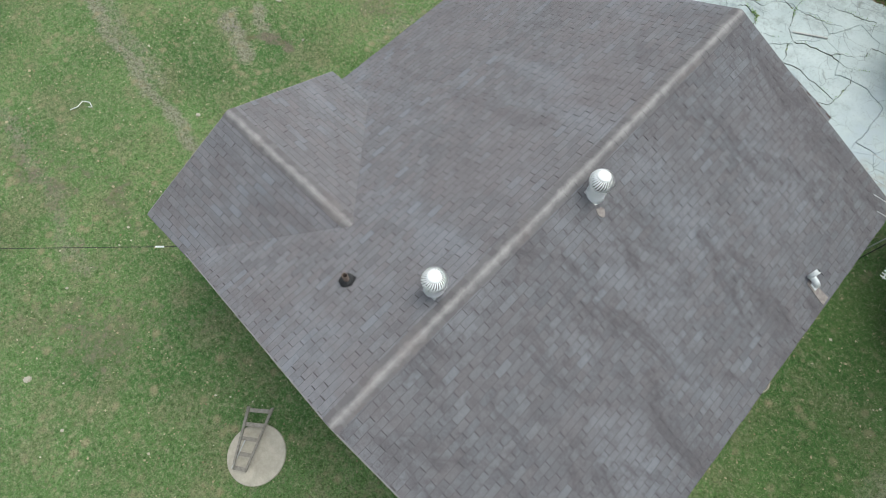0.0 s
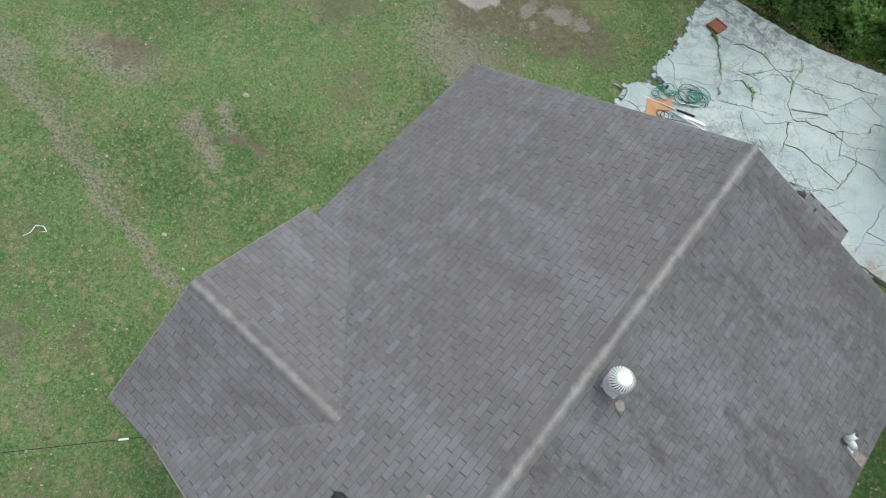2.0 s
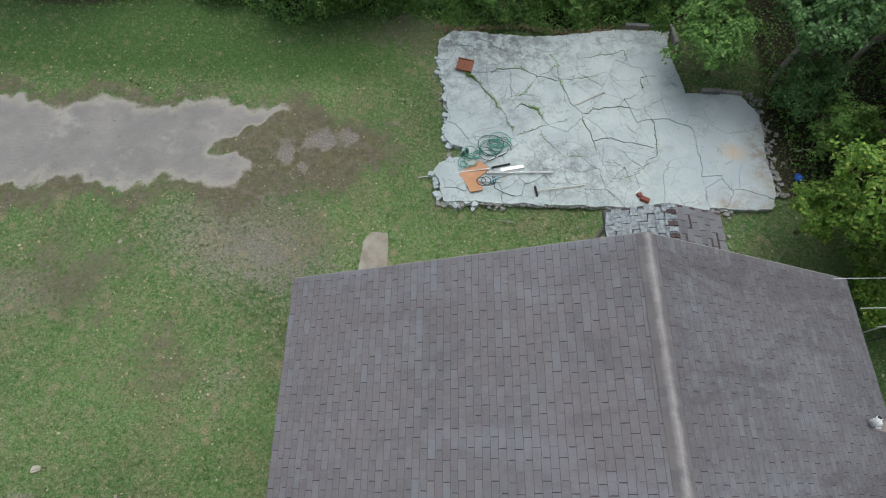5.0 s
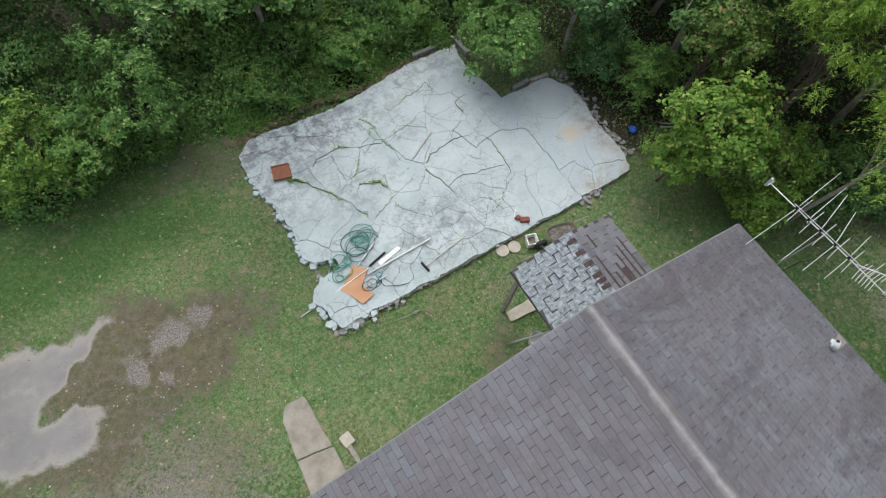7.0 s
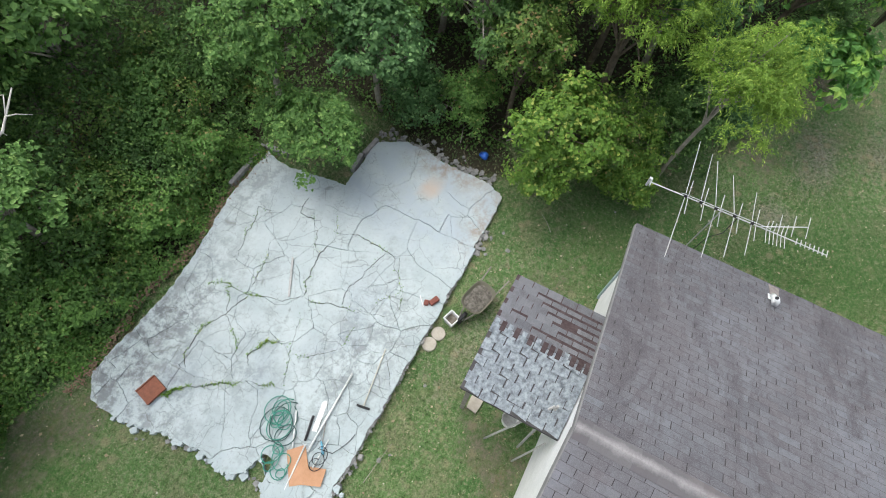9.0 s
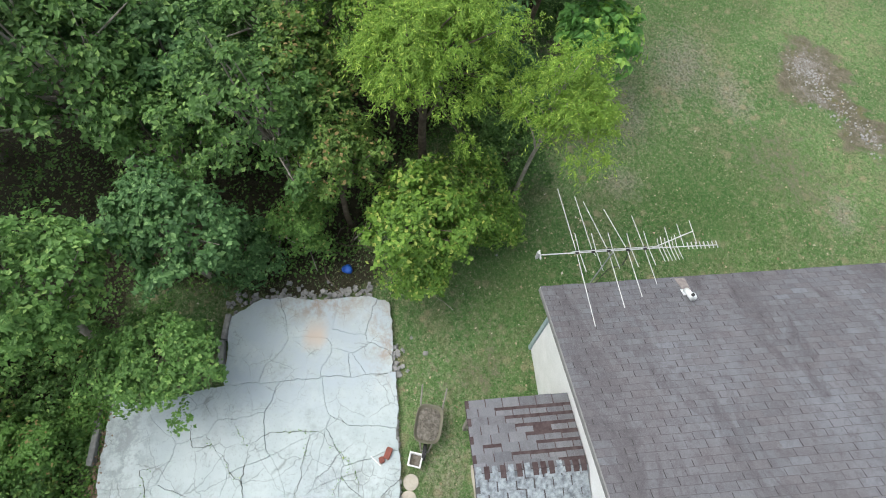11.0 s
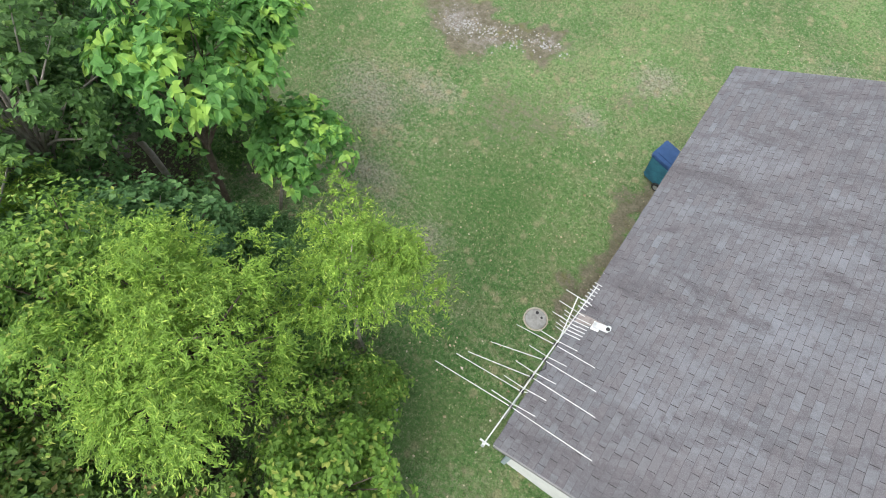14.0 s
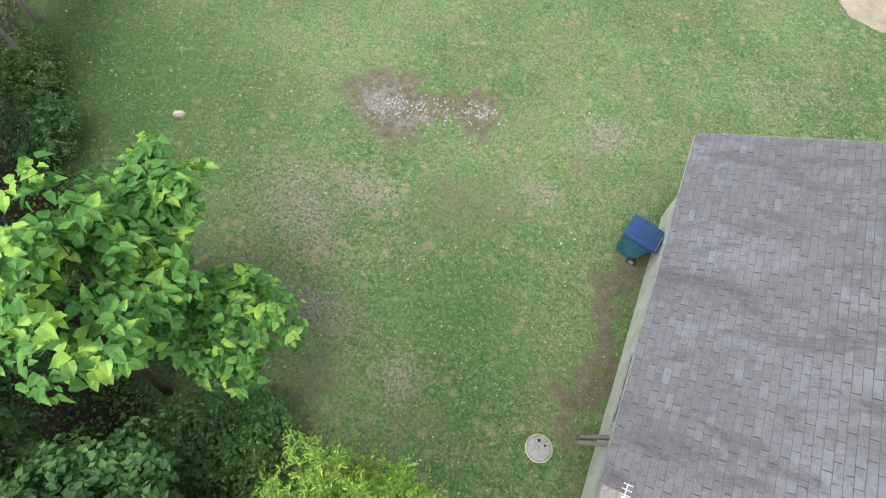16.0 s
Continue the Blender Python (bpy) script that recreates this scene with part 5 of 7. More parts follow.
SPOTS = [(0, -4.0, 21.2, 1.3), (2, -4.2, 19.6, 0.9), (1, -6.2, 20.0, 1.0), (1, -1.2, 19.8, 0.8), (1, 1.7, 19.6, 0.8), (2, -8.6, 20.3, 1.0), (1, 12.2, 11.4, 1.1), (0, -1.6, 20.9, 1.0), (1, -3.0, 20.0, 0.9), (1, 0.4, 20.2, 1.1), (0, 2.6, 20.6, 1.0), (1, 3.7, 19.1, 1.0), (1, 8.6, 16.9, 1.2), (0, 9.8, 14.6, 1.1), (2, 8.2, 14.0, 1.1), (0, 11.4, 12.9, 1.2),
         (1, 10.6, 11.0, 1.2), (0, 13.4, 10.6, 1.15), (1, 13.6, 8.8, 1.1), (0, 15.6, 8.8, 1.2), (1, 17.6, 6.9, 1.0), (0, 19.8, 5.9, 1.1), (1, 22.2, 2.9, 1.0), (0, -8.2, 21.3, 1.2), (1, -7.0, 20.5, 0.9), (0, -11.8, 21.7, 1.2),
         (1, -15.5, 21.6, 1.3), (0, -19.0, 22.0, 1.2), (2, -10.2, 20.9, 0.9), (0, 0.2, 23.4, 1.4), (0, 12.6, 16.0, 1.4), (0, 16.2, 12.2, 1.4), (0, -6.4, 24.0, 1.5), (0, 20.6, 8.8, 1.4), (1, 23.0, -1.0, 1.1),
         (1, 20.9, 2.2, 1.0), (0, 19.6, 4.8, 0.9), (1, 22.6, 0.6, 1.1), (0, 10.8, 18.6, 1.3), (1, 9.4, 19.8, 1.2), (0, 13.6, 18.6, 1.4), (1, 11.2, 20.8, 1.3), (0, 8.2, 18.9, 1.2), (0, 15.5, 20.0, 1.4), (1, 13.0, 21.6, 1.3),
         (3, 7.2, 17.2, 0.9), (0, 16.2, 17.2, 1.4), (3, -4.6, 20.6, 1.0), (3, -0.6, 21.4, 1.0), (3, 1.4, 21.2, 0.9), (3, -6.8, 21.2, 1.1), (3, -1.6, 22.8, 1.2), (3, 1.2, 22.8, 1.2), (3, -4.0, 22.8, 1.2), (3, -2.0, 25.4, 1.4), (0, 2.8, 25.2, 1.4), (0, 6.2, 23.6, 1.4), (0, 9.2, 22.8, 1.4), (3, 0.4, 26.8, 1.5), (0, 5.2, 26.6, 1.5), (0, 8.6, 25.6, 1.5), (0, 12.0, 24.2, 1.5), (3, -5.0, 26.4, 1.5), (3, 2.0, 28.6, 1.5), (0, 15.2, 22.6, 1.4), (0, 18.4, 16.0, 1.4), (0, 19.6, 12.6, 1.4)]
for i, (k, x, y, s) in enumerate(SPOTS):
    if -14 < x < 3.0 and y < 22.0:
        continue
    if x < 4 and y > 19:
        k = 3
    o = copy_thing(wood_kinds[k], pose(x, y, 0, 0, 0, i * 67 % 360))
    o.scale = (s, s, s * (0.9 + 0.25 * ((i * 37) % 10) / 10))


def undergrowth():
    n = 150000
    X, Y = rng.uniform(-22, 24, n * 2), rng.uniform(-3, 24, n * 2)
    edge = woods(X, Y)
    keep = rng.random(n * 2) < np.where(edge < 0.98, edge * 1.6 - 0.2, 0.5)
    X, Y = X[keep][:n], Y[keep][:n]
    hgt = np.clip(0.60 + 0.45 * np.sin(1.9 * X + np.sin(2.7 * Y)) + 0.25 * np.sin(3.1 * Y + np.sin(1.3 * X)), 0.06, 1.5) * np.clip(woods(X, Y), 0.25, 1)
    P = np.stack([X, Y, 0.03 + hgt * rng.random(len(X)) ** 0.5], 1)
    N = rng.normal(size=P.shape) * 0.6 + np.array([0, 0, 1.0])
    V, T = leaf_arrays(P, N, 0.10, 0.65, 0.3)
    tagged(soup("undergrowth", V, T, LEAF_FLOOR), "low leafy undergrowth on the woodland floor", "undergrowth", kind="stuff")


undergrowth()


def thicket(label, mat, seed, lumps, leaf):
    """Bushes grown into one another at the wood's edge: leafy mounds that rise away from the lawn and hide the stems."""
    g = np.random.default_rng(seed)
    Ps, Ns = [], []
    while len(Ps) < lumps:
        x, y = g.uniform(-13, 4.2), g.uniform(19.4, 24.5)
        back = y - 19.4
        r = g.uniform(0.35, 0.85)
        top = 0.35 + 0.68 * back + g.uniform(-0.4, 0.8)
        n = int(560 * r * r / 0.36)
        d = g.normal(size=(n, 3))
        d[:, 2] = np.abs(d[:, 2]) - 0.25
        d /= np.linalg.norm(d, axis=1, keepdims=True)
        wob = 1.0 + 0.25 * np.sin(d[:, :1] * 5 + seed + x) * np.sin(d[:, 1:2] * 6 + y)
        P = np.array([x, y, max(top - r, 0.1)]) + d * r * wob * (0.72 + 0.34 * g.random((n, 1))) * np.array([1, 1, 0.85])
        P[:, 2] = np.maximum(P[:, 2], 0.04)
        Ps.append(P)
        Ns.append(d * 0.7 + np.array([0, -0.15, 0.75]) + 0.45 * g.normal(size=(n, 3)))
    P, N = np.concatenate(Ps), np.concatenate(Ns)
    V, T = leaf_arrays(P, N, leaf, 0.6, 0.3)
    tagged(soup("thicket", V, T, mat), label, "undergrowth", kind="stuff")


thicket("dense dark green thicket behind the slab", LEAF_DARK, 71, 150, 0.095)
thicket("fresh green saplings in the thicket behind the slab", LEAF_SAPLING, 72, 110, 0.10)
thicket("yellowing vines over the thicket behind the slab", LEAF_RED, 73, 50, 0.085)


def edge_plants():
    """Bright low plants between the slab and the trees, thinning to leaf litter at the concrete."""
    n = 60000
    X, Y = rng.uniform(-8.5, 2.4, n), rng.uniform(18.5, 20.4, n)
    line = 18.68 + 0.12 * np.sin(2.3 * X + np.sin(4.1 * X)) + 0.12 * np.sin(5.1 * X) + 0.5 * (X < -4.6)
    keep = (Y > line) & (rng.random(n) < 0.55 + 0.45 * np.sin(3.1 * X + 2 * np.sin(3.7 * Y)))
    X, Y, line = X[keep], Y[keep], line[keep]
    P = np.stack([X, Y, 0.03 + np.clip((Y - line) * 0.7, 0.05, 0.45) * rng.random(len(X)) ** 0.6], 1)
    N = rng.normal(size=P.shape) * 0.55 + np.array([0, 0, 1.0])
    V, T = leaf_arrays(P, N, 0.085, 0.6, 0.3)
    tagged(soup("edge_plants", V, T, LEAF_LOW), "bright low green plants growing along the slab edge", "undergrowth", kind="stuff")
    # leaf litter washed against the concrete
    n = 1200
    X = rng.uniform(-4.8, 2.4, n)
    P = np.stack([X, 18.70 + 0.06 * rng.normal(size=n) + 0.10 * np.sin(2.0 * X), rng.uniform(0.03, 0.19, n)], 1)
    N = rng.normal(size=P.shape) * 0.4 + np.array([0, 0, 1.0])
    V, T = leaf_arrays(P, N, 0.06, 0.7, 0.4)
    tagged(soup("leaf_litter", V, T, LITTER_RED), "reddish-brown leaf litter against the slab edge", "leaves", kind="stuff")


LITTER_RED = plain("red_brown_litter", (0.30, 0.20, 0.14), (0.18, 0.145, 0.09), 12, 0.9)
edge_plants()
C = np.array(crack_points)
P = np.stack([C[:, 0], C[:, 1], SLAB_Z + 0.02 + 0.05 * rng.random(len(C))], 1)
V, T = leaf_arrays(P, rng.normal(size=P.shape) * 0.6 + np.array([0, 0, 1.0]), 0.05, 0.45, 0.3)
tagged(soup("crack_weeds", V, T, LEAF_BRIGHT), "small green weeds growing in the slab cracks", "weeds", kind="stuff")

# ---- things on the roof ----


def turbine_vent(at, tilt):
    t = thing("turbine_vent", "white spinning turbine ventilator on the shingle roof", "roof vent", at, 0, "turbine vents")
    sl = Matrix.Rotation(tilt, 4, 'Y')
    up = 0.19                                # height of the collar under the head
    part("base_plate", Geo().box((0, 0, 0.016), (0.30, 0.30, 0.006), sl), GALV, t, bevel=0.002)
    part("collar", Geo().lathe([(0.178, -0.08), (0.160, 0.05), (0.142, up + 0.04), (0.150, up + 0.05), (0.150, up + 0.085), (0.14, up + 0.09)], seg=28), VENT_WHITE, t, smooth=True)
    strip = Geo()
    pts = []
    for i in range(11):
        a = i / 10
        polar = radians(140 - 124 * a)
        r, z = 0.196 * math.sin(polar), up + 0.225 + 0.172 * math.cos(polar)
        tw = 0.7 * a
        half = 0.058 + 0.050 * a
        for w, lift in ((-half, 0.007), (0.0, 0.003), (half, -0.006)):
            pts.append(((r + lift) * math.cos(tw + w), (r + lift) * math.sin(tw + w), z + 0.3 * lift))
    strip.add(pts, [(3 * i + j, 3 * i + j + 1, 3 * i + j + 4, 3 * i + j + 3) for i in range(10) for j in range(2)])
    me = strip.mesh("vane", VENT_WHITE, smooth=True)
    for k in range(26):
        v = new("vane", me)
        v.parent = t
        v.matrix_basis = pose(0, 0, 0, 0, 0, k * 360 / 26)
    part("cap", Geo().lathe([(0.108, up + 0.370), (0.098, up + 0.386), (0.06, up + 0.402), (0.012, up + 0.408)], seg=28), VENT_WHITE, t, smooth=True)
    part("throat", Geo().lathe([(0.11, up + 0.08), (0.14, up + 0.15), (0.157, up + 0.23), (0.13, up + 0.31), (0.07, up + 0.36)], seg=20), DARK, t, smooth=True)
    return t


turbine_vent((-1.75, 1.80, main_z(-1.75)), -math.atan(PITCH_W))
turbine_vent((-1.0, 4.80, main_z(-1.0)), math.atan(PITCH_E))

pv = thing("plumbing_vent", "black plumbing vent pipe with rubber roof boot", "roof vent", (-3.0, 1.02, main_z(-3.0)), 20)
sl = Matrix.Rotation(-math.atan(PITCH_W), 4, 'Y')
part("flashing", Geo().box((0, 0, 0.014), (0.27, 0.22, 0.006), sl), DARK, pv, bevel=0.002)
part("boot", Geo().lathe([(0.135, -0.05), (0.130, 0.03), (0.085, 0.075), (0.062, 0.10)], seg=20), DARK, pv, smooth=True)
part("pipe", Geo().lathe([(0.05, 0.0), (0.05, 0.27), (0.040, 0.27), (0.040, 0.08)], seg=18, cap=False), plain("rust_brown_pipe", (0.11, 0.082, 0.068), (0.19, 0.15, 0.13), 14, 0.85), pv, "rust-brown iron pipe", smooth=True)

fv = thing("flue_vent", "small white flue elbow on the shingle roof near the eave", "roof vent", (2.82, 7.04, main_z(2.82)))
part("flashing", Geo().box((0.03, 0, 0.02), (0.15, 0.17, 0.01), Matrix.Rotation(math.atan(PITCH_E), 4, 'Y')), WHITE_METAL, fv, bevel=0.002)
part("pipe", Geo().tube([(0.06, 0, 0.03), (-0.02, 0, 0.10), (-0.16, 0.0, 0.17)], 0.058, 14), WHITE_METAL, fv, smooth=True)
part("hood", Geo().tube([(-0.15, -0.02, 0.13), (-0.15, -0.01, 0.22), (-0.14, 0.06, 0.32)], 0.045, 14), WHITE_METAL, fv, "upright white outlet", smooth=True)
part("hood_opening", Geo().tube([(-0.14, 0.058, 0.318), (-0.139, 0.064, 0.328)], 0.034, 12), DARK, fv)
sx = [main_z(2.72) + 0.016, main_z(3.2) + 0.016]
solo("rust_streak", Geo().add([(2.72, 6.93, sx[0]), (3.2, 6.90, sx[1]), (3.2, 7.10, sx[1]), (2.72, 7.05, sx[0]), (2.72, 6.93, sx[0] + 0.004), (3.2, 6.90, sx[1] + 0.004), (3.2, 7.10, sx[1] + 0.004), (2.72, 7.05, sx[0] + 0.004)],
                              [(3, 2, 1, 0), (4, 5, 6, 7), (0, 1, 5, 4), (1, 2, 6, 5), (2, 3, 7, 6), (3, 0, 4, 7)]), RUST_STAIN, "pale run-off streak on the shingles below a vent", "stain", kind="structure")
for px, py, sz in ((-2.02, 1.88, 0.085), (-0.74, 4.66, 0.085)):
    solo("sealant_patch", Geo().prism([(px + sz * math.cos(a) * rnd.uniform(.7, 1.2), py + sz * math.sin(a) * rnd.uniform(.7, 1.2)) for a in np.linspace(0, 6.28, 11)[:-1]], lambda x, y: main_z(x) + 0.008, lambda x, y: main_z(x) + 0.019), RUST_STAIN, "pale roof sealant patch beside the turbine vent", "sealant", kind="structure")

# ---- television aerial on its mast ----


def aerial():
    t = thing("tv_aerial", "large aluminium rooftop television aerial on a mast", "aerial")
    bz = lambda y: 4.02 + (9.97 - y) * 0.10
    bx = lambda y: 3.37 - (9.97 - y) * 0.05
    part("mast", Geo().tube([(3.30, 8.68, 0.0), (3.31, 8.68, 4.2)], 0.012, 10), GALV, t, "thin galvanised mast")
    part("boom", Geo().tube([(bx(9.97), 9.97, bz(9.97)), (bx(7.9), 7.9, bz(7.9))], 0.011, 8), ALU, t)
    part("boom", Geo().tube([(bx(9.4), 9.4, bz(9.4) + 0.05), (bx(7.9), 7.9, bz(7.9) + 0.06)], 0.006, 6), ALU, t)
    part("boom", Geo().tube([(bx(7.9), 7.9, bz(7.9)), (bx(6.97), 6.97, 4.30)], 0.009, 8), ALU, t)
    part("boom", Geo().tube([(bx(8.05), 8.05, bz(8.05)), (3.38, 7.45, 4.56)], 0.009, 8), ALU, t)
    part("end_bracket", Geo().box((bx(9.97), 9.97, 4.02), (0.05, 0.04, 0.22)).box((bx(9.97), 9.93, 4.02), (0.16, 0.02, 0.05)), ALU, t)

    def rod(y, east, west, sweep=0.0, dz=0.0, r=0.006):
        x, z = bx(y), bz(y) + dz
        g = Geo()
        if east:
            g.tube([(x, y, z), (x + east, y + sweep, z + 0.03)], r, 6)
        if west:
            g.tube([(x, y, z), (x - west, y - 0.04, z)], r, 6)
        part("element", g, ALU, t)
    rod(9.31, 1.28, 1.32, 0.10)
    rod(9.26, 0.36, 0.36, 0.02)
    rod(9.04, 1.10, 0.08, 0.10)
    rod(8.98, 0.34, 0.36, 0.02)
    rod(8.78, 0.98, 1.04, 0.24)
    rod(8.70, 0.33, 0.34, 0.02)
    rod(8.46, 0.80, 0.86, 0.24)
    rod(8.39, 0.30, 0.32, 0.02)
    rod(8.17, 0.64, 0.66, 0.08)
    rod(8.10, 0.32, 0.32, 0.02)
    for k in range(6):
        y = 7.93 - 0.055 * k
        rod(y, 0.16 + 0.03 * (k % 2), 0.26, 0.0, 0.01 * k, 0.006)
    for k in range(3):
        f = k / 2
        x, y, z = 3.36, 7.80 - 0.34 * f, 4.36 + 0.20 * f
        part("element", Geo().tube([(x + 0.22, y, z), (x - 0.22, y, z)], 0.006, 6), ALU, t)
    for k in range(8):
        y = 7.45 - 0.068 * k
        x = bx(y)
        part("director", Geo().box((x, y, bz(y) + 0.01), (0.13, 0.012, 0.012)), ALU, t)
    for y in (9.31, 9.04, 8.78, 8.46, 8.17):
        part("insulator", Geo().box((bx(y), y, bz(y) + 0.025), (0.06, 0.05, 0.045)), DARK, t, "black plastic insulator")
    part("cable", Geo().tube([(bx(8.4), 8.4, bz(8.4)), (3.2, 8.42, 3.75), (3.33, 8.5, 3.3), (3.36, 8.53, 2.5)], 0.008, 6), DARK, t, "black aerial cable")


aerial()

# ---- service wire to a pole beyond the lawn ----
wire = thing("service_wire", "thin overhead service wire from the gable", "cable", (-6.42, -0.66, 2.86))
wp = [Vector((0.0, 0.0, 0.0)).lerp(Vector((-23.5, -25.4, 4.7)), k / 24) - Vector((0, 0, 0.25 * math.sin(math.pi * k / 24))) for k in range(25)]
part("wire", Geo().tube(wp, 0.007, 5), DARK, wire)
part("insulator", Geo().tube([wp[1] * 0.16, wp[1] * 0.27], 0.018, 8), WHITE_METAL, wire, "white wedge insulator")
solo("utility_pole", Geo().tube([(0, 0, -0.1), (0, 0, 7.9)], 0.14, 12, 0.1), GREY_WOOD, "round weathered timber utility pole", "pole", (-29.98, -26.2, 0), smooth=True)

# ---- porch on the north gable ----
PX, PZ, P0, P1, P_HALF, P_PITCH = 0.08, 2.84, 9.45, 11.33, 1.24, 0.33


def porch_z(x):
    return PZ - P_PITCH * abs(x - PX)


porch = thing("porch", "small gabled porch with a torn and patched shingle roof", "porch", (0, 0, 0))
for sgn in (-1, 1):
    poly = [(PX, P0), (PX + sgn * P_HALF, P0), (PX + sgn * P_HALF, P1), (PX, P1)]
    if sgn < 0:
        poly.reverse()
    part("roof", Geo().prism(poly, lambda x, y: porch_z(x) - 0.09, lambda x, y: porch_z(x)), SHINGLE_BROWN if sgn > 0 else DECK, porch, "bare felt underlay")
for sx_, sy_ in ((-1, 0), (1, 0)):
    part("post", Geo().box((PX + sx_ * 1.08, P1 - 0.16, 1.16), (0.09, 0.09, 2.42)), GREY_WOOD, porch, bevel=0.006)
part("beam", Geo().box((PX, P1 - 0.16, 2.33), (2.3, 0.08, 0.14)), GREY_WOOD, porch, bevel=0.005)
for sx_ in (-1, 1):
    part("rail_beam", Geo().box((PX + sx_ * 1.08, (P0 + P1) / 2, 2.33), (0.07, P1 - P0 - 0.2, 0.12)), GREY_WOOD, porch, bevel=0.005)
p_run = P_HALF * math.hypot(1, P_PITCH)


def porch_tabs(sgn):
    """East: grey tabs with strips torn away. West: thick silver-coated tabs, uneven."""
    a, d = Vector((0, 1, 0)), Vector((sgn, 0, -P_PITCH)).normalized()
    n = a.cross(d)
    n = n if n.z > 0 else -n
    courses = 8
    step = p_run / courses
    for c in range(courses):
        dist = p_run - c * step
        off = (c % 2) * 0.152
        for k in range(0, 8):
            u0, u1 = k * 0.305 - off, k * 0.305 + 0.296 - off
            u0, u1 = max(u0, 0.0), min(u1, P1 - P0)
            if u1 - u0 < 0.06:
                continue
            torn = sgn > 0 and c > 0 and (u0 < (0, 1.25, 1.1, 0.95, 0.7, 0.75, 1.0, 0.4)[c] or (c == 5 and 1.2 < u0 < 1.5))
            gap = rnd.uniform(0.001, 0.014) if sgn < 0 else 0.004
            t0 = rnd.uniform(0.016, 0.048) if sgn < 0 else rnd.uniform(0.010, 0.018)
            o = Vector((PX, P0, PZ))
            lo, hi = dist - (rnd.uniform(-0.015, 0.028) if sgn < 0 else rnd.uniform(0, 0.012)) - (step * rnd.uniform(0.42, 0.55) if torn else 0.0), dist - step - 0.02
            if torn and c == 3 and 0.3 < u0 < 0.7:
                continue
            pts = []
            for uu, dd, zz in ((u0 + gap, lo, t0), (u1 - gap, lo + (rnd.uniform(-.05, .03) if sgn < 0 else 0.0), t0 + rnd.uniform(-.004, .006)), (u1 - gap, hi, 0.006), (u0 + gap, hi, 0.006)):
                pts.append(o + a * uu + d * max(dd, 0.005) + n * zz)
            pts += [p - n * (0.016 if i < 2 else 0.004) for i, p in enumerate(pts)]
            part("shingle", Geo().add(pts, [(0, 1, 2, 3), (7, 6, 5, 4), (1, 0, 4, 5), (2, 1, 5, 6), (3, 2, 6, 7), (0, 3, 7, 4)]), SHINGLE_OLD if sgn > 0 else SILVER, porch)


porch_tabs(1)
porch_tabs(-1)
for k in range(14):
    y = P0 + 0.07 + k * 0.134
    w = 0.10
    zc = PZ + 0.03
    dark = k % 2 == 0 or rnd.random() < 0.2
    part("ridge_tile", Geo().add([(PX - w, y - 0.045, zc - 0.033), (PX, y - 0.045, zc), (PX + w, y - 0.045, zc - 0.033), (PX - w, y + 0.045, zc - 0.028), (PX, y + 0.045, zc + 0.006), (PX + w, y + 0.045, zc - 0.028),
                                  (PX - w, y - 0.045, zc - 0.045), (PX + w, y - 0.045, zc - 0.045), (PX - w, y + 0.045, zc - 0.04), (PX + w, y + 0.045, zc - 0.04)],
                                 [(0, 1, 4, 3), (1, 2, 5, 4), (6, 7, 2, 1, 0), (3, 4, 5, 9, 8), (0, 3, 8, 6), (2, 7, 9, 5), (7, 6, 8, 9)]), SHINGLE_BROWN if dark else SILVER, porch)
solo("porch_step", Geo().prism(wobble([(-1.0, 10.85), (0.4, 10.7), (0.4, 11.12), (-0.98, 11.08)], 0.2, 0.03), -0.03, 0.07), PAD_CONCRETE, "tan concrete porch floor slab on the ground", "step", kind="structure")

# ---- yard things ----
for poly in ([(-6.55, 10.68), (-5.80, 10.58), (-5.86, 11.80), (-6.30, 11.84), (-6.50, 11.55)], [(-6.62, 9.5), (-5.78, 9.4), (-5.79, 10.55), (-6.56, 10.65)]):
    solo("path_slab", Geo().prism(wobble(poly, 0.12, 0.03), -0.03, 0.055), PATH_CONCRETE, "worn tan concrete path slab in the grass", "paving slab", group="path slabs", bevel=0.01)
solo("paver", Geo().prism([(-5.62, 10.62), (-5.58, 10.36), (-5.34, 10.40), (-5.38, 10.66)], -0.02, 0.16), PAD_CONCRETE, "square tan block standing on the grass", "paver", bevel=0.012)
solo("plank", Geo().box((0, 0, 0.12), (0.10, 0.6, 0.03)), GREY_WOOD, "short grey weathered plank leaning on a block", "plank", (-5.48, 10.1, 0), 4, bevel=0.004)

disc = thing("round_pad", "round tan concrete well cover set in the lawn", "concrete cover", (-3.03, -2.56, 0))
part("lid", Geo().lathe([(0.63, -0.05), (0.64, 0.04), (0.625, 0.06), (0.02, 0.066)], seg=48), PAD_CONCRETE, disc)


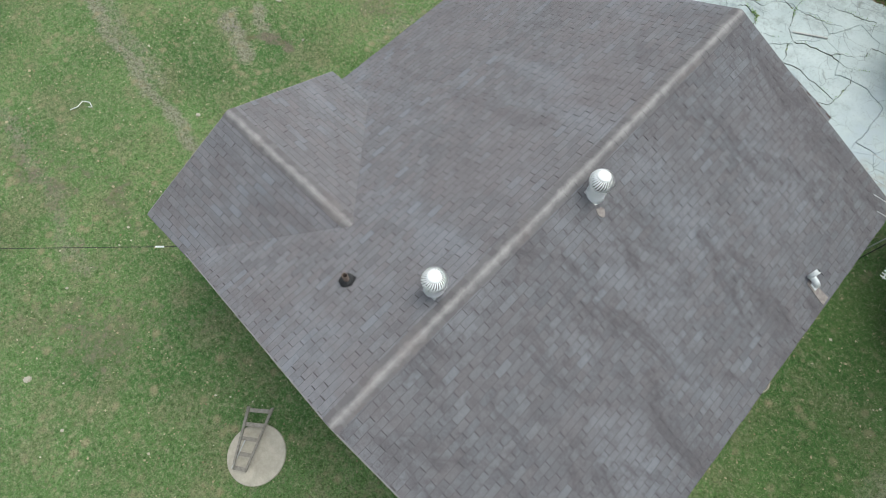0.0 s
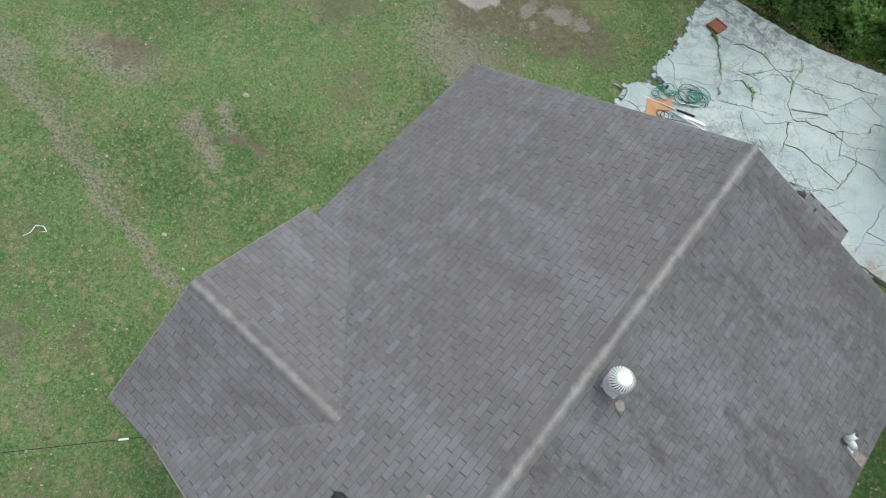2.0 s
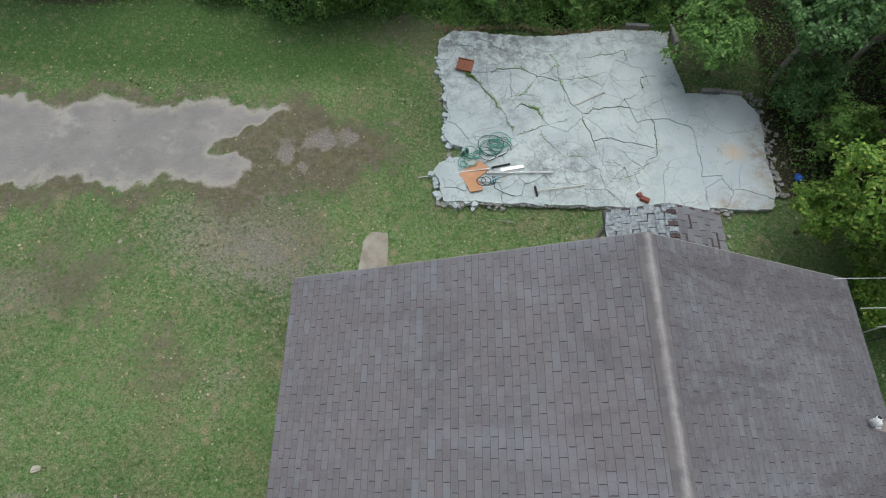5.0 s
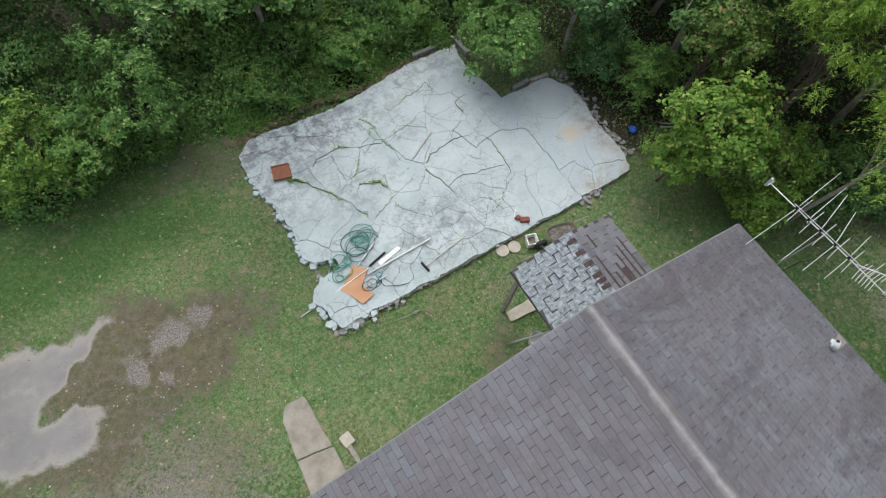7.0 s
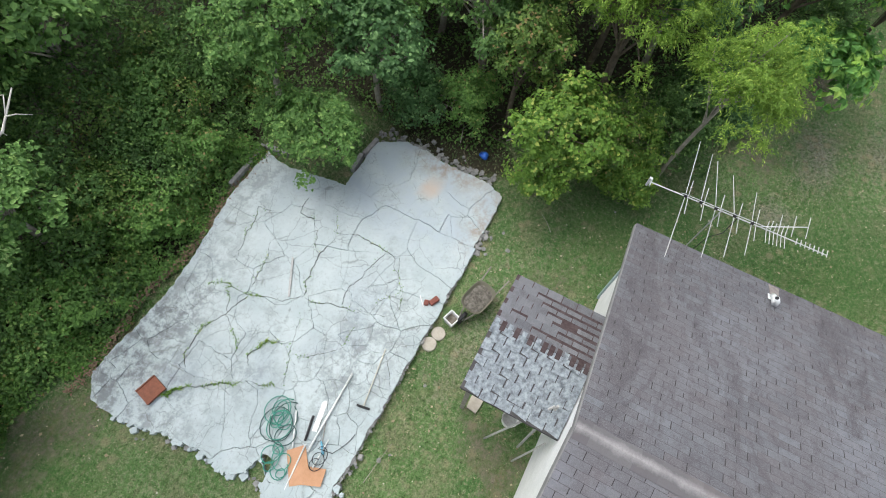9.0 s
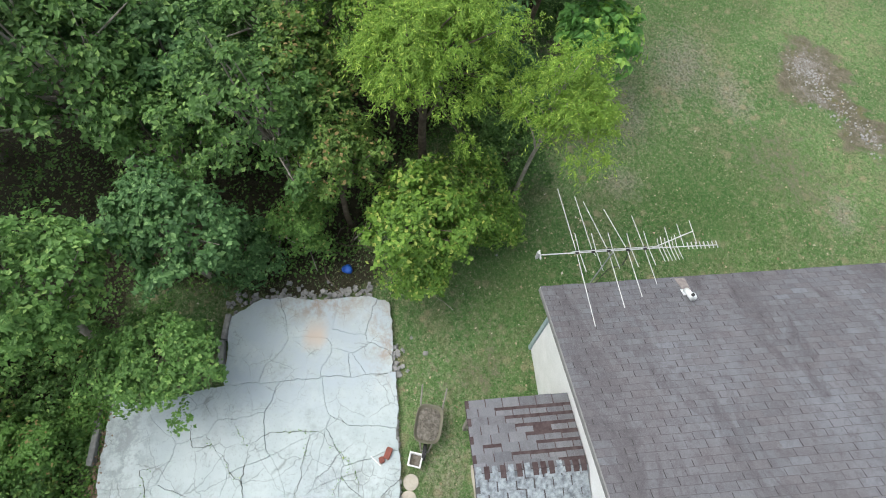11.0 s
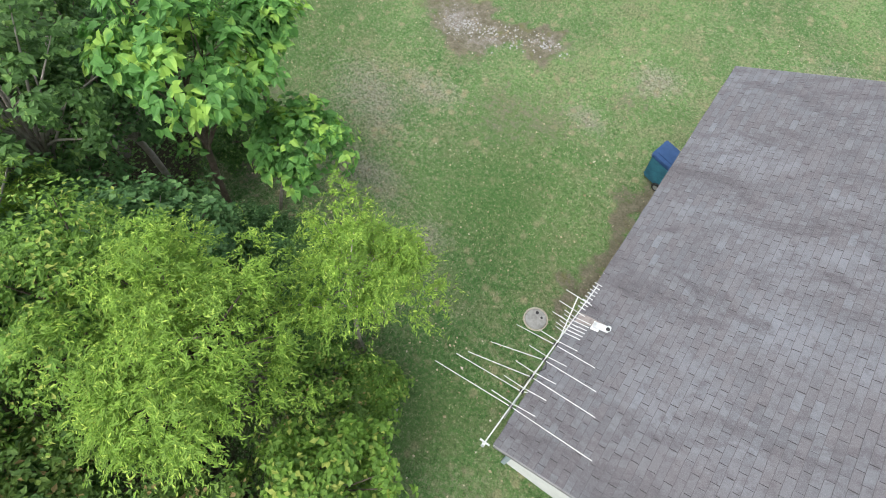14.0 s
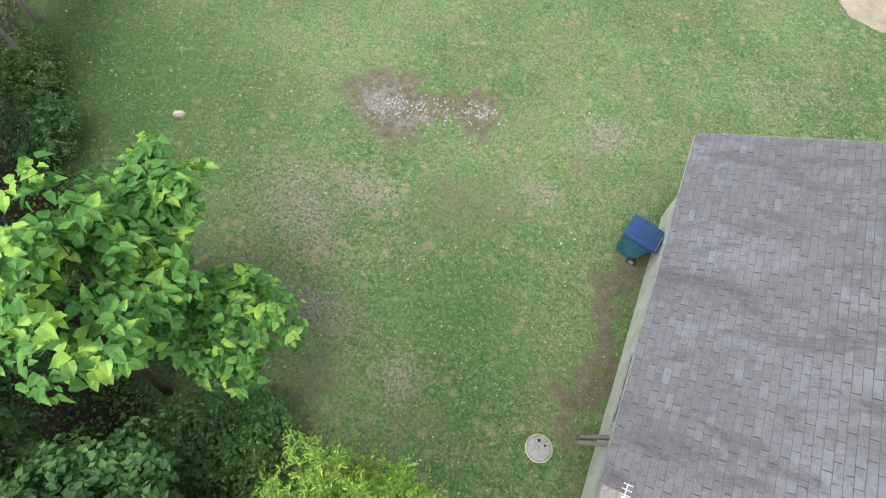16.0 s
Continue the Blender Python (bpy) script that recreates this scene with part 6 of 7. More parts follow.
def ladder():
    t = thing("stepladder", "old grey wooden stepladder lying on the concrete cover", "ladder", (0, 0, 0))
    top, foot = (Vector((-3.93, -2.04, 0)), Vector((-3.52, -1.70, 0))), (Vector((-3.16, -3.07, 0)), Vector((-2.92, -2.92, 0)))
    for k in (0, 1):
        for z, s in ((0.15, 0.0), (0.25, 0.05)):
            a, b = top[k] + Vector((s, s, z)), foot[k] + Vector((s, s * 0.4, z))
            d = b - a
            m = Matrix.Rotation(math.atan2(d.y, d.x), 4, 'Z')
            part("rail", Geo().box((a + b) / 2, (d.length, 0.025, 0.05), m), GREY_WOOD, t, bevel=0.004)
    for f in (0.06, 0.29, 0.52, 0.76, 0.98):
        a, b = top[0].lerp(foot[0], f), top[1].lerp(foot[1], f)
        d = b - a
        m = Matrix.Rotation(math.atan2(d.y, d.x), 4, 'Z')
        part("step", Geo().box((a + b) / 2 + Vector((0, 0, 0.16)), (d.length, 0.085, 0.022), m), GREY_WOOD, t, bevel=0.003)
    part("brace", Geo().tube([foot[0] + Vector((0, 0, .18)), top[0].lerp(foot[0], .55) + Vector((0.12, 0.1, .24))], 0.012, 6), GALV, t)


ladder()

cover = thing("septic_cover", "round grey concrete septic cover flush with the grass", "concrete cover", (3.93, 6.33, 0))
part("ring", Geo().lathe([(0.29, -0.05), (0.295, 0.035), (0.27, 0.05), (0.262, 0.03), (0.262, -0.03)], seg=40, cap=False), PAD_CONCRETE, cover)
part("lid", Geo().lathe([(0.255, -0.03), (0.252, 0.038), (0.24, 0.045), (0.02, 0.048)], seg=40), RUBBLE, cover)
part("lifting_hole", Geo().lathe([(0.04, 0.03), (0.04, 0.052), (0.01, 0.052)], (0.05, -0.15, 0), 14), DARK, cover)
part("lifting_hole", Geo().lathe([(0.03, 0.03), (0.03, 0.052), (0.01, 0.052)], (-0.10, -0.10, 0), 14), DARK, cover)


def wheelie_bin():
    t = thing("wheelie_bin", "blue wheeled refuse bin with closed lid against the wall", "refuse bin", (3.5, 0.95, 0), 96)
    t.matrix_basis = pose(3.47, 0.98, 0.035, -8, 0, 78)
    lo, hi = (0.46, 0.50), (0.62, 0.72)
    pts = [(sx * s[0] / 2, sy * s[1] / 2 + oy, z) for s, z, oy in ((lo, 0.07, 0.03), (hi, 0.98, 0.0)) for sx, sy in ((-1, -1), (1, -1), (1, 1), (-1, 1))]
    part("body", Geo().add(pts, [(3, 2, 1, 0), (4, 5, 6, 7), (0, 1, 5, 4), (1, 2, 6, 5), (2, 3, 7, 6), (3, 0, 4, 7)]), BIN_TEAL, t, "faded teal tapered body", bevel=0.04)
    part("rim", Geo().box((0, 0, 0.97), (0.66, 0.76, 0.05)), BIN_BLUE, t, bevel=0.015)
    lid = part("lid", Geo().prism([(-0.33, -0.40), (0.33, -0.40), (0.33, 0.40), (-0.33, 0.40)], 1.0, lambda x, y: 1.04 + 0.02 * (y > 0)), BIN_BLUE, t, "navy blue lid", bevel=0.03)
    part("lid_rib", Geo().box((0, -0.06, 1.06), (0.42, 0.5, 0.025)), BIN_BLUE, lid, bevel=0.012)
    part("handle", Geo().tube([(-0.26, 0.40, 0.96), (-0.26, 0.47, 1.0), (0.26, 0.47, 1.0), (0.26, 0.40, 0.96)], 0.018, 8), BIN_BLUE, t, smooth=True)
    part("axle", Geo().tube([(-0.28, 0.27, 0.12), (0.28, 0.27, 0.12)], 0.012, 8), BLACK_STEEL, t)
    for sx in (-1, 1):
        w = part("wheel", Geo().tube([(sx * 0.25, 0.27, 0.13), (sx * 0.31, 0.27, 0.13)], 0.13, 22), DARK, t, "black rubber wheel", bevel=0.012)
        part("hub", Geo().tube([(sx * 0.305, 0.27, 0.13), (sx * 0.318, 0.27, 0.13)], 0.07, 16), GALV, w)


wheelie_bin()


def wheelbarrow():
    t = thing("wheelbarrow", "rusty wheelbarrow full of wet leaf mould", "wheelbarrow", (1.27, 11.95, 0), -14)
    bm_pts = []
    prof = [(0.28, 0.19, 0.22), (0.385, 0.28, 0.46), (0.40, 0.295, 0.47), (0.375, 0.27, 0.44), (0.32, 0.225, 0.36)]
    n = 28
    for rx, ry, z in prof:
        for j in range(n):
            a = 2 * math.pi * j / n
            ca, sa = math.cos(a), math.sin(a)
            q = (abs(ca) ** 4 + abs(sa) ** 4) ** -0.25
            bm_pts.append((rx * ca * q, ry * sa * q, z))
    k = len(prof)
    g = Geo().add(bm_pts, [(i * n + j, i * n + (j + 1) % n, (i + 1) * n + (j + 1) % n, (i + 1) * n + j) for i in range(k - 1) for j in range(n)] + [tuple(range(n - 1, -1, -1))])
    part("tray", g, plain("dull_green_steel", (0.20, 0.20, 0.15), (0.16, 0.14, 0.10), 9, 0.6), t, "dull green steel tray", smooth=True)
    heap = Geo()
    rows, V = 7, []
    for i in range(rows):
        f = i / (rows - 1)
        for j in range(n):
            a = 2 * math.pi * j / n
            q = (abs(math.cos(a)) ** 4 + abs(math.sin(a)) ** 4) ** -0.25
            x, y = 0.335 * (1 - f) * math.cos(a) * q, 0.235 * (1 - f) * math.sin(a) * q
            V.append((x, y, 0.39 + 0.06 * f + 0.07 * fuzz(x, y, 9.0, 4.0)))
    heap.add(V, [(i * n + j, i * n + (j + 1) % n, (i + 1) * n + (j + 1) % n, (i + 1) * n + j) for i in range(rows - 1) for j in range(n)])
    part("load", heap, plain("dark_leaf_mould", (0.10, 0.09, 0.072), (0.31, 0.29, 0.25), 13, 0.95, 0, 0.2, 0.8, 0.02), t, "wet dark leaf mould", smooth=True)
    for sy in (-1, 1):
        part("handle", Geo().tube([(-0.55, sy * 0.07, 0.16), (-0.2, sy * 0.18, 0.20), (0.4, sy * 0.24, 0.40), (0.78, sy * 0.27, 0.50)], 0.018, 8), GREY_WOOD, t, smooth=True)
        part("leg", Geo().tube([(0.28, sy * 0.2, 0.36), (0.33, sy * 0.22, 0.0)], 0.013, 6), BLACK_STEEL, t)
    w = part("wheel", Geo().tube([(-0.55, -0.04, 0.17), (-0.55, 0.04, 0.17)], 0.17, 20), DARK, t, "black rubber wheel", bevel=0.012)
    part("hub", Geo().tube([(-0.55, -0.045, 0.17), (-0.55, 0.045, 0.17)], 0.05, 12), GALV, w)


wheelbarrow()

tub = thing("planter_tub", "square white plastic tub with soil in it", "tub", (0.60, 12.28, 0), -18)
q = 0.145
part("tub", Geo().add([(-q * .8, -q * .8, 0), (q * .8, -q * .8, 0), (q * .8, q * .8, 0), (-q * .8, q * .8, 0), (-q, -q, .28), (q, -q, .28), (q, q, .28), (-q, q, .28), (-q * .82, -q * .82, .28), (q * .82, -q * .82, .28), (q * .82, q * .82, .28), (-q * .82, q * .82, .28), (-q * .7, -q * .7, .1), (q * .7, -q * .7, .1), (q * .7, q * .7, .1), (-q * .7, q * .7, .1)],
                      [(3, 2, 1, 0)] + [(i, (i + 1) % 4, 4 + (i + 1) % 4, 4 + i) for i in range(4)] + [(4 + i, 4 + (i + 1) % 4, 8 + (i + 1) % 4, 8 + i) for i in range(4)] + [(8 + i, 8 + (i + 1) % 4, 12 + (i + 1) % 4, 12 + i) for i in range(4)] + [(12, 13, 14, 15)]), PVC, tub, bevel=0.008)
part("soil", Geo().box((0, 0, 0.13), (0.225, 0.225, 0.03)), SOIL, tub)
for x, y, r in ((-0.13, 12.47, 0.17), (0.19, 12.40, 0.165)):
    solo("stepping_stone", Geo().lathe([(r, -0.02), (r, 0.035), (r * 0.93, 0.05), (0.01, 0.052)], seg=30), PAD_CONCRETE, "round pale concrete stepping stone beside the slab", "stepping stone", (x, y, 0), group="stepping stones")


def bucket():
    t = thing("bucket", "white plastic bucket of water on the porch floor", "bucket", (-0.80, 10.16, 0.0))
    part("bucket", Geo().lathe([(0.14, 0.0), (0.175, 0.36), (0.183, 0.36), (0.183, 0.38), (0.168, 0.38), (0.135, 0.04), (0.01, 0.04)], seg=28), PVC, t, smooth=False)
    part("handle", Geo().tube([(0.178 * math.cos(a), 0.178 * math.sin(a), 0.385) for a in np.linspace(0, math.pi, 12)], 0.004, 5), GALV, t)
    part("water", Geo().lathe([(0.155, 0.25), (0.01, 0.251)], seg=24), GALV, t)


bucket()
for a, b, r in (((-1.37, 10.46, 0.02), (-0.75, 9.76, 2.75), 0.022), ((-1.19, 9.76, 0.02), (-0.72, 9.71, 2.75), 0.028), ((-1.5, 9.75, 0.02), (-1.15, 9.5, 1.6), 0.02)):
    solo("pole", Geo().tube([Vector(a).lerp(Vector(b), k / 4) for k in range(5)], r, 8), PALE_TIMBER, "silvery weathered pole leaning against the porch roof", "pole", group="leaning poles", smooth=True)
for k, (y, x0) in enumerate(((5.75, 3.05), (5.9, 3.12))):
    solo("board", Geo().tube([(x0 + 0.12, y, 0.02), (WALL_E + 0.05, y + 0.05, 1.35)], 0.05, 4), GREY_WOOD, "dark weathered board leaning on the side wall", "board", group="leaning boards")

# on the slab
SZ = SLAB_Z + 0.012
rb = thing("rusty_plate", "square rusty steel plate lying on the slab", "metal plate", (-3.89, 17.15, SZ), -14)
part("plate", Geo().box((0, 0, 0.035), (0.46, 0.42, 0.05)), RUST, rb, bevel=0.006)
for dy in (-0.2, 0.2):
    part("edge_bar", Geo().box((0, dy, 0.07), (0.46, 0.03, 0.03)), RUST, rb)
solo("brick", Geo().box((0, 0, 0.05), (0.24, 0.13, 0.10)), RED_BRICK, "broken red brick on the slab edge", "brick", (0.78, 12.84, SZ), -25, bevel=0.012)
solo("brick", Geo().box((0, 0, 0.04), (0.13, 0.11, 0.08)), RED_BRICK, "broken red brick on the slab edge", "brick", (0.66, 12.98, SZ), 15, bevel=0.014)
solo("pvc_offcut", Geo().tube([(0.55, 13.0, SZ + 0.015), (0.75, 13.2, SZ + 0.015)], 0.012, 8), PVC, "short white plastic pipe offcut on the slab", "pipe")
solo("timber_strip", Geo().box((0, 0, 0.02), (1.0, 0.05, 0.03)), PALE_TIMBER, "grey weathered timber strip on the slab", "timber", (-0.31, 16.10, SZ), 29.6, bevel=0.004)
solo("cardboard_sheet", Geo().prism([(-3.53, 13.94), (-4.07, 13.51), (-3.92, 13.30), (-3.61, 13.35), (-3.26, 13.67)], SZ + 0.004, lambda x, y: SZ + 0.016 + 0.02 * math.sin(5 * x)), CARDBOARD, "flattened brown cardboard box on the slab", "cardboard", bevel=0.002)
solo("cardboard_sheet", Geo().prism([(-3.92, 13.29), (-3.78, 12.95), (-3.45, 13.03), (-3.57, 13.37)], SZ + 0.03, lambda x, y: SZ + 0.042 + 0.02 * math.sin(6 * y)), CARDBOARD, "flattened brown cardboard box on the slab", "cardboard", bevel=0.002)
for a, b, r, m_, lab in (((-5.15, 13.46, 0.03), (-3.25, 13.66, SZ + 0.07), 0.016, PVC, "long white pole reaching off the slab"), ((-3.35, 13.55, SZ + 0.05), (-1.56, 13.60, SZ + 0.05), 0.022, PVC, "long white telescopic pole"),
                         ((-3.44, 13.86, SZ + 0.03), (-2.78, 14.22, SZ + 0.03), 0.018, PVC, "short white pipe"), ((-3.56, 13.29, SZ + 0.03), (-2.95, 13.30, SZ + 0.03), 0.015, PVC, "short white pipe"),
                         ((-3.2, 13.72, SZ + 0.02), (-2.7, 13.85, SZ + 0.02), 0.028, DARK, "short black pipe"), ((-3.15, 13.35, SZ + 0.02), (-2.62, 13.58, SZ + 0.02), 0.010, GREY_WOOD, "thin wooden stick")):
    solo("pole", Geo().tube([a, b], r, 8), m_, lab + " lying on the slab", "pole", smooth=True)
solo("board", Geo().box((0, 0, 0.015), (0.62, 0.10, 0.022)), GALV, "pale narrow board lying on the slab", "board", (-2.65, 13.72, SZ), 12, bevel=0.003)
br = thing("push_broom", "push broom with a black head lying on the slab", "broom", (-2.05, 13.02, SZ), 10)
part("handle", Geo().tube([(0.0, 0, 0.05), (1.33, 0.0, 0.02)], 0.013, 8), plain("pale_handle", (0.62, 0.6, 0.5), (0.5, 0.47, 0.38), 12), br)
part("head", Geo().box((0, 0, 0.06), (0.035, 0.30, 0.04)), DARK, br, bevel=0.006)
part("bristles", Geo().box((-0.01, 0, 0.02), (0.03, 0.29, 0.04)), DARK, br)


def coils(name, label, cx, cy, loops, mat, r0, seed, spread):
    g = random.Random(seed)
    pts = []
    for i in range(loops * 16):
        a = i / 16 * 2 * math.pi
        w = i / (loops * 16)
        rr = r0 * (0.75 + 0.35 * math.sin(a * 0.37 + seed))
        pts.append((cx + spread[0] * math.sin(w * 7 + seed) + rr * math.cos(a), cy + spread[1] * math.cos(w * 5 + seed) + rr * 0.85 * math.sin(a), SZ + 0.02 + 0.05 * abs(math.sin(a * 0.6 + i * 0.11)) + 0.004 * g.random()))
    solo(name, Geo().tube(pts, 0.0105, 6), mat, label, "hose", smooth=True)


coils("garden_hose", "tangled bright green garden hose on the slab", -3.05, 14.45, 7, HOSE_GREEN, 0.30, 2, (0.12, 0.12))
coils("garden_hose", "loops of green garden hose beside the cardboard", -3.78, 13.98, 6, HOSE_GREEN, 0.22, 5, (0.18, 0.18))
coils("garden_hose", "dark green hose coil lying over the slab", -3.2, 14.3, 3, HOSE_DARK, 0.42, 8, (0.1, 0.15))
loop = [(-3.52 + 0.15 * math.cos(a) + 0.02 * a, 13.26 + 0.13 * math.sin(a), SZ + 0.065 + 0.004 * a) for a in np.linspace(0, 4.4 * math.pi, 44)]
loop += [(-3.2 + 0.6 * f, 13.12 - 0.24 * math.sin(f * 1.5), SZ + 0.05 * (1 - f) + 0.015) for f in np.linspace(0.1, 1, 12)]
solo("cable", Geo().tube(loop, 0.009, 6), DARK, "black cable looped over the cardboard", "cable", smooth=True)
solo("spray_nozzle", Geo().tube([(-3.25, 13.25, SZ + 0.03), (-3.05, 13.42, SZ + 0.03)], 0.03, 10, 0.018), plain("light_blue_plastic", (0.10, 0.42, 0.60), (0.3, 0.55, 0.65), 14), "light blue plastic hose nozzle on the slab", "nozzle", smooth=True)

for x, y, length, turn in ((2.15, 18.93, 0.68, 1), (1.42, 18.92, 0.72, -2), (2.52, 18.55, 0.62, 93), (3.25, 16.50, 0.55, 4), (3.85, 16.44, 0.6, -6)):
    solo("kerb_piece", Geo().box((0, 0, 0.10), (length, 0.12, 0.22)), RUBBLE, "mossy grey concrete kerb piece along the slab edge", "kerb", (x, y, 0), turn, "kerb pieces", bevel=0.012)

# broken concrete along the slab's edges, stones, twigs


def chunk(geo, x, y, z, s):
    m = Euler((rnd.uniform(-.4, .4), rnd.uniform(-.4, .4), rnd.uniform(0, 6))).to_matrix().to_4x4()
    pts = [Vector((i * s * rnd.uniform(.6, 1.1), j * s * rnd.uniform(.5, .9), k * s * rnd.uniform(.35, .6))) / 2 for k in (-1, 1) for i, j in ((-1, -1), (1, -1), (1, 1), (-1, 1))]
    geo.add([m.to_3x3() @ p + Vector((x, y, z)) for p in pts], [(3, 2, 1, 0), (4, 5, 6, 7), (0, 1, 5, 4), (1, 2, 6, 5), (2, 3, 7, 6), (3, 0, 4, 7)])


g = Geo()
for k in range(150):
    f = rnd.random()
    chunk(g, 4.55 + rnd.gauss(0, 0.12) - 0.1 * f, 13.1 + 3.4 * f, rnd.uniform(0.02, 0.09), rnd.uniform(0.05, 0.14))
for k in range(34):
    chunk(g, rnd.uniform(-4.7, -2.6), 12.64 + rnd.gauss(0, 0.05), rnd.uniform(0.02, 0.09), rnd.uniform(0.04, 0.14))
for k in range(70):
    chunk(g, rnd.uniform(2.4, 3.2), 12.62 + rnd.gauss(0, 0.11), rnd.uniform(0.02, 0.08), rnd.uniform(0.04, 0.13))
for k in range(26):
    f = rnd.random()
    chunk(g, -4.56 + 0.25 * math.sin(f * 5) + rnd.gauss(0, 0.07), 12.8 + 5.2 * f, rnd.uniform(0.0, 0.07), rnd.uniform(0.04, 0.13))
for k in range(330):
    x = rnd.uniform(-4.5, 2.3)
    chunk(g, x, 12.685 - 0.011 * (x + 3.4) + rnd.gauss(0, 0.018), rnd.uniform(0.05, 0.11), rnd.uniform(0.04, 0.10))
solo("rubble", g, RUBBLE, "broken concrete rubble along the slab edge", "rubble", kind="stuff")
for x, y, s in ((-2.8, 12.2, 0.12), (-2.6, 12.05, 0.08), (-4.9, 12.0, 0.09), (-4.55, 11.6, 0.08), (-1.0, 12.1, 0.09), (-11.25, 1.9, 0.13), (-10.6, 2.06, 0.08), (-11.2, 5.7, 0.09), (-12.5, 11.45, 0.12), (-12.98, 6.23, 0.2), (-8.09, -5.2, 0.19), (-6.53, -5.23, 0.12), (16.24, 1.89, 0.34), (-9.4, -3.4, 0.08), (2.9, 11.9, 0.14), (3.3, 12.2, 0.10), (5.3, 9.9, 0.07)):
    g = Geo()
    chunk(g, 0, 0, s * 0.12, s)
    solo("stone", g, RUBBLE if -6 < x < 15 else PAD_CONCRETE, "pale rounded stone in the grass", "stone", (x, y, 0), group="stones", bevel=s * 0.14)
g = Geo()
for k in range(520):
    f = rnd.random() ** 1.5
    chunk(g, 11.3 - 3.3 * f + rnd.gauss(0, 0.34), -0.7 - 1.0 * f + rnd.gauss(0, 0.32 - 0.15 * f), 0.012, rnd.choice((0.015, 0.02, 0.025, 0.035, 0.06)))
for k in range(70):
    chunk(g, rnd.gauss(-8.2, 1.1), rnd.gauss(13.6, 0.8), 0.010, rnd.uniform(0.02, 0.045))
solo("gravel", g, plain("pale_pebbles", (0.46, 0.455, 0.44), (0.25, 0.24, 0.22), 6, 0.95), "loose pale gravel on bare soil", "gravel", kind="stuff")
solo("cord", Geo().tube([(-13.98, -0.5, 0.05), (-13.9, -0.3, 0.07), (-13.98, -0.1, 0.06), (-13.8, 0.02, 0.06), (-13.62, -0.02, 0.05), (-13.7, -0.1, 0.05)], 0.014, 6), PVC, "white plastic cord lying in the grass", "cord", smooth=True)
for a, b in (((-3.32, 12.26), (-2.4, 12.13)), ((-5.9, 15.2), (-5.6, 15.0)), ((3.9, 11.15), (4.3, 11.6)), ((-9.6, 10.2), (-9.2, 10.0))):
    solo("twig", Geo().tube([(a[0], a[1], 0.04), ((a[0] + b[0]) / 2 + 0.03, (a[1] + b[1]) / 2, 0.06), (b[0], b[1], 0.04)], 0.010, 5, 0.004), PALE_BARK, "dry pale twig on the grass", "twig", group="twigs")
for i in range(16):
    x, y = rnd.uniform(5.5, 6.6), rnd.uniform(13.2, 16.2)
    a = rnd.uniform(0, 6.28)
    l = rnd.uniform(0.5, 1.3)
    solo("dead_branch", Geo().tube([(x, y, 0.06), (x + l * .5 * math.cos(a), y + l * .5 * math.sin(a), 0.2), (x + l * math.cos(a + .3), y + l * math.sin(a + .3), rnd.uniform(0.1, 0.5))], 0.022, 6, 0.008), PALE_BARK if i % 2 else BARK, "dry dead branch in the brush pile", "branch", group="dead branches", smooth=True)
g = Geo().lathe([(0.02, 0.01), (0.11, 0.03), (0.14, 0.08), (0.09, 0.13), (0.03, 0.15)], seg=12)
g.v = [(x * (1 + .4 * fuzz(x, y, 6, z * 9)), y * (1 + .4 * fuzz(x, y, 7, z * 8)), z) for x, y, z in g.v]
solo("plastic_sack", g, TRASH_BLUE, "crumpled blue plastic sack in the brush", "sack", (5.15, 13.65, 0.03), smooth=True)
solo("sand_patch", Geo().prism(wobble([(-8, -16), (-2.2, -16), (-0.6, -11.2), (-0.9, -10.2), (-1.7, -9.75), (-2.6, -9.8), (-4.5, -11), (-8, -12)], 0.2, 0.2), -0.04, 0.025), SAND, "bare patch of pale sand beyond the lawn", "sand", kind="structure")

# ---- grass blades and fallen leaves ----


def on_lawn(X, Y):
    ok = woods(X, Y) < 0.55
    ok &= ~((X > -7.2) & (X < 2.9) & (Y > -0.4) & (Y < 9.5))
    ok &= ~((X > -4.6) & (X < 4.4) & (Y > 12.7) & (Y < 18.5) & ~((X > 2.3) & (Y > 16.4)))
    ok &= (X + 3.03) ** 2 + (Y + 2.56) ** 2 > 0.62 ** 2
    ok &= (X - 3.93) ** 2 + (Y - 6.33) ** 2 > 0.28 ** 2
    ok &= ~((X > -6.6) & (X < -5.8) & (Y > 9.4) & (Y < 11.75))
    return ok


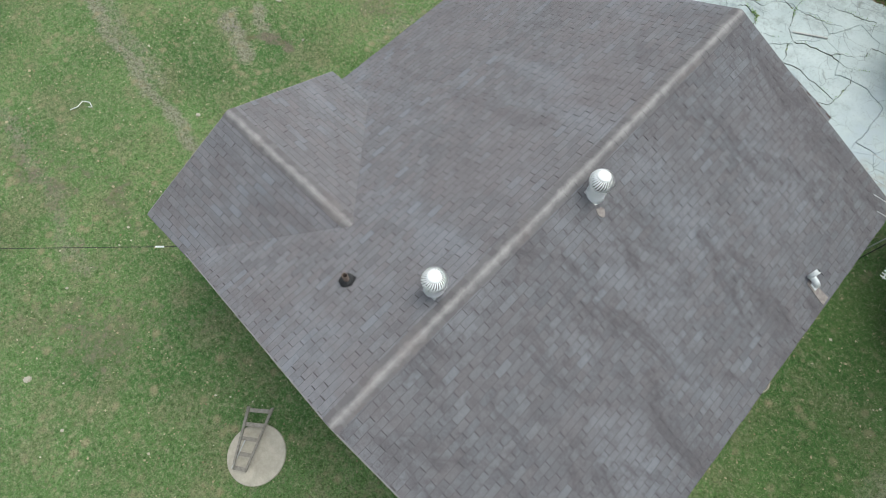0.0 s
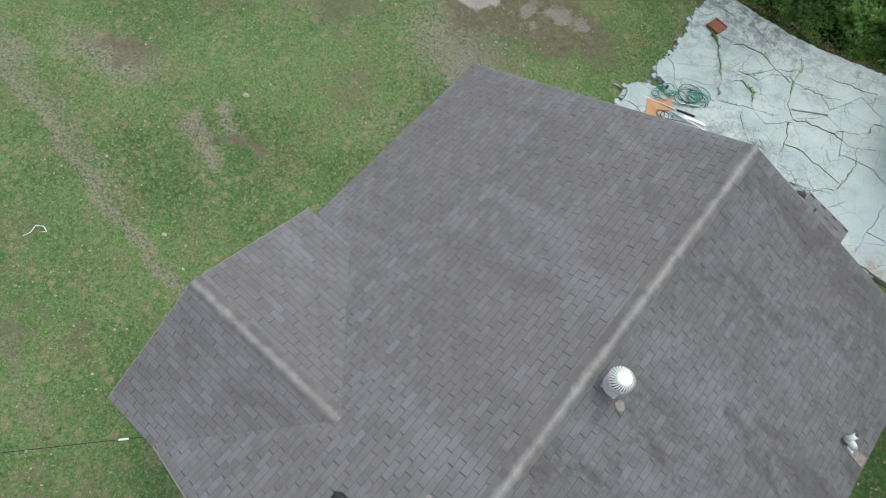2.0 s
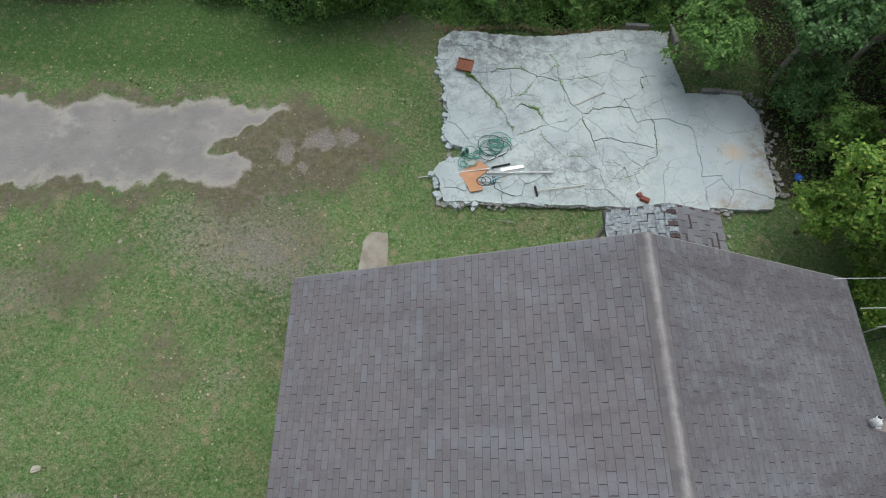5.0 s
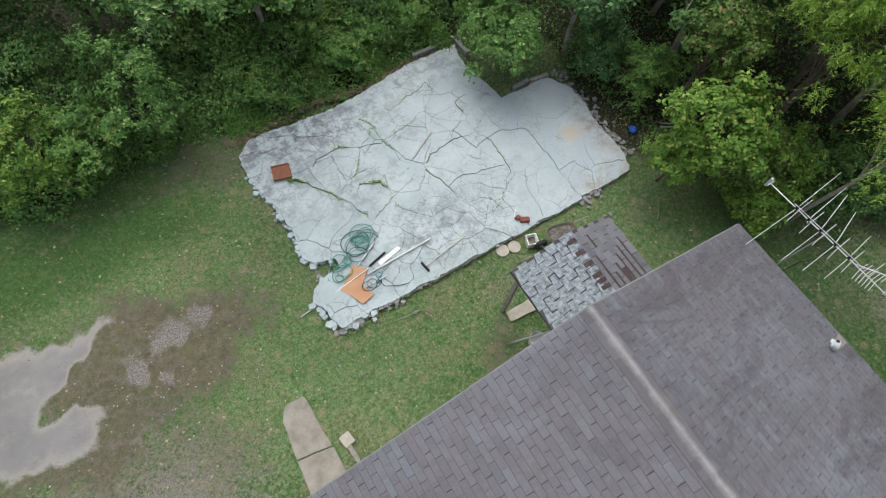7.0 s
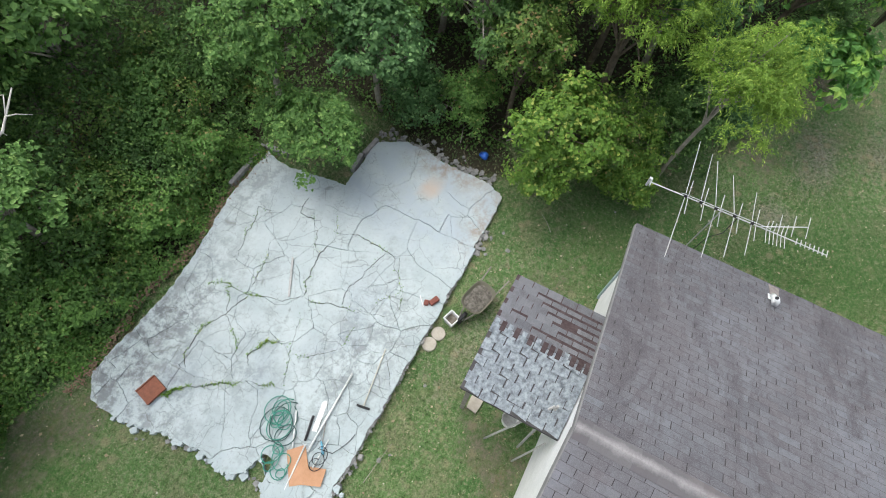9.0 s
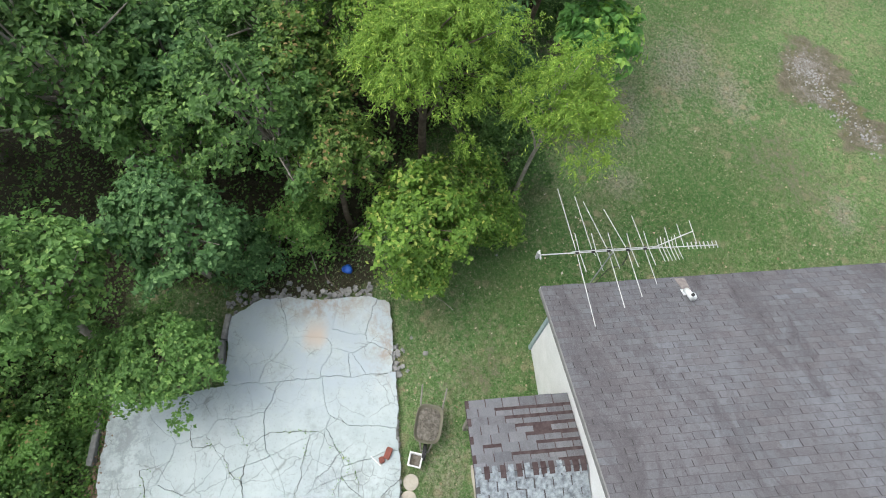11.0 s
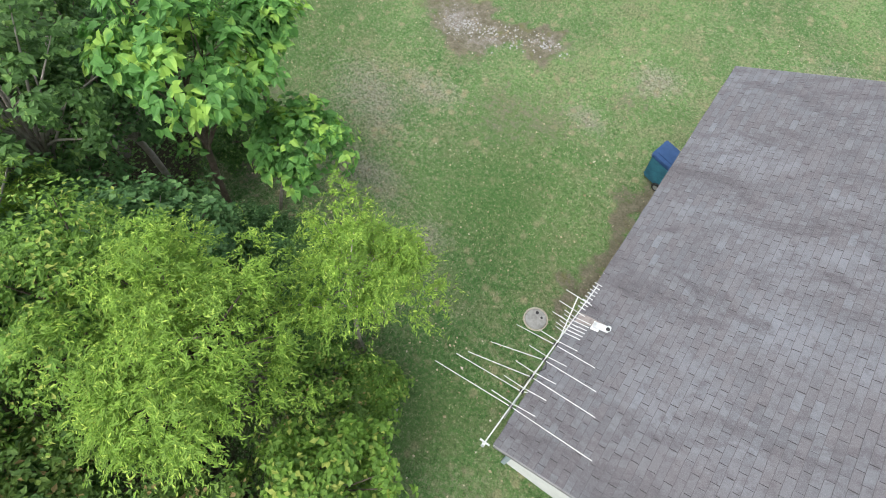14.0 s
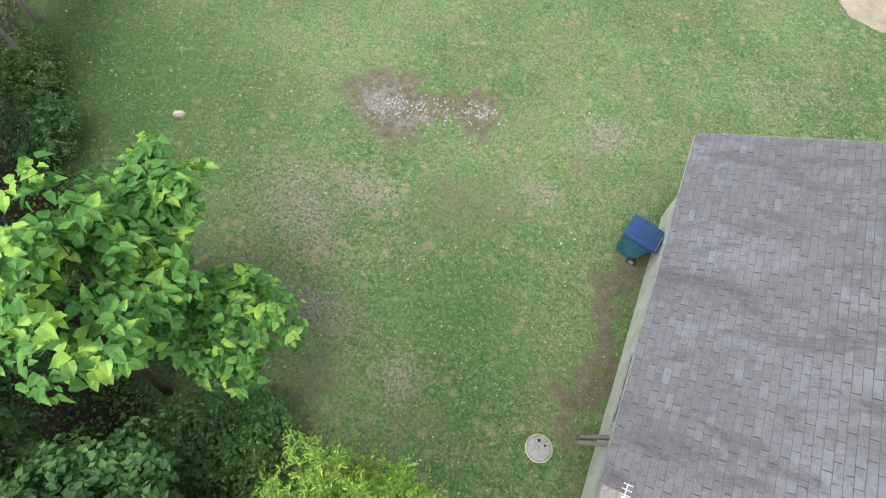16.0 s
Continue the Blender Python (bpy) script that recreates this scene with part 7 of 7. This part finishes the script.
def grass():
    n = 260000
    X, Y = rng.uniform(-21, 22, n), rng.uniform(-12, 20, n)
    thin = np.sin(X * 1.7 + np.sin(Y * 1.3) * 2) * np.sin(Y * 1.9 + np.cos(X * 1.1) * 2)
    ok = on_lawn(X, Y) & (rng.random(n) < (0.66 + 0.34 * thin) * (1.0 - np.clip(1.2 * np.maximum.reduce([soil_field(X, Y), gravel_field(X, Y), drive_field(X, Y), 0.6 * worn_field(X, Y)]), 0, 0.97)))
    X, Y = X[ok], Y[ok]
    n = len(X)
    V, T = [], []
    for b in range(3):
        a = rng.uniform(0, 2 * math.pi, n)
        h = rng.uniform(0.025, 0.075, n)
        lean = rng.uniform(0.02, 0.07, n)
        w = rng.uniform(0.004, 0.009, n)
        ox, oy = rng.normal(0, 0.02, n), rng.normal(0, 0.02, n)
        p0 = np.stack([X + ox - w * np.sin(a), Y + oy + w * np.cos(a), np.zeros(n) - 0.01], 1)
        p1 = np.stack([X + ox + w * np.sin(a), Y + oy - w * np.cos(a), np.zeros(n) - 0.01], 1)
        p2 = np.stack([X + ox + lean * np.cos(a), Y + oy + lean * np.sin(a), h], 1)
        V.append(np.stack([p0, p1, p2], 1).reshape(-1, 3))
    V = np.concatenate(V)
    T = np.arange(len(V)).reshape(-1, 3)
    tagged(soup("grass", V, T, BLADES), "short patchy mown grass with dry blades", "grass", kind="stuff")


grass()


def fallen_leaves():
    n = 42000
    X, Y = rng.uniform(-21, 22, n), rng.uniform(-12, 20, n)
    dens = np.where(X > 3, 0.38, 0.46) * (0.55 + 0.45 * np.sin(1.3 * X + 2 * np.sin(0.9 * Y)) * np.sin(1.1 * Y))
    ok = on_lawn(X, Y) & (rng.random(n) < dens) & (drive_field(X, Y) < 0.3)
    P = np.stack([X[ok], Y[ok], rng.uniform(0.03, 0.06, ok.sum())], 1)
    N = rng.normal(size=P.shape) * 0.35 + np.array([0, 0, 1.0])
    V, T = leaf_arrays(P, N, 0.045 + 0.035 * rng.random(len(P)) ** 3, 0.8, 0.5)
    tagged(soup("fallen_leaves", V, T, LITTER), "scattered dry tan leaves on the lawn", "leaves", kind="stuff")


fallen_leaves()

# ---- shingles, last because they are many ----
lay(roof_west, (RX, SOUTH, RZ), (0, 1, 0), (-1, 0, -PITCH_W), NORTH - SOUTH, run_w, above_wing, lambda u, d: 5.0 < u < 10.2 and 0.15 < d < 2.75)
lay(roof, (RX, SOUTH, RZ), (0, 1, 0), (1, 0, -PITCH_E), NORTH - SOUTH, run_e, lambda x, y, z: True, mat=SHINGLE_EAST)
w_run = W_HALF * math.hypot(1, W_PITCH) + 0.03
lay(roof_wing, (W_RAKE, WY, WZ), (1, 0, 0), (0, -1, -W_PITCH), W_X1 - W_RAKE + 0.3, w_run, above_main)
lay(roof_wing, (W_RAKE, WY, WZ), (1, 0, 0), (0, 1, -W_PITCH), W_X1 - W_RAKE + 0.3, w_run, above_main)
ridge(roof_west, (RX, SOUTH - 0.01, RZ + 0.012), (0, 1, 0), NORTH - SOUTH - 0.06)
ridge(roof_wing, (W_RAKE - 0.01, WY, WZ + 0.012), (1, 0, 0), W_X1 - W_RAKE + 0.05)
